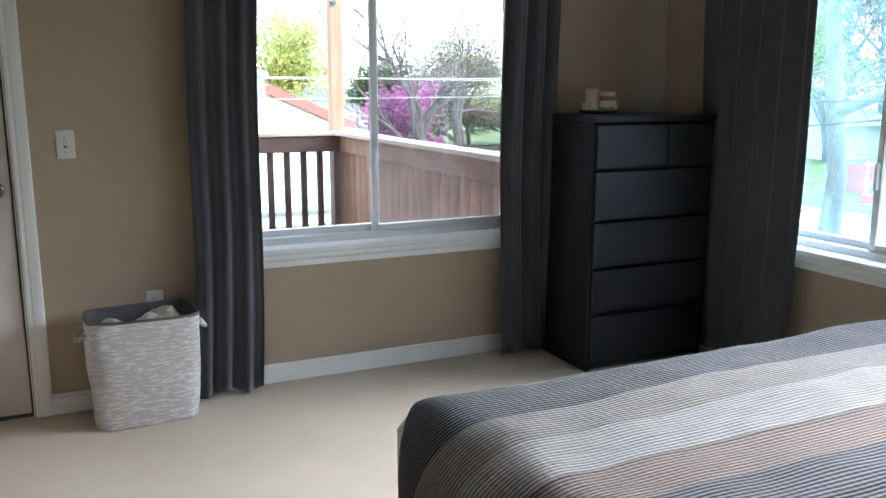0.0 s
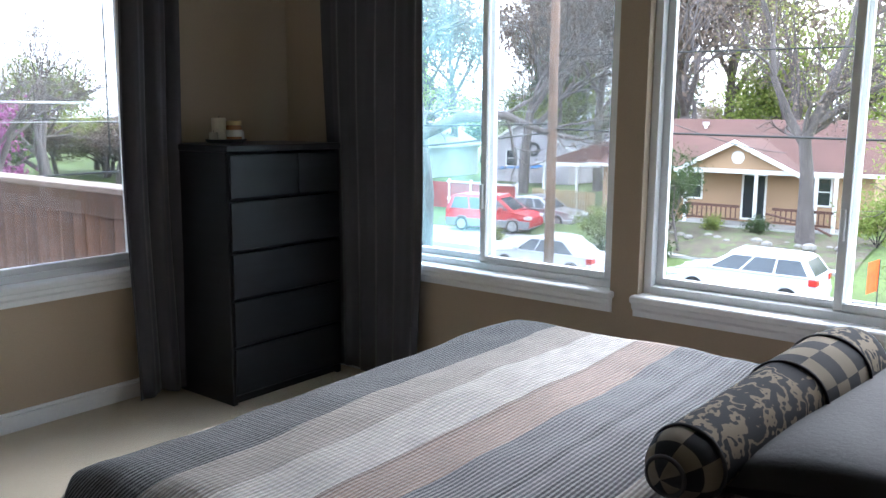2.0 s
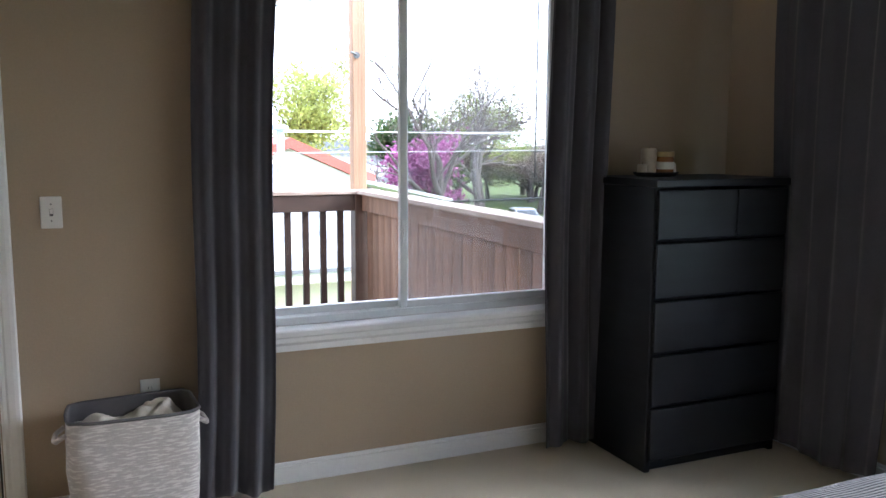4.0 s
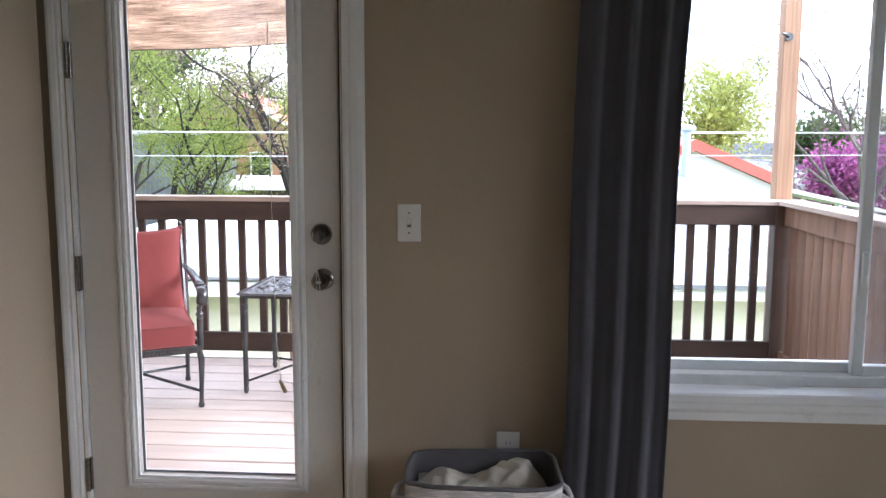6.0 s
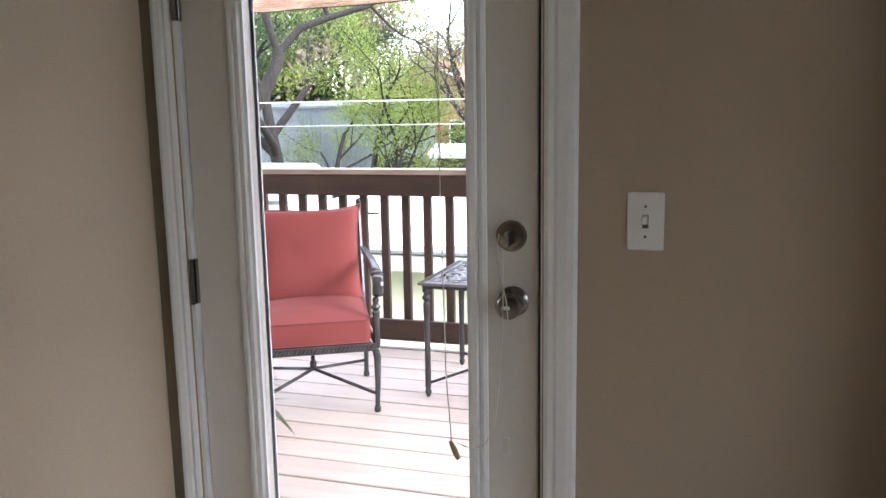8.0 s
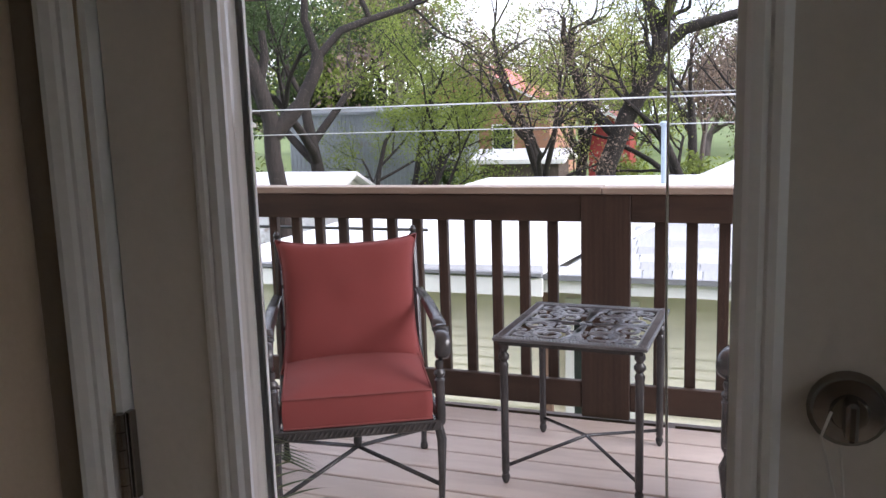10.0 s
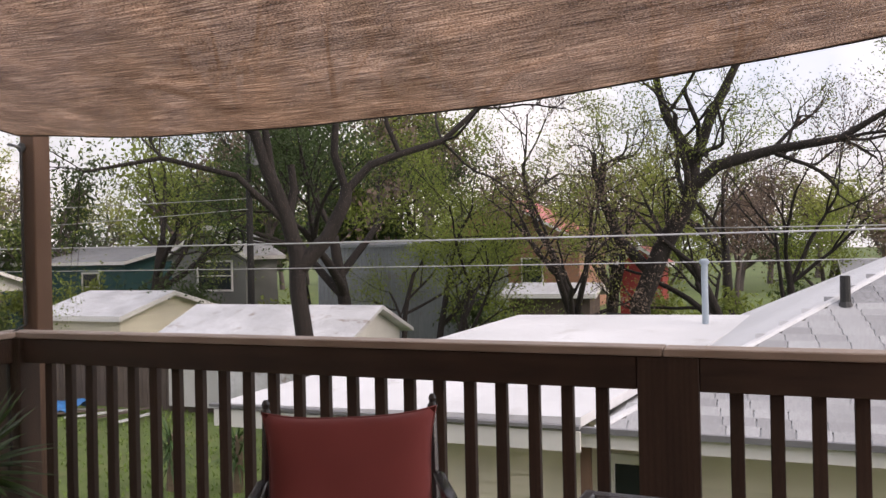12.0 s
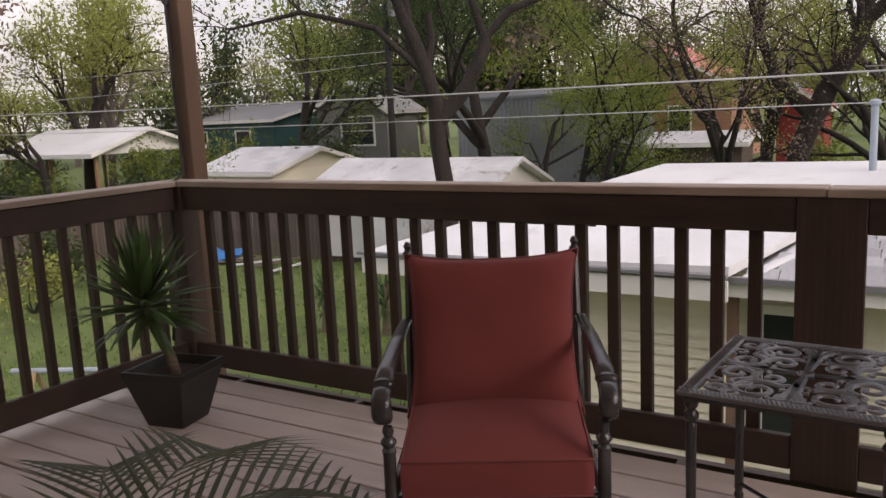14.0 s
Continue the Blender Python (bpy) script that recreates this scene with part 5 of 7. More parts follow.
def side_table():
    root = thing("side_table", "cast metal side table with a scrolled openwork top", "side table", (-0.51, 6.68, DZ), -2)
    w, d, h = 0.62, 0.68, 0.638
    fr = Shape()
    b = 0.048
    for c in ((-w / 2, -d / 2, w / 2, -d / 2 + b), (-w / 2, d / 2 - b, w / 2, d / 2), (-w / 2, -d / 2 + b, -w / 2 + b, d / 2 - b), (w / 2 - b, -d / 2 + b, w / 2, d / 2 - b)):
        fr.box(c[0], c[1], h - 0.014, c[2], c[3], h, 0.003)
    part("top_frame", fr, CASTTOP, root, "braided cast border")
    braid = Shape()
    for k in range(46):
        q = -0.5 + (k + 0.5) / 46
        for s_ in (-1, 1):
            braid.tube([(q * w - 0.005, s_ * (d / 2 - 0.038), h + 0.0005), (q * w + 0.005, s_ * (d / 2 - 0.010), h + 0.0005)], 0.0028, 4)
            braid.tube([(s_ * (w / 2 - 0.038), q * d - 0.005, h + 0.0005), (s_ * (w / 2 - 0.010), q * d + 0.005, h + 0.0005)], 0.0028, 4)
    part("braid", braid, CASTTOP, root)
    part("apron", Shape().box(-w / 2 + 0.02, -d / 2 + 0.02, h - 0.034, w / 2 - 0.02, -d / 2 + 0.032, h - 0.014).box(-w / 2 + 0.02, d / 2 - 0.032, h - 0.034, w / 2 - 0.02, d / 2 - 0.02, h - 0.014).box(-w / 2 + 0.02, -d / 2 + 0.032, h - 0.034, -w / 2 + 0.032, d / 2 - 0.032, h - 0.014).box(w / 2 - 0.032, -d / 2 + 0.032, h - 0.034, w / 2 - 0.02, d / 2 - 0.032, h - 0.014), IRON, root)

    def spiral(s, cx, cy, r, a0, turns, sx, sy, wd=0.0135):
        pts = []
        n = int(14 * turns) + 4
        for k in range(n + 1):
            q = k / n
            a = a0 + 2 * math.pi * turns * q
            rr = r * (1 - 0.82 * q)
            pts.append((sx * (cx + rr * math.cos(a)), sy * (cy + rr * math.sin(a)), h - 0.006))
        s.tube(pts, [wd * (1 - 0.25 * k / n) for k in range(n + 1)], 6, flat=0.5)

    def leaf(s, x0, y0, x1, y1, wd, sx, sy, bow=0.0):
        pts, rad = [], []
        for k in range(9):
            q = k / 8
            nx, ny = -(y1 - y0), (x1 - x0)
            o = bow * math.sin(math.pi * q)
            pts.append((sx * (x0 + (x1 - x0) * q + nx * o), sy * (y0 + (y1 - y0) * q + ny * o), h - 0.006))
            rad.append(wd * (0.3 + 0.9 * math.sin(math.pi * min(1, 0.15 + 0.8 * q))))
        s.tube(pts, rad, 6, flat=0.45)

    orn = Shape()
    for sx in (-1, 1):
        for sy in (-1, 1):
            spiral(orn, 0.105, 0.205, 0.082, -2.4, 1.45, sx, sy)
            spiral(orn, 0.195, 0.075, 0.066, 1.9, 1.35, sx, sy)
            spiral(orn, 0.085, 0.085, 0.055, -0.6, 1.2, sx, sy)
            spiral(orn, 0.222, 0.245, 0.042, 2.2, 1.1, sx, sy)
            spiral(orn, 0.028, 0.245, 0.036, 0.4, 1.1, sx, sy, 0.009)
            spiral(orn, 0.170, 0.160, 0.048, 0.9, 1.25, sx, sy, 0.0105)
            spiral(orn, 0.238, 0.160, 0.034, -1.2, 1.1, sx, sy, 0.009)
            spiral(orn, 0.135, 0.030, 0.034, 2.6, 1.1, sx, sy, 0.009)
            spiral(orn, 0.165, 0.262, 0.034, -0.5, 1.1, sx, sy, 0.009)
            spiral(orn, 0.030, 0.150, 0.034, 1.2, 1.0, sx, sy, 0.009)
            leaf(orn, 0.0, 0.02, 0.0, 0.29, 0.016, sx, sy)
            leaf(orn, 0.02, 0.0, 0.265, 0.0, 0.016, sx, sy)
            leaf(orn, 0.01, 0.12, 0.055, 0.285, 0.014, sx, sy, 0.12)
            leaf(orn, 0.13, 0.02, 0.262, 0.055, 0.014, sx, sy, -0.14)
    part("scrollwork", orn, CASTTOP, root, "openwork cast scrolls")
    part("boss", Shape().lathe([(0.032, h - 0.012), (0.032, h - 0.004), (0.020, h + 0.002), (0.004, h + 0.003)], n=16), IRON, root)
    prof = [(0.008, 0.0), (0.014, 0.012), (0.019, 0.03), (0.012, 0.045), (0.017, 0.055), (0.016, 0.30), (0.0185, 0.50), (0.021, 0.515), (0.013, 0.53), (0.024, 0.545), (0.024, 0.555), (0.013, 0.57), (0.022, 0.585), (0.022, 0.598), (0.015, 0.612), (0.015, h - 0.014)]
    for sx in (-1, 1):
        for sy in (-1, 1):
            part("leg", Shape().lathe(prof, (sx * (w / 2 - 0.035), sy * (d / 2 - 0.045), 0), 12), IRON, root, smooth="edges")
    st = Shape()
    for s_ in (-1, 1):
        st.tube([(s_ * (w / 2 - 0.035), -d / 2 + 0.045, 0.075), (0, 0, 0.13), (-s_ * (w / 2 - 0.035), d / 2 - 0.045, 0.075)], 0.0075, 6)
    part("stretcher", st, IRON, root, smooth=True)


side_table()


# ---- potted plants on the deck ----
def blade(s, base, az, elev, length, width, droop, n=6):
    """One strap leaf: two strips folded along the midrib."""
    pts, d = [], Vector((math.cos(az) * math.cos(elev), math.sin(az) * math.cos(elev), math.sin(elev)))
    p = Vector(base)
    side = Vector((-math.sin(az), math.cos(az), 0))
    vs = []
    for k in range(n + 1):
        q = k / n
        w = width * (0.55 + 0.9 * q) * (1 - q) ** 0.55 if q < 1 else 0
        w = width * min(1, 0.5 + 2 * q) * (1 - q ** 2.2)
        nrm = side.cross(d).normalized()
        vs += [tuple(p + side * w + nrm * w * 0.3), tuple(p), tuple(p - side * w + nrm * w * 0.3)]
        p = p + d * (length / n)
        d = (d + Vector((0, 0, -droop / n))).normalized()
    fs = []
    for k in range(n):
        a = k * 3
        fs += [(a, a + 1, a + 4, a + 3), (a + 1, a + 2, a + 5, a + 4)]
    s.add(vs, fs)


def pot(root, r0, r1, h, mat_):
    def sq(r, z):
        e = []
        for k in range(4):
            a = radians(45 + 90 * k)
            e.append((r * 1.414 * math.cos(a), r * 1.414 * math.sin(a), z))
        return e
    rings = [sq(r0, 0.0), sq(r0 + (r1 - r0) * 0.9, h - 0.05), sq(r1 * 0.97, h - 0.045), sq(r1, h - 0.035), sq(r1, h), sq(r1 - 0.015, h), sq(r1 - 0.03, h - 0.05)]
    vs = [p for r in rings for p in r]
    fs = [(3, 2, 1, 0)] + [(k * 4 + j, k * 4 + (j + 1) % 4, k * 4 + 4 + (j + 1) % 4, k * 4 + 4 + j) for k in range(len(rings) - 1) for j in range(4)]
    part("pot", Shape().add(vs, fs), mat_, root, "glossy black tapered square pot")
    r = r1 - 0.027
    part("soil", Shape().grid(lambda u, v: ((2 * u - 1) * r, (2 * v - 1) * r, h - 0.045 + 0.012 * noise.noise((u * 9, v * 9, 1))), 16, 16), SOIL, root, "dark soil with bark chips")


yuc = thing("potted_yucca", "yucca with a bare stem in a black square pot", "potted plant", (-3.48, 6.62, DZ), 12)
pot(yuc, 0.105, 0.178, 0.30, POT)
part("stem", Shape().tube([(0.02, -0.01, 0.24), (-0.01, 0.0, 0.34), (-0.09, 0.0, 0.48), (-0.135, 0.0, 0.60)], [0.030, 0.027, 0.025, 0.028], 10), CANE, yuc, "ringed pale stem", smooth=True)
rng = random.Random(4)
lv = Shape()
for k in range(105):
    q = k / 105
    el = radians(-18 + 104 * q + rng.uniform(-10, 10))
    blade(lv, (-0.135, 0.0, 0.56 + 0.11 * q), rng.uniform(0, 6.28), min(el, radians(84)), rng.uniform(0.28, 0.42), rng.uniform(0.022, 0.033), rng.uniform(0.15, 0.8) * (1.2 - q))
part("leaves", lv, YUCCA, yuc, "stiff sword-shaped green leaves", tidy=False)

plm = thing("potted_palm", "areca palm with arching fronds in a pot", "potted plant", (-2.05, 5.15, DZ))
part("pot", Shape().lathe([(0.12, 0.0), (0.13, 0.02), (0.165, 0.25), (0.175, 0.255), (0.175, 0.28), (0.16, 0.28), (0.15, 0.24)], n=24), POT, plm, smooth="edges")
part("soil", Shape().lathe([(0.152, 0.23), (0.10, 0.245), (0.02, 0.25)], n=20), SOIL, plm)
rng = random.Random(11)
for az in [radians(a) for a in (28, 66, 108, 140, 300)]:
    d = Vector((math.cos(az) * 0.58, math.sin(az) * 0.58, 0.80)).normalized()
    p = Vector((0.03 * math.cos(az), 0.03 * math.sin(az), 0.20))
    L = rng.uniform(0.92, 1.08)
    pts = []
    n = 20
    for j in range(n + 1):
        pts.append(p.copy())
        p += d * (L / n)
        d = (d + Vector((math.cos(az) * 0.035, math.sin(az) * 0.035, -0.105))).normalized()
    fr = Shape().tube(pts, [0.006 * (1 - 0.8 * j / n) for j in range(n + 1)], 5)
    for j in range(4, n):
        tan = (pts[j + 1] - pts[j]).normalized() if j < n else d
        for s_ in (-1, 1):
            out_ = tan.cross(Vector((0, 0, 1))).normalized() * s_
            dd = (out_ * 0.75 + tan * 0.6 + Vector((0, 0, 0.22))).normalized()
            blade(fr, tuple(pts[j]), math.atan2(dd.y, dd.x), math.asin(max(-1, min(1, dd.z))), 0.30 * math.sin(math.pi * (0.15 + 0.8 * (j - 3) / n)) + 0.10, 0.0105, 0.30, 5)
    part("frond", fr, PALM, plm, tidy=False)


# ---- ground, street, lawns ----
def smooth_step(a, b, t):
    q = max(0.0, min(1.0, (t - a) / (b - a)))
    return q * q * (3 - 2 * q)


def ground_z(x, y):
    z = -2.75 - 1.75 * smooth_step(7, 20, x) + 0.85 * smooth_step(29.5, 37, x)
    return z + 0.35 * smooth_step(22, 34, y) * (1 - smooth_step(4, 14, x))


def ground():
    xs = [-700, -300, -150, -90, -60] + [-50 + 2.5 * k for k in range(41)] + [60, 90, 150, 300, 700]
    ys = [-500, -200, -90, -50] + [-40 + 2.5 * k for k in range(53)] + [110, 150, 250, 500, 900]
    s = Shape()
    vs = [(x, y, ground_z(x, y) + (0.05 * noise.noise((x * 0.3, y * 0.3, 0)) if abs(x) < 60 and not 19 < x < 31 else 0)) for y in ys for x in xs]
    w = len(xs)
    s.add(vs, [(j * w + i, j * w + i + 1, (j + 1) * w + i + 1, (j + 1) * w + i) for j in range(len(ys) - 1) for i in range(w - 1)])
    return built("ground", s, GRASS, "spring lawn and rough grass", "ground", smooth=True)


ground()
built("road", Shape().box(22.0, -120, -4.62, 28.6, 160, -4.43), ASPHALT, "grey asphalt residential street", "road")
for x in (21.8, 28.6):
    built("kerb", Shape().box(x, -120, -4.62, x + 0.2, 160, -4.32, 0.02), CONCRETE, "pale concrete street kerb", "kerb")
built("pavement", Shape().box(32.2, 7.0, -4.3, 33.3, 30, -4.06, 0.01).moved(pose(0, 0, -0.06)), CONCRETE, "narrow concrete front path", "pavement")
built("driveway", Shape().box(28.8, 19.4, -4.6, 38.5, 27.2, -4.0, 0.02).moved(pose(0, 0, -0.1)), CONCRETE, "pale concrete driveway under the van", "driveway")

mul = Shape().grid(lambda u, v: (32.6 + 5.6 * u + 0.5 * math.sin(9 * v), 6.6 + 9.6 * v, ground_z(32.6 + 5.6 * u, 10) + 0.09 + 0.03 * noise.noise((u * 30, v * 40, 2))), 40, 60)
built("planting_bed", mul, MULCH, "brown leaf-strewn planting bed before the porch", "planting bed", smooth=True)

grs = Shape()
rng = random.Random(21)
for k in range(9000):
    x, y = rng.uniform(-20, -5), rng.uniform(9, 22)
    z = ground_z(x, y)
    a, h_, w_ = rng.uniform(0, 6.28), rng.uniform(0.04, 0.11), rng.uniform(0.012, 0.03)
    c_, s_ = math.cos(a) * w_, math.sin(a) * w_
    lx, ly = rng.uniform(-0.05, 0.05), rng.uniform(-0.05, 0.05)
    grs.add([(x - c_, y - s_, z), (x + c_, y + s_, z), (x + lx, y + ly, z + h_)], [(0, 1, 2)])
tagged(part("grass_tufts", grs, BLADE, None, tidy=False), "short green grass blades on the lawn", "grass", kind="stuff")


# ---- trees ----
def grow(s, rng, p, d, length, r, level, tips, wob, up, kids, sides=7, keep=0.62):
    n = 6 if level > 1 else 4
    pts, rad = [p.copy()], [r]
    for k in range(n):
        d = (d + Vector((rng.gauss(0, wob), rng.gauss(0, wob), rng.gauss(0, wob) + up))).normalized()
        p = p + d * (length / n)
        pts.append(p.copy())
        rad.append(r * (1 - (1 - keep) * (k + 1) / n))
    s.tube(pts, rad, max(3, sides), caps=False)
    if level <= 1:
        tips.extend(pts[1:])
    if level == 0:
        return
    for c in range(kids[min(level, len(kids) - 1)]):
        q = rng.uniform(0.45, 1.0) if c else 1.0
        k = min(n, max(1, int(q * n)))
        ax = d.orthogonal().normalized()
        ax.rotate(Matrix.Rotation(rng.uniform(0, 6.28), 3, d))
        dd = d.copy()
        dd.rotate(Matrix.Rotation(radians(rng.uniform(18, 58)), 3, ax))
        grow(s, rng, pts[k], dd, length * rng.uniform(0.58, 0.82), rad[k] * rng.uniform(0.55, 0.8), level - 1, tips, wob * 1.15, up, kids, sides - 1, keep)


def leaves_on(tips, rng, per, size, spread):
    n = len(tips) * per
    base = np.repeat(np.array([tuple(t) for t in tips]), per, axis=0)
    rs = np.random.RandomState(rng.randint(0, 10 ** 6))
    c = base + rs.normal(0, spread, (n, 3))
    a = rs.normal(0, 1, (n, 3))
    a /= np.linalg.norm(a, axis=1, keepdims=True)
    b = np.cross(a, rs.normal(0, 1, (n, 3)))
    b /= np.linalg.norm(b, axis=1, keepdims=True)
    sz = size * rs.uniform(0.55, 1.3, (n, 1))
    vs = np.stack([c - a * sz, c + b * sz * 0.45, c + a * sz, c - b * sz * 0.45], axis=1).reshape(-1, 3)
    fs = np.arange(n * 4).reshape(-1, 4)
    s = Shape()
    s.v, s.f = vs.tolist(), fs.tolist()
    return s


def tree(label, x, y, height, r, seed, leaf=None, bark=None, per=3, size=0.09, spread=0.22, levels=4, kids=(2, 3, 3, 3, 4), limbs=None, wob=0.13, up=0.04, name="tree", z=None, frac=0.42, leaf_label="", lean=(0, 0)):
    rng = random.Random(seed)
    z0 = ground_z(x, y) if z is None else z
    root = thing(name, label, "tree", (x, y, z0 - 0.05))
    s, tips = Shape(), []
    if limbs:
        for pts, rad, grow_lv, n_kids in limbs:
            pv = [Vector(q) for q in pts]
            s.tube(pv, rad, 9, caps=False)
            for k in range(1, len(pv)):
                for c in range(n_kids):
                    d = (pv[k] - pv[k - 1]).normalized()
                    ax = d.orthogonal().normalized()
                    ax.rotate(Matrix.Rotation(rng.uniform(0, 6.28), 3, d))
                    d.rotate(Matrix.Rotation(radians(rng.uniform(25, 70)), 3, ax))
                    if k > len(pv) // 3:
                        grow(s, rng, pv[k].copy(), d, rng.uniform(1.2, 2.4), rad[k] * 0.5, grow_lv, tips, 0.16, 0.03, (2, 2, 3, 3), 5)
    else:
        grow(s, rng, Vector((0, 0, 0)), Vector((lean[0], lean[1], 1)).normalized(), height * frac, r, levels, tips, wob * 0.5, up, kids, 8)
    part("trunk", s, bark or BARK, root, "rough trunk with spreading limbs", smooth=True, tidy=False)
    if leaf:
        part("crown", leaves_on(tips, rng, per, size, spread), leaf, root, leaf_label or "thin young spring leaves", tidy=False)
    return root


# the old forked tree behind the deck
def fan(*p):
    """Limb points given as (across, up) in the plane that faces the house."""
    return [(0.84 * a, 0.55 * a, z) for a, z in p]


L1 = [(fan((0.1, 0), (0.05, 2.2), (-0.1, 3.4), (-0.1, 4.3)), [0.265, 0.211, 0.195, 0.187], 1, 0),
      (fan((-0.1, 4.2), (-0.35, 5.2), (-0.75, 6.2), (-1.0, 7.0), (-1.9, 7.7), (-3.2, 8.0)), [0.187, 0.172, 0.148, 0.125, 0.0936, 0.0468], 3, 3),
      (fan((-0.3, 5.0), (-0.14, 5.7), (-0.2, 6.25)), [0.109, 0.0936, 0.0858], 1, 0),
      (fan((-0.6, 5.8), (-0.75, 7.0), (-0.95, 8.6), (-0.8, 10)), [0.101, 0.0858, 0.0624, 0.0312], 3, 3),
      (fan((-0.05, 3.9), (0.6, 4.6), (1.0, 5.4), (1.05, 5.8)), [0.195, 0.172, 0.156, 0.14], 1, 0),
      (fan((1.05, 5.6), (0.78, 6.5), (0.85, 7.5), (0.65, 9.2)), [0.101, 0.0936, 0.078, 0.039], 3, 3),
      (fan((1.0, 5.6), (1.6, 6.25), (2.3, 6.5), (3.3, 6.8), (4.2, 7.6), (5.0, 8.4), (5.8, 8.8)), [0.101, 0.0936, 0.0819, 0.0741, 0.0624, 0.0468, 0.0234], 3, 3),
      (fan((2.3, 6.5), (2.0, 7.2), (1.9, 8.4)), [0.0663, 0.0546, 0.0312], 3, 2),
      (fan((-0.2, 4.8), (-1.4, 6.0), (-3.0, 6.4), (-4.6, 6.1)), [0.0858, 0.0702, 0.0546, 0.0312], 3, 3)]
tree("old forked tree with dark bark and sparse new leaves", -10.15, 20.0, 10, 0.3, 5, LEAF, BARK, per=5, size=0.036, spread=0.13, limbs=L1)
L2 = [([(0, 0, 0), (-0.2, 0, 2.5), (0.4, 0, 4.0), (1.15, 0, 5.3), (1.3, 0, 6.3), (0.6, 0, 7.6), (0.2, 0, 9.2)], [0.34, 0.28, 0.26, 0.21, 0.17, 0.12, 0.06], 3, 2),
      ([(1.2, 0, 5.6), (1.9, 0, 6.2), (3.2, 0, 6.5), (4.8, 0, 6.7), (6.0, 0, 7.4)], [0.18, 0.16, 0.13, 0.1, 0.06], 3, 3),
      ([(1.2, 0, 6.0), (1.7, 0, 7.4), (2.4, 0, 8.8), (2.6, 0, 10)], [0.17, 0.14, 0.1, 0.06], 3, 3),
      ([(0.3, 0, 3.2), (-0.7, 0, 4.3), (-1.2, 0, 5.6), (-1.1, 0, 6.4)], [0.18, 0.15, 0.12, 0.08], 3, 2)]
tree("leaning dark tree with bare spreading limbs", -3.4, 26.5, 10, 0.4, 9, LEAF, BARK, per=5, size=0.038, spread=0.15, limbs=L2)
for a in [("slim spring tree with fresh green leaves", -9.8, 27.0, 8.5, 0.13, 31, LEAF, 5, 0.10, 0.30, BARK),
          ("slim leafy tree beside the steel barn", -8.8, 26.0, 7.6, 0.11, 32, LEAF, 5, 0.10, 0.28, BARK),
          ("upright brown-budded tree behind the roofs", -5.0, 26.0, 9.5, 0.20, 33, BUD, 3, 0.08, 0.30, BARK),
          ("thin spring tree behind the shingled roof", -1.1, 27.0, 9.0, 0.16, 35, LEAFY, 2, 0.08, 0.30, BARK),
          ("thin budding tree near the grey roof", 0.3, 28.0, 8.5, 0.14, 36, BUD, 3, 0.08, 0.30, BARK),
          ("broad leafy tree behind the sheds", -15.0, 31.0, 11.0, 0.30, 37, LEAFD, 7, 0.15, 0.45, BARK),
          ("broad green tree over the grey cottage", -20.5, 37.0, 12.0, 0.34, 38, LEAFD, 6, 0.17, 0.55, BARK),
          ("spring tree above the teal house", -26.0, 33.0, 11.0, 0.28, 39, LEAF, 4, 0.13, 0.45, BARK),
          ("yellow-green spring tree by the open shed", -37.5, 30.0, 12.0, 0.42, 40, LEAFY, 6, 0.18, 0.55, BARK),
          ("yellow-green spring tree along the fence", -29.5, 22.5, 7.0, 0.20, 41, LEAFY, 2, 0.12, 0.4, BARK),
          ("fresh green tree behind the barn", -17.5, 42.0, 11.5, 0.30, 42, LEAF, 6, 0.16, 0.55, BARK),
          ("spring tree near the terracotta house", -7.0, 40.0, 10.5, 0.28, 43, LEAFY, 5, 0.15, 0.5, BARK),
          ("spring tree near the red shed", -1.8, 38.0, 10.0, 0.24, 44, LEAF, 4, 0.13, 0.5, BARK),
          ("slim leafy tree in front of the barn", -13.0, 31.5, 7.5, 0.12, 45, LEAF, 5, 0.10, 0.35, BARK)]:
    lbl, x, y, h_, r_, sd, lf, per_, sz_, sp_, bk = a
    tree(lbl, x, y, h_, r_, sd, lf, bk, per_ * 4, sz_ * 0.46, sp_ * 0.6)
# street side
L3 = [([(0, 0, 0), (0.1, 0.1, 1.6), (0.1, 0.15, 3.0), (0.0, 0.3, 4.3), (0, -0.5, 6.2), (0, -1.1, 8.2), (0.2, -1.3, 10.5)], [0.42, 0.31, 0.27, 0.25, 0.18, 0.13, 0.07], 4, 3),
      ([(0, 0.2, 3.9), (0.1, 1.0, 5.2), (0, 1.7, 6.8), (0.2, 1.9, 8.5), (0, 2.6, 10.5)], [0.19, 0.17, 0.13, 0.10, 0.05], 4, 3),
      ([(0, -0.2, 5.0), (0.2, -1.6, 6.0), (0.2, -3.2, 7.0), (0.1, -4.6, 8.4)], [0.14, 0.12, 0.085, 0.05], 4, 3)]
tree("large bare grey tree in front of the porch", 36.0, 9.2, 11, 0.5, 50, BUD, BARKG, per=1, size=0.07, spread=0.25, limbs=L3)
L4 = [([(0, 0, 0), (0.1, -0.1, 3.0), (0, 0.2, 5.5), (0.2, 0.7, 8.2), (0.2, 0.5, 11)], [0.42, 0.33, 0.30, 0.25, 0.18], 3, 2),
      ([(0, 0.1, 5.2), (0.3, -1.6, 5.9), (0.4, -3.6, 6.0), (0.3, -5.4, 5.4), (0.2, -6.8, 5.2)], [0.24, 0.2, 0.16, 0.11, 0.06], 2, 2)]
tree("thick grey tree trunk by the street", 25.5, 21.0, 12, 0.5, 51, BUD, BARKG, per=1, size=0.07, spread=0.25, limbs=L4, z=-4.5)
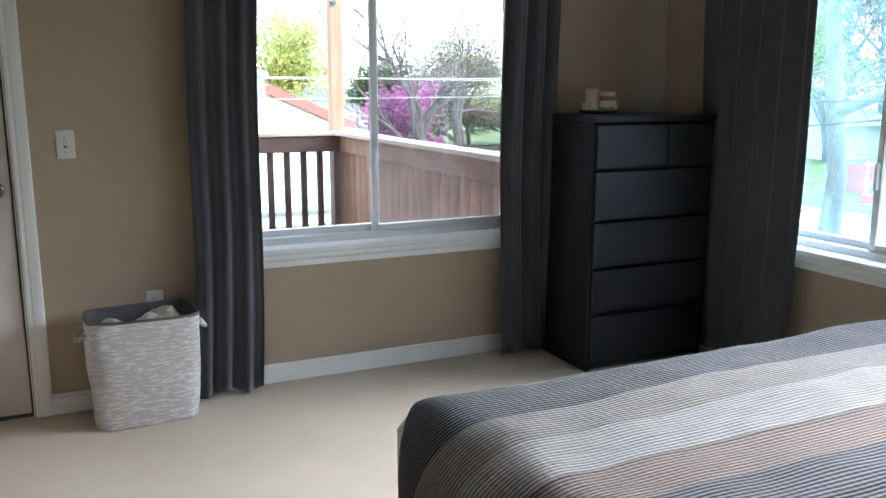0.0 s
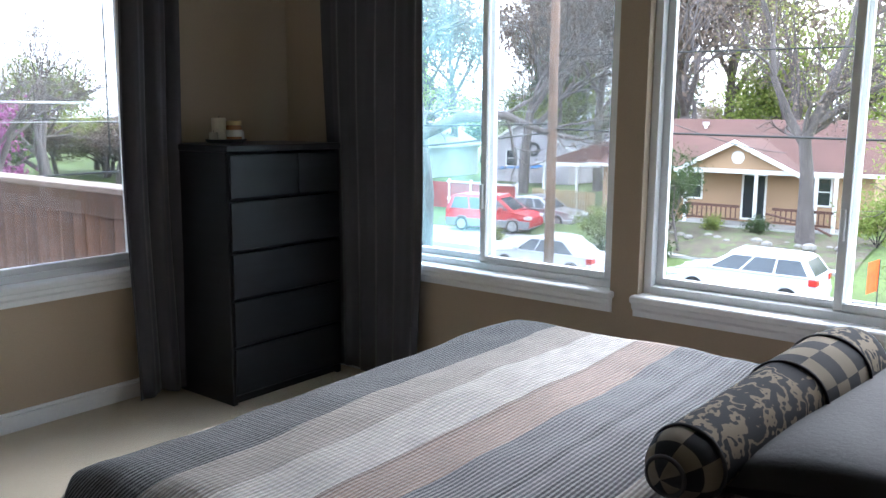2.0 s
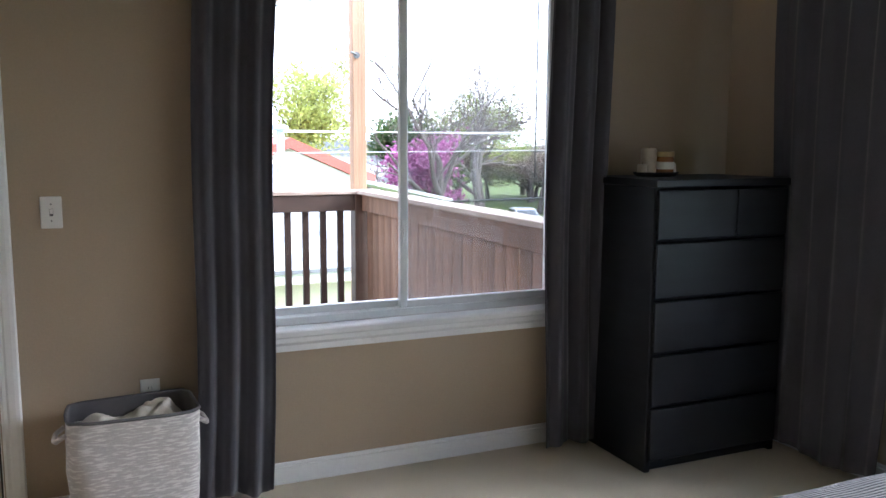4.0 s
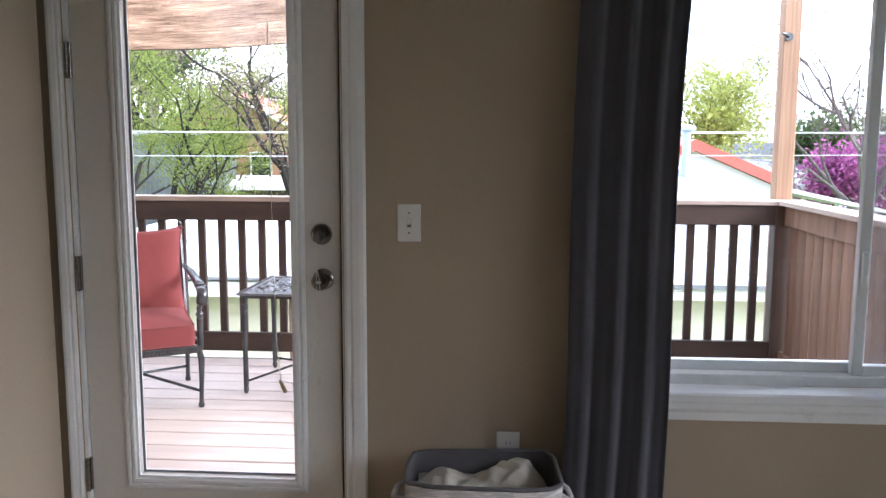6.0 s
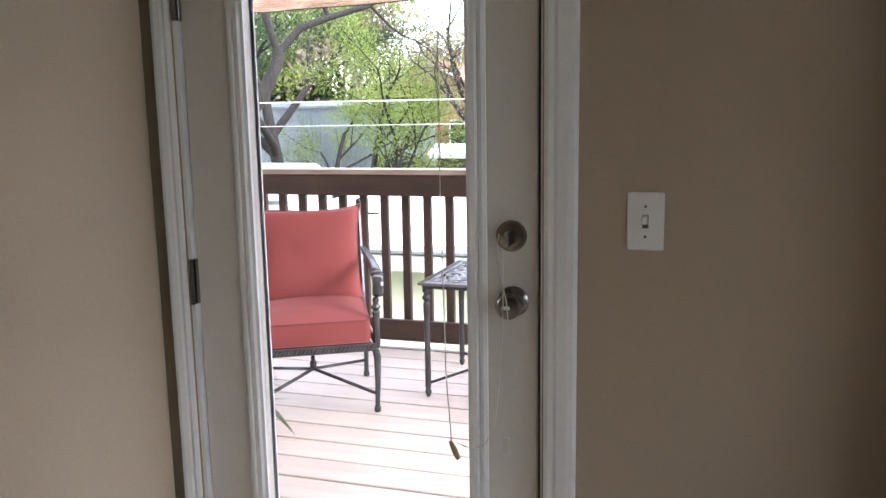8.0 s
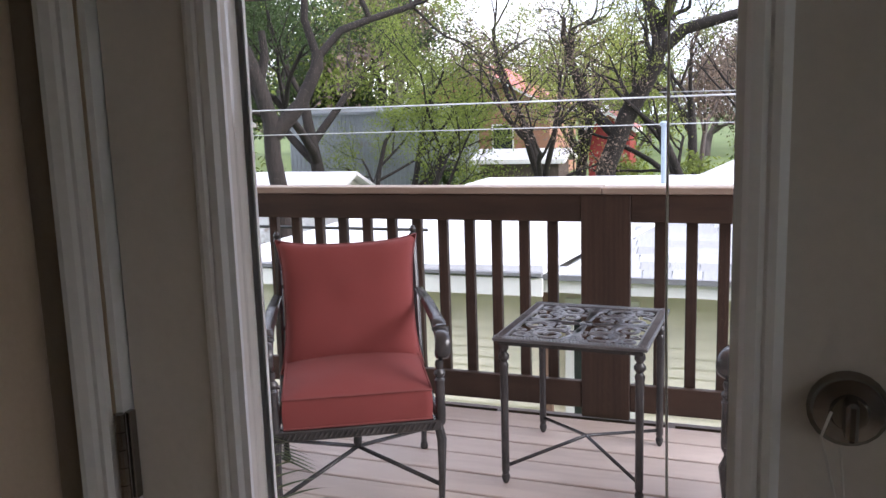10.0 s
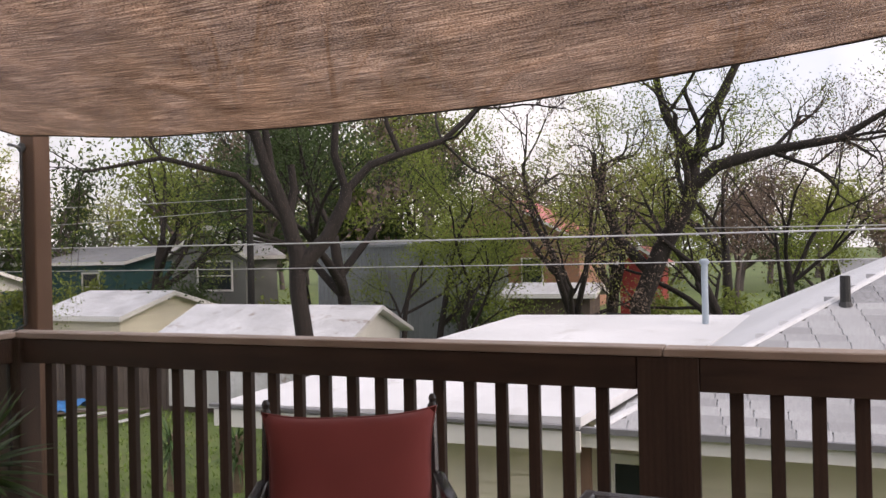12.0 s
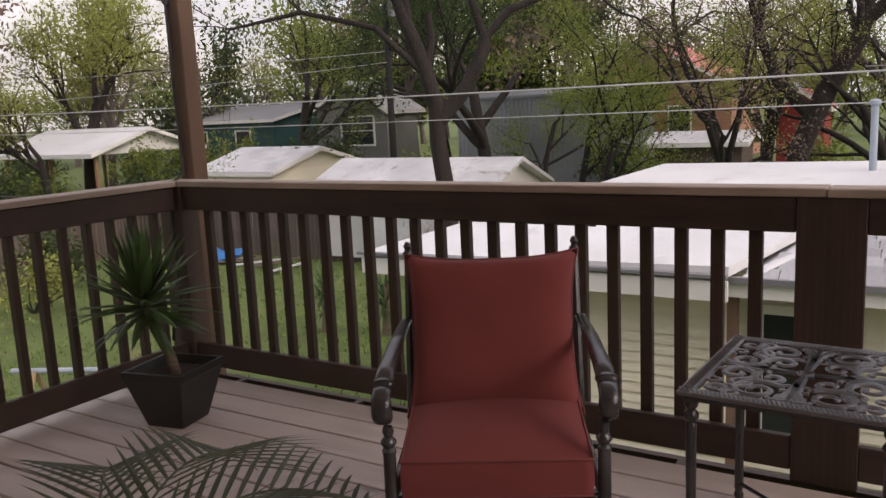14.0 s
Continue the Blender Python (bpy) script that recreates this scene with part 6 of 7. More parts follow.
for a in [("tall bare tree behind the porch house", 50.0, 20.0, 15, 0.40, 52, BUD, 2, 0.10, 0.5, BARKG),
          ("bare tree above the porch roof", 52.0, 14.5, 14, 0.35, 53, LEAFY, 3, 0.14, 0.6, BARKG),
          ("bare tree beside the porch house", 49.0, 6.0, 14, 0.35, 54, BUD, 2, 0.10, 0.5, BARKG),
          ("green tree behind the porch house", 56.0, 17.0, 9, 0.30, 55, LEAF, 7, 0.22, 0.7, BARKG),
          ("bare tree by the lilac house", 47.0, 30.0, 15, 0.4, 56, BUD, 2, 0.10, 0.5, BARKG),
          ("green tree behind the lilac house", 62.0, 36.0, 12, 0.3, 57, LEAFD, 7, 0.26, 0.8, BARKG),
          ("tree leafing out behind the van", 50.0, 42.0, 12, 0.3, 58, LEAF, 7, 0.24, 0.7, BARKG),
          ("young tree in the front garden", 33.0, 13.4, 4.2, 0.07, 59, LEAFD, 6, 0.08, 0.2, BARKG),
          ("bare tree along the street", 31.5, 3.5, 9, 0.2, 60, LEAF, 4, 0.10, 0.4, BARKG),
          ("bare grey tree beyond the deck", 16.3, 36.0, 11.5, 0.27, 61, BUD, 1, 0.08, 0.4, BARKG),
          ("dark green tree beyond the coral roof", 17.1, 46.0, 7.0, 0.3, 62, LEAFD, 12, 0.24, 0.5, BARK),
          ("fresh green tree beyond the shingled roof", 10.6, 44.0, 8.5, 0.22, 63, LEAFY, 10, 0.16, 0.45, BARK),
          ("bare tree down the street", 24.0, 48.0, 12, 0.35, 64, BUD, 2, 0.10, 0.5, BARKG),
          ("spring tree down the street", 30.0, 60.0, 11, 0.35, 65, LEAF, 6, 0.22, 0.7, BARKG)]:
    lbl, x, y, h_, r_, sd, lf, per_, sz_, sp_, bk = a
    bare = lf is BUD
    tree(lbl, x, y, h_, r_, sd, lf, bk, per_ if bare else per_ * 2, sz_ * 0.7, sp_, levels=5 if bare else 4)
tree("redbud tree in full pink blossom", 15.9, 41.0, 5.2, 0.16, 70, PINK, BARK, per=12, size=0.13, spread=0.32, name="redbud_tree", leaf_label="cloud of magenta pink blossom")

# far woods that close the horizon
far_kinds = [tree("distant spring woodland tree", -300, 60 + 20 * k, 11 + k, 0.32, 80 + k, lf, BARKG, per=15, size=0.18, spread=0.60, levels=3, kids=(2, 3, 4, 4), z=-3.2) for k, lf in enumerate((LEAFD, LEAF, BUD, LEAFY))]
rng = random.Random(90)
for k in range(84):
    a = radians(-28 + 200 * k / 84 + rng.uniform(-1, 1))
    dist = rng.uniform(64, 100)
    ob = copy_thing(far_kinds[rng.choice((0, 1, 1, 2, 2, 3))], pose(dist * math.cos(a), 8 + dist * math.sin(a), ground_z(dist * math.cos(a), 8 + dist * math.sin(a)) - 0.1, 0, 0, rng.uniform(0, 360)))
    ob.scale = (1, 1, rng.uniform(0.6, 1.0) * (0.55 if 40 < math.degrees(a) < 80 else 1.0))


rng = random.Random(91)
for k in range(24):
    x, y = rng.uniform(14, 52), rng.uniform(50, 72)
    if 20.5 < x < 31:
        x += 13
    ob = copy_thing(far_kinds[rng.choice((0, 1, 2, 2, 2, 3))], pose(x, y, ground_z(x, y) - 0.1, 0, 0, rng.uniform(0, 360)))
    ob.scale = (0.7, 0.7, rng.uniform(0.35, 0.55))

for x, y, kd, sz in ((-36, 38, 0, 0.75), (-31, 40, 1, 0.8), (-27, 44, 2, 0.85), (-22, 41, 0, 0.85), (-18.5, 43, 1, 0.9), (-16, 42, 2, 0.85), (-5.5, 46, 1, 0.62), (-2, 44, 2, 0.6), (2, 47, 1, 0.55), (-40, 33, 3, 0.7), (-45, 25, 1, 0.75), (-42, 20, 0, 0.7), (-38, 24, 2, 0.8), (-24, 47, 0, 0.9), (-30, 46, 0, 0.9), (19, 74, 2, 0.75), (23, 76, 1, 0.7), (26, 72, 0, 0.62), (30, 78, 2, 0.7), (15, 78, 1, 0.7), (58, 2, 2, 1.0), (60, 9, 2, 1.1), (57, 25, 2, 1.0), (61, 21, 2, 1.1), (55, 8, 2, 0.95), (54, 23, 2, 1.0), (59, 14, 1, 0.8), (56, 33, 2, 1.0), (52, 27, 2, 0.9), (66, 28, 0, 0.9), (64, 40, 2, 1.0), (58, 44, 2, 0.9), (50, 50, 2, 0.9), (63, 5, 2, 1.0), (66, 30, 2, 1.0), (58, 47, 2, 1.0), (55, -4, 2, 0.9)):
    ob = copy_thing(far_kinds[kd], pose(x, y, ground_z(x, y) - 0.1, 0, 0, x * 37.0))
    sz *= 1.6 if x > 45 else 1.25 if x < -15 else 1.0
    ob.scale = (sz * 0.8, sz * 0.8, sz)


def bush(label, x, y, r, h, seed, leaf, n=900, size=0.07):
    rng = random.Random(seed)
    root = thing("bush", label, "bush", (x, y, ground_z(x, y)))
    s, tips = Shape(), []
    for k in range(9):
        a = rng.uniform(0, 6.28)
        d = Vector((math.cos(a) * 0.7, math.sin(a) * 0.7, 1)).normalized()
        grow(s, rng, Vector((0, 0, 0)), d, h * 0.5, 0.02, 2, tips, 0.15, 0.02, (2, 3, 3), 4)
    part("stems", s, BARK, root, tidy=False)
    tips = [Vector((t.x * r / h, t.y * r / h, t.z)) for t in tips]
    part("foliage", leaves_on(tips, rng, max(1, n // len(tips)), size, 0.12), leaf, root, tidy=False)


bush("rounded green shrub beside the driveway", 33.0, 17.0, 1.3, 1.9, 1, LEAF, 1800, 0.08)
bush("dark evergreen shrub by the front path", 31.0, 15.6, 1.3, 1.0, 2, LEAFD, 1500, 0.07)
bush("low grey-green shrub by the front path", 31.5, 13.6, 1.2, 0.9, 3, LEAFD, 1300, 0.07)
bush("tall dark shrub at the porch corner", 35.6, 15.0, 1.2, 2.6, 11, LEAFD, 2400, 0.08)
bush("low shrub before the porch rail", 37.0, 11.3, 0.9, 0.9, 12, LEAFD, 1200, 0.06)
bush("low shrub before the porch rail", 36.8, 13.2, 0.8, 0.8, 13, LEAF, 1000, 0.06)
bush("rough hedge beside the porch house", 36.5, 6.6, 1.4, 2.4, 14, LEAF, 2200, 0.08)
bush("small shrub beside the van", 31.0, 21.2, 0.6, 0.9, 4, LEAF, 700, 0.07)
bush("green shrub along the street", 29.6, 4.2, 1.2, 2.2, 5, LEAF, 1800, 0.08)
bush("dark shrub by the woodshed", -6.9, 33.0, 1.3, 1.6, 6, LEAFD, 1600, 0.09)
for k, (x, y) in enumerate(((-25, 13), (-27, 17), (-28, 20.5), (-25.5, 23.5), (-31, 23), (-33, 18), (-10.5, 33.5), (-4, 36), (0.5, 37), (4, 38), (-1.5, 33))):
    bush("dense green garden shrub beyond the fence", x, y, 2.2, 2.6, 30 + k, (LEAFD, LEAF, LEAFD)[k % 3], 1500, 0.11)
for k, (x, y) in enumerate(((-34, 24), (-36.5, 22.5), (-30, 27), (-41, 29), (-29, 19.5), (-30.5, 34), (-27.5, 33.5), (-38, 33.5), (-34, 34.0), (-24.0, 33.0))):
    bush("tall shadowy shrub along the far yards", x, y, 2.4, 3.2, 60 + k, (LEAFD, LEAFD, LEAF)[k % 3], 2200, 0.10)
bush("ivy at the fence", -19.5, 16.0, 1.4, 1.6, 7, LEAFD, 1600, 0.08)
bush("white-flowering shrub at the fence", -17.5, 14.2, 1.2, 1.5, 8, LEAFY, 1300, 0.06)
bush("leafy shrub behind the sheds", -17.0, 29.5, 1.5, 2.5, 9, LEAF, 1800, 0.09)
for x, y, sd in ((-10.2, 15.6, 1), (-9.0, 15.9, 2)):
    root = thing("garden_yucca", "spiky grey-green yucca on the lawn", "yucca", (x, y, ground_z(x, y)))
    rng = random.Random(sd)
    s = Shape()
    for k in range(110):
        blade(s, (0, 0, 0.45 + 0.5 * rng.random()), rng.uniform(0, 6.28), radians(rng.uniform(-50, 80)), rng.uniform(0.45, 0.65), 0.02, rng.uniform(0.1, 0.6), 4)
    part("stem", Shape().tube([(0, 0, 0), (0.05, 0, 1.0)], [0.10, 0.07], 8), CANE, root)
    part("leaves", s, YUCCA, root, tidy=False)


# ---- houses ----
def house(name, label, x0, x1, y0, y1, zg, ze, zr, ridge, wall, roof, over=0.35, openings=(), thick=0.10, gable=True, laps=0.0, trim=True):
    """Walls under a pitched roof; ridge: the axis along which the ridge runs. openings: (side, a0, a1, z0, z1, kind)."""
    root = thing(name, label, "house")
    w = Shape()
    if ridge == "x":
        ym = (y0 + y1) / 2
        prof = [(y0, zg), (y1, zg), (y1, ze), (ym, zr), (y0, ze)]
        w.prism(prof, x0, x1, "x")
    else:
        xm = (x0 + x1) / 2
        w.prism([(x0, zg), (x1, zg), (x1, ze), (xm, zr), (x0, ze)], y0, y1, "y")
    part("wall", w, wall, root)
    rf = Shape()
    if ridge == "x":
        sl = (zr - ze) / (ym - y0)
        for sg, ye in ((-1, y0), (1, y1)):
            a = (ye + sg * over, ze - sl * over)
            rf.prism([a, (ym, zr), (ym, zr + thick), (a[0], a[1] + thick)], x0 - over, x1 + over, "x")
    else:
        sl = (zr - ze) / (xm - x0)
        for sg, xe in ((-1, x0), (1, x1)):
            a = (xe + sg * over, ze - sl * over)
            rf.prism([a, (xm, zr), (xm, zr + thick), (a[0], a[1] + thick)], y0 - over, y1 + over, "y")
    part("roof", rf.moved(pose(0, 0, 0.01)), roof, root)
    if trim:
        tr = Shape()
        if ridge == "x":
            for xe in (x0 - over - 0.03, x1 + over + 0.005):
                for ye, sg in ((y0, -1), (y1, 1)):
                    tr.prism([(ye + sg * over, ze - sl * over - 0.06), (ym, zr - 0.06), (ym, zr + thick), (ye + sg * over, ze - sl * over + thick)], xe, xe + 0.025, "x")
            for ye in (y0 - over - 0.03, y1 + over + 0.005):
                tr.box(x0 - over, ye, ze - sl * over - 0.07, x1 + over, ye + 0.025, ze - sl * over + thick)
        else:
            for ye in (y0 - over - 0.03, y1 + over + 0.005):
                for xe, sg in ((x0, -1), (x1, 1)):
                    tr.prism([(xe + sg * over, ze - sl * over - 0.06), (xm, zr - 0.06), (xm, zr + thick), (xe + sg * over, ze - sl * over + thick)], ye, ye + 0.025, "y")
            for xe in (x0 - over - 0.03, x1 + over + 0.005):
                tr.box(xe, y0 - over, ze - sl * over - 0.07, xe + 0.025, y1 + over, ze - sl * over + thick)
        part("fascia", tr, WHITEP, root, "white painted fascia boards")
    for sd, a0, a1, z0, z1, kind in openings:
        fr, gl = Shape(), Shape()
        t_ = 0.09
        def put(shape, a, b, c, d, o0, o1):
            if sd == "y0":
                shape.box(a, y0 - o1, c, b, y0 - o0, d)
            elif sd == "x0":
                shape.box(x0 - o1, a, c, x0 - o0, b, d)
        put(fr, a0 - t_, a0, z0 - t_, z1 + t_, 0.0, 0.05)
        put(fr, a1, a1 + t_, z0 - t_, z1 + t_, 0.0, 0.05)
        put(fr, a0, a1, z1, z1 + t_, 0.0, 0.05)
        put(fr, a0, a1, z0 - t_, z0, 0.0, 0.06)
        put(gl, a0, a1, z0, z1, 0.004, 0.015)
        o = part(kind, fr, WHITEP, root)
        part("pane" if kind == "window" else "door_leaf", gl, DARKW, o)
        if kind == "window":
            mu = Shape()
            put(mu, a0, a1, (z0 + z1) / 2 - 0.025, (z0 + z1) / 2 + 0.025, 0.015, 0.035)
            part("glazing_bar", mu, WHITEP, o)
    return root


# next-door house below the deck: white low roof, shingled hip roof, lap siding
nh = thing("neighbour_house", "single-storey house with cream lap siding and pale roofs", "house")
part("wall", Shape().box(-5.9, 12.5, -2.8, -2.05, 18.0, -0.52).box(-2.05, 12.75, -2.8, 5.2, 20, -0.45), SIDINGW, nh)
for x0, x1, yy, zt in ((-5.9, -2.06, 12.5, -0.55), (-2.04, 5.2, 12.75, -0.48)):
    prof = Shape().prism([(0.0, 0.0), (-0.036, 0.0), (-0.006, 0.122), (0.0, 0.122)], x0, x1, "x").mesh("siding_board", SIDING)
    for k in range(18):
        b_ = part("siding_board", prof, None, nh)
        b_.location = (0, yy - 0.001, zt - 0.122 - 0.118 * k)
rf = Shape()
vs = [(-6.35, 11.95, -0.44), (-1.95, 11.95, -0.36), (-0.4, 18.6, 0.14), (-4.6, 18.6, 0.10)]
vs = vs + [(x, y, z + 0.10) for x, y, z in vs]
rf.add(vs, [(3, 2, 1, 0), (4, 5, 6, 7), (0, 1, 5, 4), (1, 2, 6, 5), (2, 3, 7, 6), (3, 0, 4, 7)])
part("roof", rf, WHITEROOF, nh, "low white membrane roof")
part("fascia", Shape().box(-6.36, 11.90, -0.60, -1.95, 11.945, -0.40).box(-2.2, 12.05, -0.58, 5.6, 12.09, -0.42), WHITEP, nh, "white fascia board")
part("gutter", Shape().box(-6.4, 11.86, -0.37, -1.95, 11.945, -0.335).box(-2.2, 11.99, -0.43, 5.6, 12.05, -0.37), CARGR, nh, "grey metal drip edge")
hip = Shape()
A, Bq, C, D_, E_ = (-1.83, 12.1, -0.40), (5.8, 12.1, -0.40), (2.6, 16.6, 1.75), (2.5, 16.6, 1.75), (-1.83, 21.1, -0.40)
hip.add([A, Bq, C, D_, E_, (5.8, 21.1, -0.40)], [(0, 1, 2, 3), (0, 3, 4), (3, 2, 5, 4), (1, 5, 2), (0, 4, 5, 1)])
part("roof", hip, WHITEROOF, nh, "pale grey hip roof")
part("ridge_cap", Shape().tube([A, D_], 0.07, 6, flat=0.4).tube([D_, C], 0.07, 6, flat=0.4).tube([C, Bq], 0.07, 6, flat=0.4), WHITEROOF, nh, "pale ridge flashing")
wnd = part("window", Shape().box(-1.86, 12.66, -2.35, -1.76, 12.745, -0.78).box(-1.10, 12.66, -2.35, -1.0, 12.745, -0.78).box(-1.76, 12.66, -0.88, -1.10, 12.745, -0.78), WHITEP, nh)
part("pane", Shape().box(-1.76, 12.70, -2.35, -1.10, 12.72, -0.88), DARKW, wnd)
part("corner_post", Shape().box(-2.02, 12.2, -2.8, -1.92, 12.3, -0.46), POLEW, nh, "brown timber porch post")
# shingle tabs, nearest first
tabm = Shape().box(0, 0, 0, 0.298, 0.155, 0.012).mesh("shingle", SHINGLE)
sv = Vector((0, 4.5, 2.15)).normalized()
ang = math.degrees(math.atan2(2.15, 4.5))
rest, cnt = Shape(), 0
for row in range(26):
    dist = row * 0.142
    y_, z_ = 12.1 + sv.y * dist, -0.40 + sv.z * dist + 0.004
    xl = -1.83 + (y_ - 12.1) * 4.33 / 4.5
    k = 0
    while xl + 0.31 * k + 0.15 * (row % 2) < 5.8 - (y_ - 12.1) * 3.2 / 4.5 - 0.32:
        x_ = xl + 0.31 * k + 0.15 * (row % 2)
        if cnt < 290 and row < 18 and x_ < 3.4:
            t_ = part("shingle", tabm, None, nh)
            t_.matrix_basis = pose(x_, y_, z_, ang + 2.0)
            cnt += 1
        else:
            rest.add(Shape().box(0, 0, 0, 0.298, 0.155, 0.012).moved(pose(x_, y_, z_, ang + 2.0)).v, [(0, 1, 3, 2), (4, 6, 7, 5), (0, 4, 5, 1), (2, 3, 7, 6), (1, 5, 7, 3)])
        k += 1
tagged(part("shingle_courses", rest, SHINGLEF, nh, tidy=False), kind="stuff")
vp = thing("roof_vent_pipe", "pale blue-grey vent pipe with a cap on the roof", "vent pipe", (-1.2, 17.7, 0.10))
part("pipe", Shape().lathe([(0.052, -0.06), (0.052, 1.02)], n=14), PIPEM, vp, smooth="edges")
part("cap", Shape().lathe([(0.07, 1.02), (0.08, 1.04), (0.08, 1.08), (0.04, 1.11)], n=14), PIPEM, vp, smooth="edges")
v2 = thing("roof_vent", "short dark plumbing vent on the shingles", "vent pipe", (0.61, 14.4, 0.68))
part("pipe", Shape().lathe([(0.10, 0.0), (0.06, 0.06), (0.055, 0.36)], n=12), SLOT, v2)
v3 = thing("roof_vent_pipe", "pale capped vent pipe on the shingled roof", "vent pipe", (3.72, 14.8, 0.86))
part("pipe", Shape().lathe([(0.065, 0.0), (0.065, 0.74)], n=14), PIPEM, v3, smooth="edges")
part("cap", Shape().lathe([(0.10, 0.74), (0.14, 0.77), (0.14, 0.82), (0.06, 0.85)], n=14), PIPEM, v3, smooth="edges")

# back-yard sheds and houses
shed = house("shed", "cream sided shed with a pale tin roof", -24.2, -20.6, 25.3, 30.2, -2.6, -0.58, 0.08, "x", SIDING, TINROOF, 0.25)
lap_y, lap_x = Shape().prism([(0.0, 0.0), (-0.03, 0.0), (-0.006, 0.19), (0.0, 0.19)], -24.2, -20.6, "x").mesh("siding_board", SIDING), Shape().prism([(0.0, 0.0), (0.03, 0.0), (0.006, 0.19), (0.0, 0.19)], 25.3, 30.2, "y").mesh("siding_board", SIDING)
for k in range(12):
    part("siding_board", lap_y, None, shed).location = (0, 25.299, -0.79 - 0.185 * k)
    part("siding_board", lap_x, None, shed).location = (-20.599, 0, -0.79 - 0.185 * k)
house("shed", "old shed with a patched rusty tin roof", -15.4, -10.0, 21.6, 24.8, -2.6, -0.72, -0.08, "x", SIDINGW, TINROOF, 0.3, trim=False)
house("cottage", "grey cottage with white window trim", -27.5, -23.2, 36.0, 38.6, -2.4, 1.45, 2.75, "y", GREYH, TINROOF, 0.3, (("y0", -25.9, -24.0, -0.2, 1.1, "window"),))
house("cottage", "dark teal cottage behind the sheds", -39, -30.5, 36, 43, -2.4, 1.2, 1.9, "x", TEALH, SHINGLEF, 0.4, (("y0", -36.5, -35.5, -0.7, 0.6, "window"), ("y0", -33.2, -32.2, -0.7, 0.6, "window")))
barn = house("steel_barn", "corrugated grey steel barn behind the trees", -18.4, -11.6, 34.5, 40, -2.4, 1.62, 1.85, "x", METALH, METALH, 0.1, trim=False)
rib = Shape().box(-0.02, 0, 0, 0.02, 0.03, 4.0).mesh("steel_rib", METALH)
for k in range(34):
    b_ = part("steel_rib", rib, None, barn)
    b_.location = (-18.3 + 0.2 * k, 34.468, -2.4)
house("house", "terracotta house with a rust roof far behind", -21.0, -11.0, 52, 60, -2.4, 1.9, 4.6, "y", ORANGEH, CORALROOF, 0.5, (("y0", -18.5, -17.3, -0.6, 0.8, "window"), ("y0", -14.5, -13.3, -0.6, 0.8, "window")))
house("red_shed", "small bright red garden shed", -6.5, -4.7, 40, 42, -2.4, 0.75, 1.35, "y", REDP, CORALROOF, 0.25)
house("house", "long low house with a grey shingled roof", 3.0, 16, 42, 50, -2.4, -0.6, 0.55, "x", GREYH, SHINGLEF, 0.5)
house("wood_shed", "low weathered lean-to with a tin roof", -10.3, -7.0, 36, 38, -2.4, -0.4, -0.1, "x", FENCEW, TINROOF, 0.3)
gz = house("open_shed", "open garden pavilion with a white metal roof", -38.5, -31.5, 26.0, 31.5, 0.05, 0.15, 1.05, "x", WHITEP, WHITEROOF, 0.4)
for x, y in ((-38.4, 26.1), (-35, 26.1), (-31.7, 26.1), (-31.7, 31.3), (-38.4, 31.3)):
    part("support_post", Shape().box(x, y, -2.7, x + 0.14, y + 0.14, 0.05), POSTW, gz)
cb = house("house", "white bungalow with a coral metal roof", 4.3, 9.5, 28.0, 36.0, -2.8, 0.10, 1.22, "y", WHITEP, CORALROOF, 0.35, thick=0.34, trim=False)
part("wing_roof", Shape().prism([(8.0, 0.62), (10.6, -0.05), (10.6, 0.28), (8.3, 0.86)], 36.2, 42.0, "y"), CORALROOF, cb, "lower coral roof over the wing")
part("wing_wall", Shape().box(8.2, 36.4, -3.0, 10.4, 41.8, 0.0), WHITEP, cb)
part("porch_roof", Shape().prism([(9.5, 0.00), (12.3, -0.60), (12.3, -0.50), (9.5, 0.12)], 26.6, 33.0, "y"), WHITEROOF, cb, "low white porch roof")
for y in (26.8, 29.6, 32.6):
    part("porch_post", Shape().box(12.0, y, -3.6, 12.12, y + 0.12, -0.55), WHITEP, cb)
house("house", "bungalow with a dark slate roof", 14, 22, 58, 68, -3.6, -0.1, 1.45, "x", WHITEP, SLATE, 0.4)
# street side houses
ph = house("porch_house", "apricot house with a rust red roof and white porch", 40.6, 49.5, 7.6, 20.8, -4.0, -0.75, 1.25, "y", TANH, REDROOF, 0.7, (("x0", 12.3, 13.3, -3.35, -1.3, "door"), ("x0", 9.4, 10.6, -2.5, -1.3, "window"), ("x0", 15.4, 16.6, -2.5, -1.3, "window")))
part("porch_gable", Shape().prism([(10.7, -0.92), (15.5, -0.92), (13.2, 0.28)], 38.9, 40.6, "x"), TANH, ph, "apricot porch gable")
pr = Shape()
for a, b in (((10.2, -1.12), (13.2, 0.32)), ((13.2, 0.32), (16.0, -1.12))):
    pr.prism([a, b, (b[0], b[1] + 0.12), (a[0], a[1] + 0.12)], 38.6, 42.5, "x")
part("porch_roof", pr, REDROOF, ph)
pf = Shape()
for a, b in (((10.2, -1.22), (13.2, 0.22)), ((13.2, 0.22), (16.0, -1.22))):
    pf.prism([a, b, (b[0], b[1] + 0.22), (a[0], a[1] + 0.22)], 38.53, 38.59, "x")
part("porch_fascia", pf, WHITEP, ph, "white porch fascia")
part("porch_beam", Shape().box(38.8, 8.6, -1.12, 38.98, 16.0, -0.93), WHITEP, ph)
part("gable_vent", Shape().lathe([(0.30, 38.86), (0.30, 38.89)], (0, 13.1, -0.38), 18, "x"), WHITEP, ph, "round white gable vent")
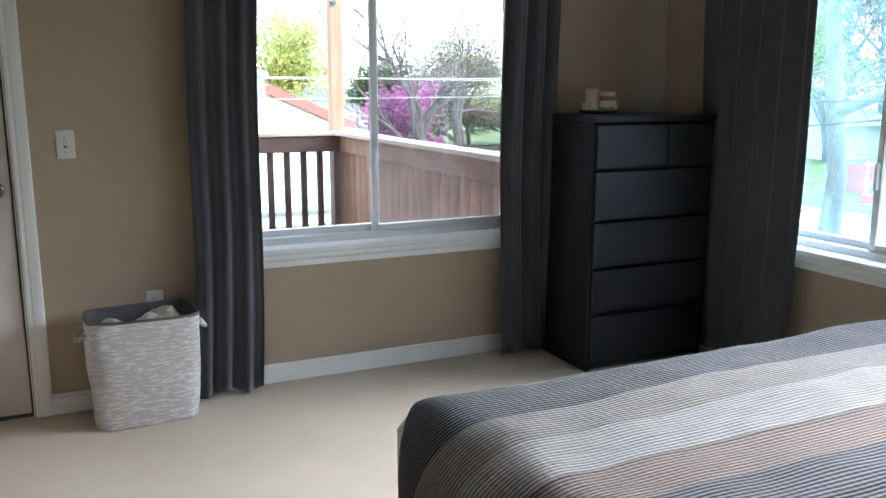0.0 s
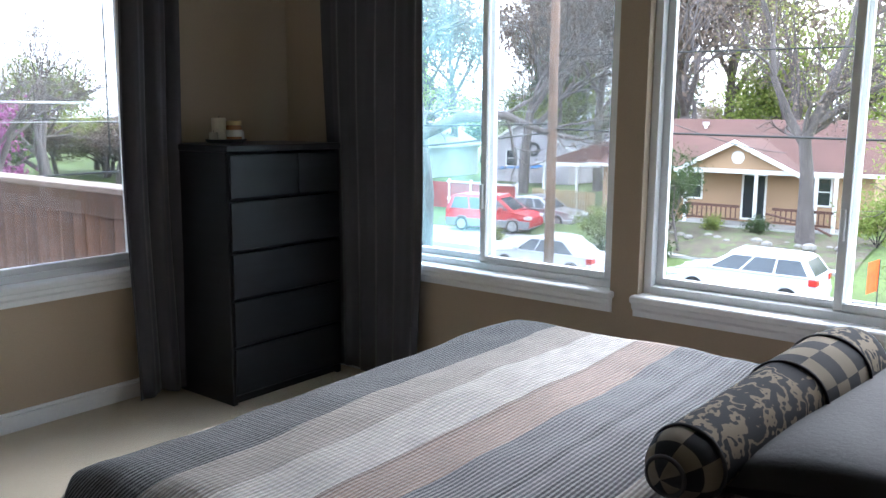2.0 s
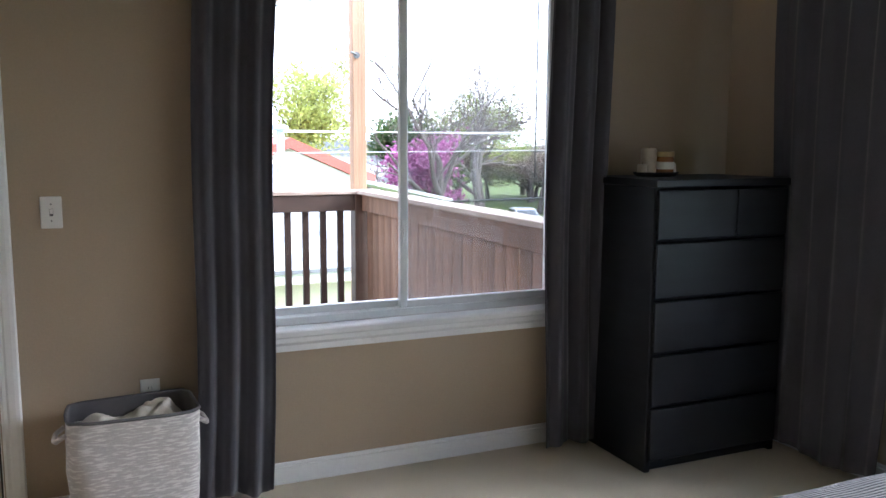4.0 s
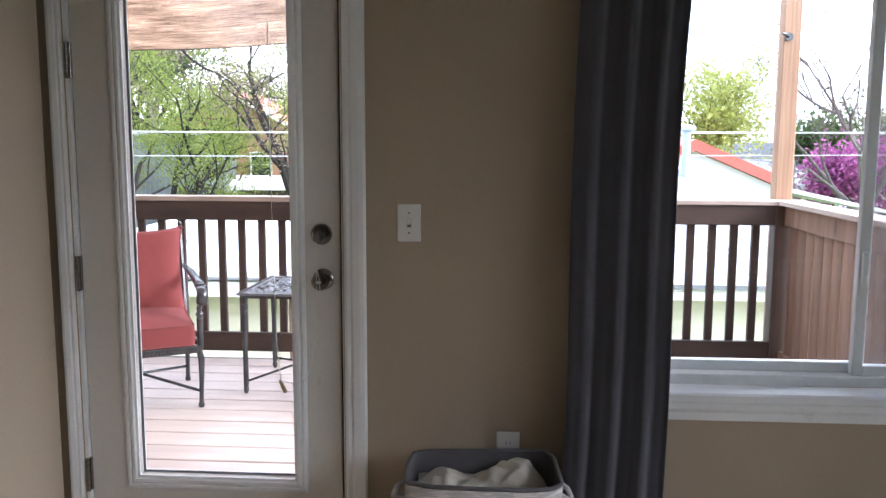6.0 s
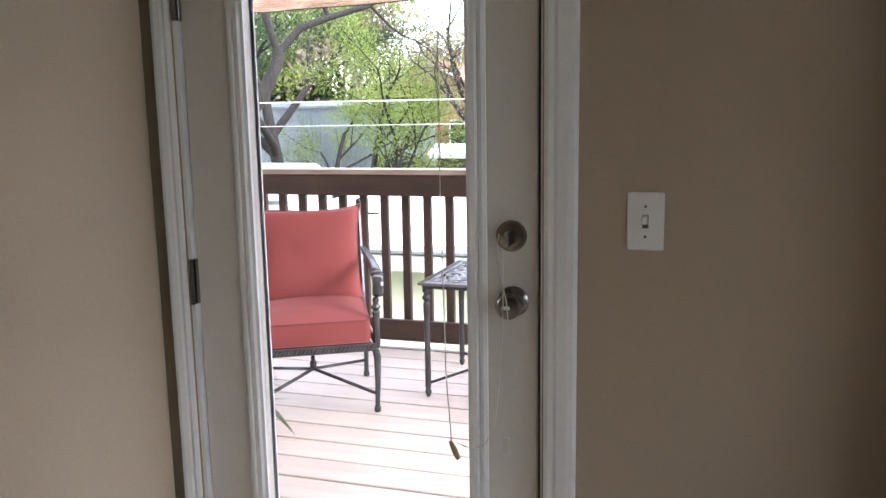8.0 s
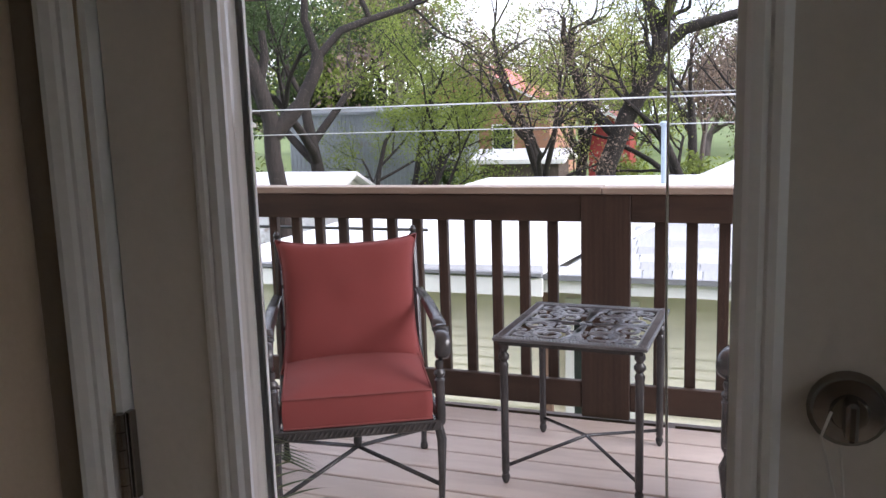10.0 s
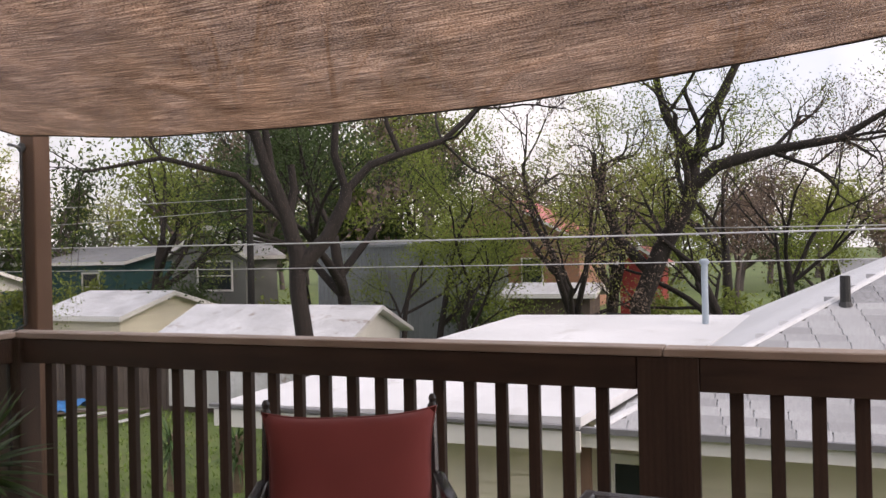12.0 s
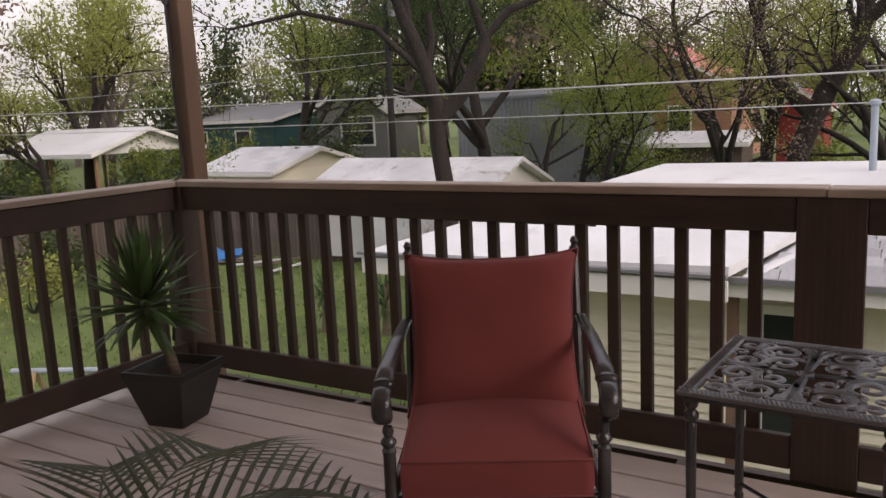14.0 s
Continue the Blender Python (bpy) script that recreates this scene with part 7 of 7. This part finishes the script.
part("porch_floor", Shape().box(38.7, 8.4, -3.9, 40.6, 15.8, -3.55), CONCRETE, ph)
for y in (8.8, 9.6, 12.2, 15.5):
    part("porch_post", Shape().box(38.8, y - 0.07, -3.55, 38.95, y + 0.07, -1.12), WHITEP, ph)
for y0, y1 in ((8.8, 11.4), (12.9, 15.5)):
    part("porch_rail", Shape().box(38.8, y0, -2.72, 38.9, y1, -2.60).box(38.8, y0, -3.30, 38.88, y1, -3.22), REDROOF, ph)
    pk = Shape().box(0, -0.025, 0, 0.04, 0.025, 0.55).mesh("picket", REDROOF)
    for k in range(11):
        o = part("picket", pk, None, ph)
        o.location = (38.83, y0 + 0.15 + (y1 - y0 - 0.3) * k / 10, -3.25)
part("ramp_rail", Shape().tube([(38.0, 11.4, -2.8), (37.2, 9.5, -3.0), (36.9, 8.4, -3.4)], 0.05, 6), REDROOF, ph)
part("roof_vent", Shape().lathe([(0.09, 0.2), (0.09, 1.0), (0.17, 1.05), (0.17, 1.2)], (44.0, 16.6, 0.0), 10), WHITEP, ph)
part("carport_roof", Shape().prism([(20.8, -0.95), (24.6, -1.25), (24.6, -1.12), (20.8, 0.1)], 40.2, 46.0, "x"), REDROOF, ph, "red carport roof")
part("carport_fascia", Shape().box(40.1, 20.8, -1.25, 40.19, 24.7, -1.05), WHITEP, ph)
for y in (22.2, 24.3):
    part("carport_post", Shape().box(40.3, y, -4.0, 40.42, y + 0.12, -1.1), WHITEP, ph)
lil = house("house", "pale lilac gabled house behind the van", 55.0, 64, 31.0, 38.5, -3.8, -0.9, 1.15, "x", LILACH, SHINGLEF, 0.4, (("x0", 32.2, 33.0, -2.4, -1.2, "window"), ("x0", 35.6, 36.6, -2.4, -1.2, "window")))
part("wall_wreath", Shape().tube([(54.92, 34.1 + 0.45 * math.cos(2 * math.pi * k / 16), -1.05 + 0.45 * math.sin(2 * math.pi * k / 16)) for k in range(17)], 0.12, 6, caps=False), SLOT, lil, "dark round wall ornament")
house("house", "small pale house beyond the trees", 52, 60, 43, 51, -3.8, -0.9, 0.9, "x", SIDINGW, SHINGLEF, 0.4, (("x0", 46, 47, -2.6, -1.3, "window"),))
bt = thing("tarp", "bright blue tarpaulin by the lilac house", "tarp", (52.0, 34.0, -2.2))
part("sheet", Shape().grid(lambda u, v: (2 * v, (u - 0.5) * 4.5, 0.25 * noise.noise((u * 5, v * 4, 1)) - 0.3 * u), 16, 8), BLUEP, bt, smooth=True)
rfnc = thing("red_fence", "red panel fence with white posts behind the van", "fence", (0, 0, 0))
for k in range(4):
    y = 24.0 + 1.5 * k
    part("panel", Shape().box(37.0, y + 0.06, -3.9, 37.05, y + 1.44, -2.25), REDP, rfnc)
    part("post", Shape().box(36.95, y - 0.05, -4.0, 37.07, y + 0.05, -2.05), WHITEP, rfnc)
part("rail", Shape().box(36.9, 24.0, -2.24, 36.96, 28.6, -2.14).box(36.9, 24.0, -3.2, 36.96, 28.6, -3.1), WHITEP, rfnc)


def fence(label, p, q, z0, h, material, w=0.14, gap=0.012, name="fence"):
    p, q = Vector((*p, 0)), Vector((*q, 0))
    L = (q - p).length
    root = thing(name, label, "fence", (p.x, p.y, z0), math.degrees(math.atan2((q - p).y, (q - p).x)))
    bd = Shape().box(0, -0.01, 0, w, 0.01, h, 0.003).mesh("fence_board", material)
    n = int(L / (w + gap))
    rg = random.Random(int(L * 100))
    for k in range(n):
        o = part("fence_board", bd, None, root)
        o.location = (k * (w + gap), rg.uniform(-0.006, 0.006), rg.uniform(-0.05, 0.03))
    part("rail", Shape().box(0, 0.012, 0.3, L, 0.05, 0.39).box(0, 0.012, h - 0.4, L, 0.05, h - 0.31), material, root)
    return root


fence("weathered board fence behind the lawn", (-23.5, 21.4), (-13.6, 21.8), -2.8, 1.75, FENCEW, 0.15)
fence("dark weathered fence along the side yard", (-20.5, 9.0), (-22.8, 21.3), -2.8, 1.75, FENCEW, 0.15)
fence("new pine picket fence by the driveway", (37.8, 19.8), (37.8, 23.6), -4.1, 1.75, FENCEY, 0.12, 0.03)
fence("grey fence beside the porch house", (42.0, 6.9), (42.0, 1.0), -4.0, 2.2, FENCEW, 0.15)
pf_ = thing("metal_panel_fence", "row of pale rusty sheet metal panels", "fence")
for k in range(7):
    part("panel", Shape().box(-13.5 + 0.95 * k, 21.2 + 0.03 * (k % 2), -2.7, -12.57 + 0.95 * k, 21.24 + 0.03 * (k % 2), -0.95, 0.004), TINROOF, pf_)
for k in range(3):
    a_ = thing("metal_rack", "leaning metal frame rack by the panels", "frame", (-12.4 + 0.9 * k, 20.6, -2.72), 8 * k)
    part("frame", Shape().tube([(0, 0, 0), (0.1, 0.3, 0.85), (0.6, 0.3, 0.8), (0.5, 0, 0), (0, 0, 0)], 0.02, 5), WHITEP, a_)
    part("bar", Shape().tube([(0.05, 0.15, 0.4), (0.55, 0.15, 0.4)], 0.015, 5), WHITEP, a_)
tp = thing("tarp", "crumpled blue tarp among yard clutter", "tarp", (-18.3, 20.6, -2.72))
part("sheet", Shape().grid(lambda u, v: ((u - 0.5) * 1.7, (v - 0.5) * 1.0, 0.28 + 0.22 * noise.noise((u * 4, v * 4, 2)) - 0.9 * (abs(v - 0.5) ** 2)), 18, 12), BLUEP, tp, smooth=True)
for k in range(7):
    wd = thing("scrap_plank", "loose weathered plank lying by the fence", "plank", (-19.6 + 0.7 * k, 20.3 + 0.15 * (k % 3), -2.70 + 0.03 * (k % 2)), 15 * k)
    part("plank", Shape().box(-0.8, -0.07, 0, 0.8, 0.07, 0.04, 0.004), FENCEW if k % 2 else TINROOF, wd)
oc = thing("orange_boat", "orange plastic kayak leaning behind the roof", "kayak", (-9.0, 19.5, -2.55), 20)
part("hull", Shape().tube([(-1.4, 0, 0.55), (-0.8, 0, 0.9), (0, 0, 1.15), (0.8, 0, 1.45), (1.4, 0, 1.85)], [0.05, 0.28, 0.34, 0.28, 0.05], 12, flat=0.6), ORANGEP, oc, smooth=True)
sw = thing("swing_frame", "yellow and green metal play frame on the lawn", "play frame", (-10.4, 9.9, -2.76), 30)
for x in (0, 1.8):
    part("leg", Shape().tube([(x, -0.55, 0), (x, 0, 0.95)], 0.035, 8), FENCEY, sw)
    part("leg", Shape().tube([(x, 0.55, 0), (x, 0, 0.95)], 0.035, 8), FENCEY, sw)
part("bar", Shape().tube([(-0.3, 0, 0.95), (2.6, 0, 0.9)], 0.04, 8), PIPEM, sw, "dark green top bar")
for k in range(14):
    st_ = thing("garden_stone", "pale rough garden stone along the bed", "stone", (35.2 + 0.5 * math.sin(k * 2.1), 7.6 + 0.55 * k, ground_z(35.2, 8) - 0.03), 40 * k)
    rg = random.Random(k)
    r_ = rg.uniform(0.13, 0.30)
    part("stone", Shape().lathe([(r_ * 0.7, 0), (r_, r_ * 0.4), (r_ * 0.9, r_ * 0.8), (r_ * 0.4, r_ * 1.05)], n=8), STONE, st_)
fl = thing("marker_flag", "orange marker flag on a thin stake", "flag", (24.0, 4.32, -4.4))
part("stake", Shape().tube([(0, 0, 0), (0.02, 0.02, 2.2)], 0.015, 6), WIRED, fl)
part("cloth", Shape().grid(lambda u, v: (0.05 * math.sin(u * 6), 0.02 + 0.26 * u, 1.35 + 0.85 * v - 0.12 * u), 8, 8), ORANGEP, fl, smooth=True)


# ---- cars ----
def car(name, label, at, turn, paint, L, Wd, H, style):
    """A parked car; x along its length, nose at +x."""
    root = thing(name, label, "car", at, turn)
    hood = {"suv": 0.60, "sedan": 0.55, "van": 0.56}[style] * H
    belt = hood + 0.06

    body = Shape()
    nose, tail = L / 2, -L / 2
    side = [(tail, 0.34), (tail - 0.02, 0.62), (tail + 0.02, belt), (nose - 1.25, belt), (nose - 0.30, hood - 0.06), (nose - 0.03, hood - 0.22), (nose, 0.45), (nose - 0.06, 0.28), (nose - 0.5, 0.22), (tail + 0.5, 0.22), (tail + 0.05, 0.28)]
    n = len(side)
    vs = []
    for y, k in ((-Wd / 2 + 0.06, 0.985), (-Wd / 2, 1.0), (Wd / 2, 1.0), (Wd / 2 - 0.06, 0.985)):
        edge = abs(y) < Wd / 2
        for x, z in side:
            vs.append((x * (0.99 if edge else 1.0), y, z + (0.03 if edge and z > 0.5 else 0) if not edge else (z + 0.02 if z > 0.5 else z)))
    fs = [tuple(range(n))[::-1], tuple(range(3 * n, 4 * n))]
    for r in range(3):
        for k in range(n):
            fs.append((r * n + k, r * n + (k + 1) % n, (r + 1) * n + (k + 1) % n, (r + 1) * n + k))
    part("body", body.add(vs, fs), paint, root, smooth="edges")
    top = {"suv": [(tail + 0.03, belt), (tail + 0.38, H - 0.10), (tail + 0.6, H - 0.02), (0.3, H), (nose - 1.95, H - 0.12), (nose - 1.15, belt)],
           "sedan": [(tail + 0.55, belt), (tail + 1.25, H - 0.06), (tail + 1.7, H), (0.15, H), (nose - 1.85, H - 0.10), (nose - 1.15, belt)],
           "van": [(tail + 0.03, belt), (tail + 0.22, H - 0.12), (tail + 0.4, H - 0.02), (0.5, H), (nose - 1.65, H - 0.12), (nose - 0.85, belt)]}[style]
    m = len(top)
    gh = Shape()
    vs = []
    for y, ins in ((-1, 0), (1, 0)):
        for x, z in top:
            k = (z - belt) / (H - belt)
            vs.append((x, y * (Wd / 2 - 0.03 - 0.20 * k), z))
    fs = [tuple(range(m)), tuple(range(m, 2 * m))[::-1]] + [(k, (k + 1) % m, m + (k + 1) % m, m + k) for k in range(m)]
    part("cabin", gh.add(vs, fs), paint, root, smooth="edges")
    # windows just proud of the cabin
    def on_side(x, z, sgn):
        k = (z - belt) / (H - belt)
        return (x, sgn * (Wd / 2 - 0.03 - 0.20 * k + 0.006), z)
    xa, xb = top[0][0], top[-1][0]
    zt = H - 0.13
    def xlim(z, front):
        a, b = (top[-1], top[-2]) if front else (top[0], top[1])
        q = (z - a[1]) / (b[1] - a[1])
        return a[0] + (b[0] - a[0]) * q
    cuts = [0.02, 0.34, 0.66, 0.97]
    for sgn in (-1, 1):
        for a, b in zip(cuts, cuts[1:]):
            zb = belt + 0.03
            b0, b1 = xlim(zb, False) + 0.10, xlim(zb, True) - 0.10
            t0, t1 = xlim(zt, False) + 0.10, xlim(zt, True) - 0.10
            q = [on_side(b0 + (b1 - b0) * (a + 0.012), zb, sgn), on_side(b0 + (b1 - b0) * (b - 0.012), zb, sgn), on_side(t0 + (t1 - t0) * (b - 0.012), zt, sgn), on_side(t0 + (t1 - t0) * (a + 0.012), zt, sgn)]
            q2 = [(x, y - sgn * 0.02, z) for x, y, z in q]
            part("side_window", Shape().add(q + q2, [(0, 1, 2, 3), (7, 6, 5, 4), (0, 4, 5, 1), (1, 5, 6, 2), (2, 6, 7, 3), (3, 7, 4, 0)]), CARGL, root)
    for nm, fr_ in (("windscreen", True), ("rear_window", False)):
        z0, z1 = belt + 0.05, H - 0.13
        o = 0.008 if fr_ else -0.008
        q = []
        for z, sgn in ((z0, -1), (z0, 1), (z1, 1), (z1, -1)):
            k = (z - belt) / (H - belt)
            q.append((xlim(z, fr_) + o, sgn * (Wd / 2 - 0.13 - 0.20 * k), z))
        q2 = [(x - o * 2, y, z) for x, y, z in q]
        part(nm, Shape().add(q + q2, [(0, 1, 2, 3), (7, 6, 5, 4), (0, 4, 5, 1), (1, 5, 6, 2), (2, 6, 7, 3), (3, 7, 4, 0)]), CARGL, root)
    part("lower_cladding", Shape().box(tail - 0.02, -Wd / 2 - 0.012, 0.24, nose - 0.05, Wd / 2 + 0.012, 0.44 if style != "van" else 0.62, 0.03), CARGR if style == "van" else paint, root)
    rw = 0.34 if style != "sedan" else 0.31
    for x in (tail + 0.85, nose - 0.9):
        for sgn in (-1, 1):
            y = sgn * (Wd / 2 - 0.09)
            w_ = part("wheel", Shape().lathe([(rw * 0.72, -0.112), (rw * 0.96, -0.108), (rw, -0.07), (rw, 0.07), (rw * 0.96, 0.108), (rw * 0.72, 0.112)], (x, y, rw), 24, "y"), TYRE, root, "black tyre", smooth="edges")
            part("rim", Shape().lathe([(rw * 0.68, -0.118), (rw * 0.2, -0.122), (rw * 0.2, 0.122), (rw * 0.68, 0.118)], (x, y, rw), 20, "y"), RIM, w_)
            part("wheel_arch", Shape().tube([(x + (rw + 0.06) * math.cos(radians(a)), sgn * (Wd / 2 + 0.004), rw + (rw + 0.06) * math.sin(radians(a))) for a in range(0, 181, 15)], 0.022, 6), CARGR if style == "van" else paint, root)
    for sgn in (-1, 1):
        y = sgn * (Wd / 2 - 0.16)
        part("tail_light", Shape().box(tail - 0.03, y - 0.15, belt - 0.24, tail + 0.22, y + 0.165, belt - 0.04, 0.02), TAILR, root)
        part("headlight", Shape().box(nose - 0.34, y - 0.15, hood - 0.30, nose + 0.0, y + 0.165, hood - 0.14, 0.02), LAMPW, root)
        part("door_mirror", Shape().box(nose - 1.55, sgn * (Wd / 2 + 0.10) - 0.09, belt + 0.02, nose - 1.40, sgn * (Wd / 2 + 0.10) + 0.09, belt + 0.17, 0.02), paint, root)
    part("number_plate", Shape().box(tail - 0.035, -0.16, 0.72, tail - 0.015, 0.16, 0.86, 0.004), WHITEP, root)
    part("bumper", Shape().box(tail - 0.06, -Wd / 2 + 0.05, 0.40, tail + 0.15, Wd / 2 - 0.05, 0.60, 0.03), paint, root)
    return root


car("parked_suv", "white SUV parked at the kerb", (27.3, 8.75, -4.43), 90, CARW, 4.7, 1.86, 1.66, "suv")
car("parked_sedan", "white sedan parked at the kerb", (27.3, 16.25, -4.43), 90, CARW, 4.6, 1.8, 1.43, "sedan")
car("parked_van", "red minivan with grey cladding on a driveway", (33.5, 23.0, -4.09), -78, CARR, 4.4, 1.9, 1.76, "van")
far_car = car("parked_car", "small silver car parked far down the street", (28.0, 50.0, -4.43), 80, RIM, 4.4, 1.8, 1.5, "sedan")
for k in range(4):
    copy_thing(far_car, pose(24.0 + 2.2 * (k % 2), 58 + 6 * k, -4.43, 0, 0, 85))
copy_thing(far_car, pose(36.2, 22.0, -4.0, 0, 0, -85))


# ---- poles and wires ----
def wire(label, pts, r, material):
    root = thing("power_line", label, "power line", group="overhead lines")
    part("wire", Shape().tube(pts, r, 5), material, root, smooth=True)


def span(p, q, sag, n=18):
    p, q = Vector(p), Vector(q)
    return [tuple(p.lerp(q, k / n) - Vector((0, 0, 4 * sag * (k / n) * (1 - k / n)))) for k in range(n + 1)]


def pole(label, x, y, h, r, material, arm=None):
    root = thing("utility_pole", label, "utility pole", (x, y, ground_z(x, y)))
    part("pole", Shape().tube([(0, 0, -0.2), (0, 0, h * 0.5), (0, 0, h)], [r, r * 0.88, r * 0.75], 12), material, root, smooth=True)
    if arm:
        part("crossarm", Shape().box(-1.0, -0.06, h - 0.9, 1.0, 0.06, h - 0.76), material, root)
        for x_ in (-0.9, -0.4, 0.4, 0.9):
            part("insulator", Shape().lathe([(0.03, 0), (0.06, 0.05), (0.03, 0.12)], (x_, 0, h - 0.76), 8), RIM, root)
    return root


pole("brown timber utility pole at the street", 22.0, 13.1, 11.0, 0.16, POLEW, True)
dp = pole("dark old utility pole behind the sheds", -15.95, 26.2, 10.5, 0.12, POLED)
part("transformer", Shape().lathe([(0.14, 6.9), (0.22, 6.95), (0.22, 7.7), (0.10, 7.8)], (0.32, 0, 0), 14), CARGR, dp, smooth="edges")
part("cable_coil", Shape().tube([(-0.4 + 0.30 * math.cos(2 * math.pi * k / 20), -0.2, 4.55 + 0.38 * math.sin(2 * math.pi * k / 20)) for k in range(41)], 0.03, 5), WIRED, dp)
wire("bright twisted service cable across the yards", span((-48, 18, 2.17), (14, 18, 1.68), 0.25), 0.015, WIRE)
wire("thin silver wire across the yards", span((-48, 18, 1.45), (14, 18, 1.27), 0.22), 0.009, WIRE)
wire("thin upper wire to the pole", span((-48, 21, 3.5), (-15.95, 26.2, 3.25), 0.2), 0.010, WIRE)
wire("thin upper wire from the pole", span((-46, 19, 2.25), (-15.95, 26.1, 2.9), 0.3), 0.010, WIRE)
wire("dark lower wire across the yards", span((-40, 17, 1.5), (-15.95, 26.1, 2.2), 0.2), 0.009, WIRED)
wire("dark cable dipping along the side yard", span((-30, 14, 0.3), (-3.0, 11.2, 0.22), 0.12), 0.018, WIRED)
wire("silver wire seen beyond the deck rail", span((-2, 25, 1.85), (40, 25, 1.70), 0.1), 0.014, WIRE)
wire("dark cable running to the street pole", span((-4, 24, -0.2), (22.0, 13.1, 0.95), 0.35), 0.028, WIRED)
wire("dark service drop looping to the deck", span((11.75, 20, 7.0), (11.72, 20, 0.3), 0.0, 6), 0.02, WIRED)
wire("dark cable along the street", span((22.0, 13.1, 1.05), (22.0, -40, 1.6), 0.4), 0.03, WIRED)
wire("dark cable along the street", span((22.0, 13.1, 1.2), (24.0, 60, 1.5), 0.4), 0.03, WIRED)
wire("dark upper line along the street", span((22.0, 13.1, 3.2), (22.0, -40, 4.2), 0.5), 0.02, WIRED)
wire("dark service drop to the porch house", span((22.0, 13.1, 2.9), (41, 11.5, -0.2), 0.5), 0.018, WIRED)
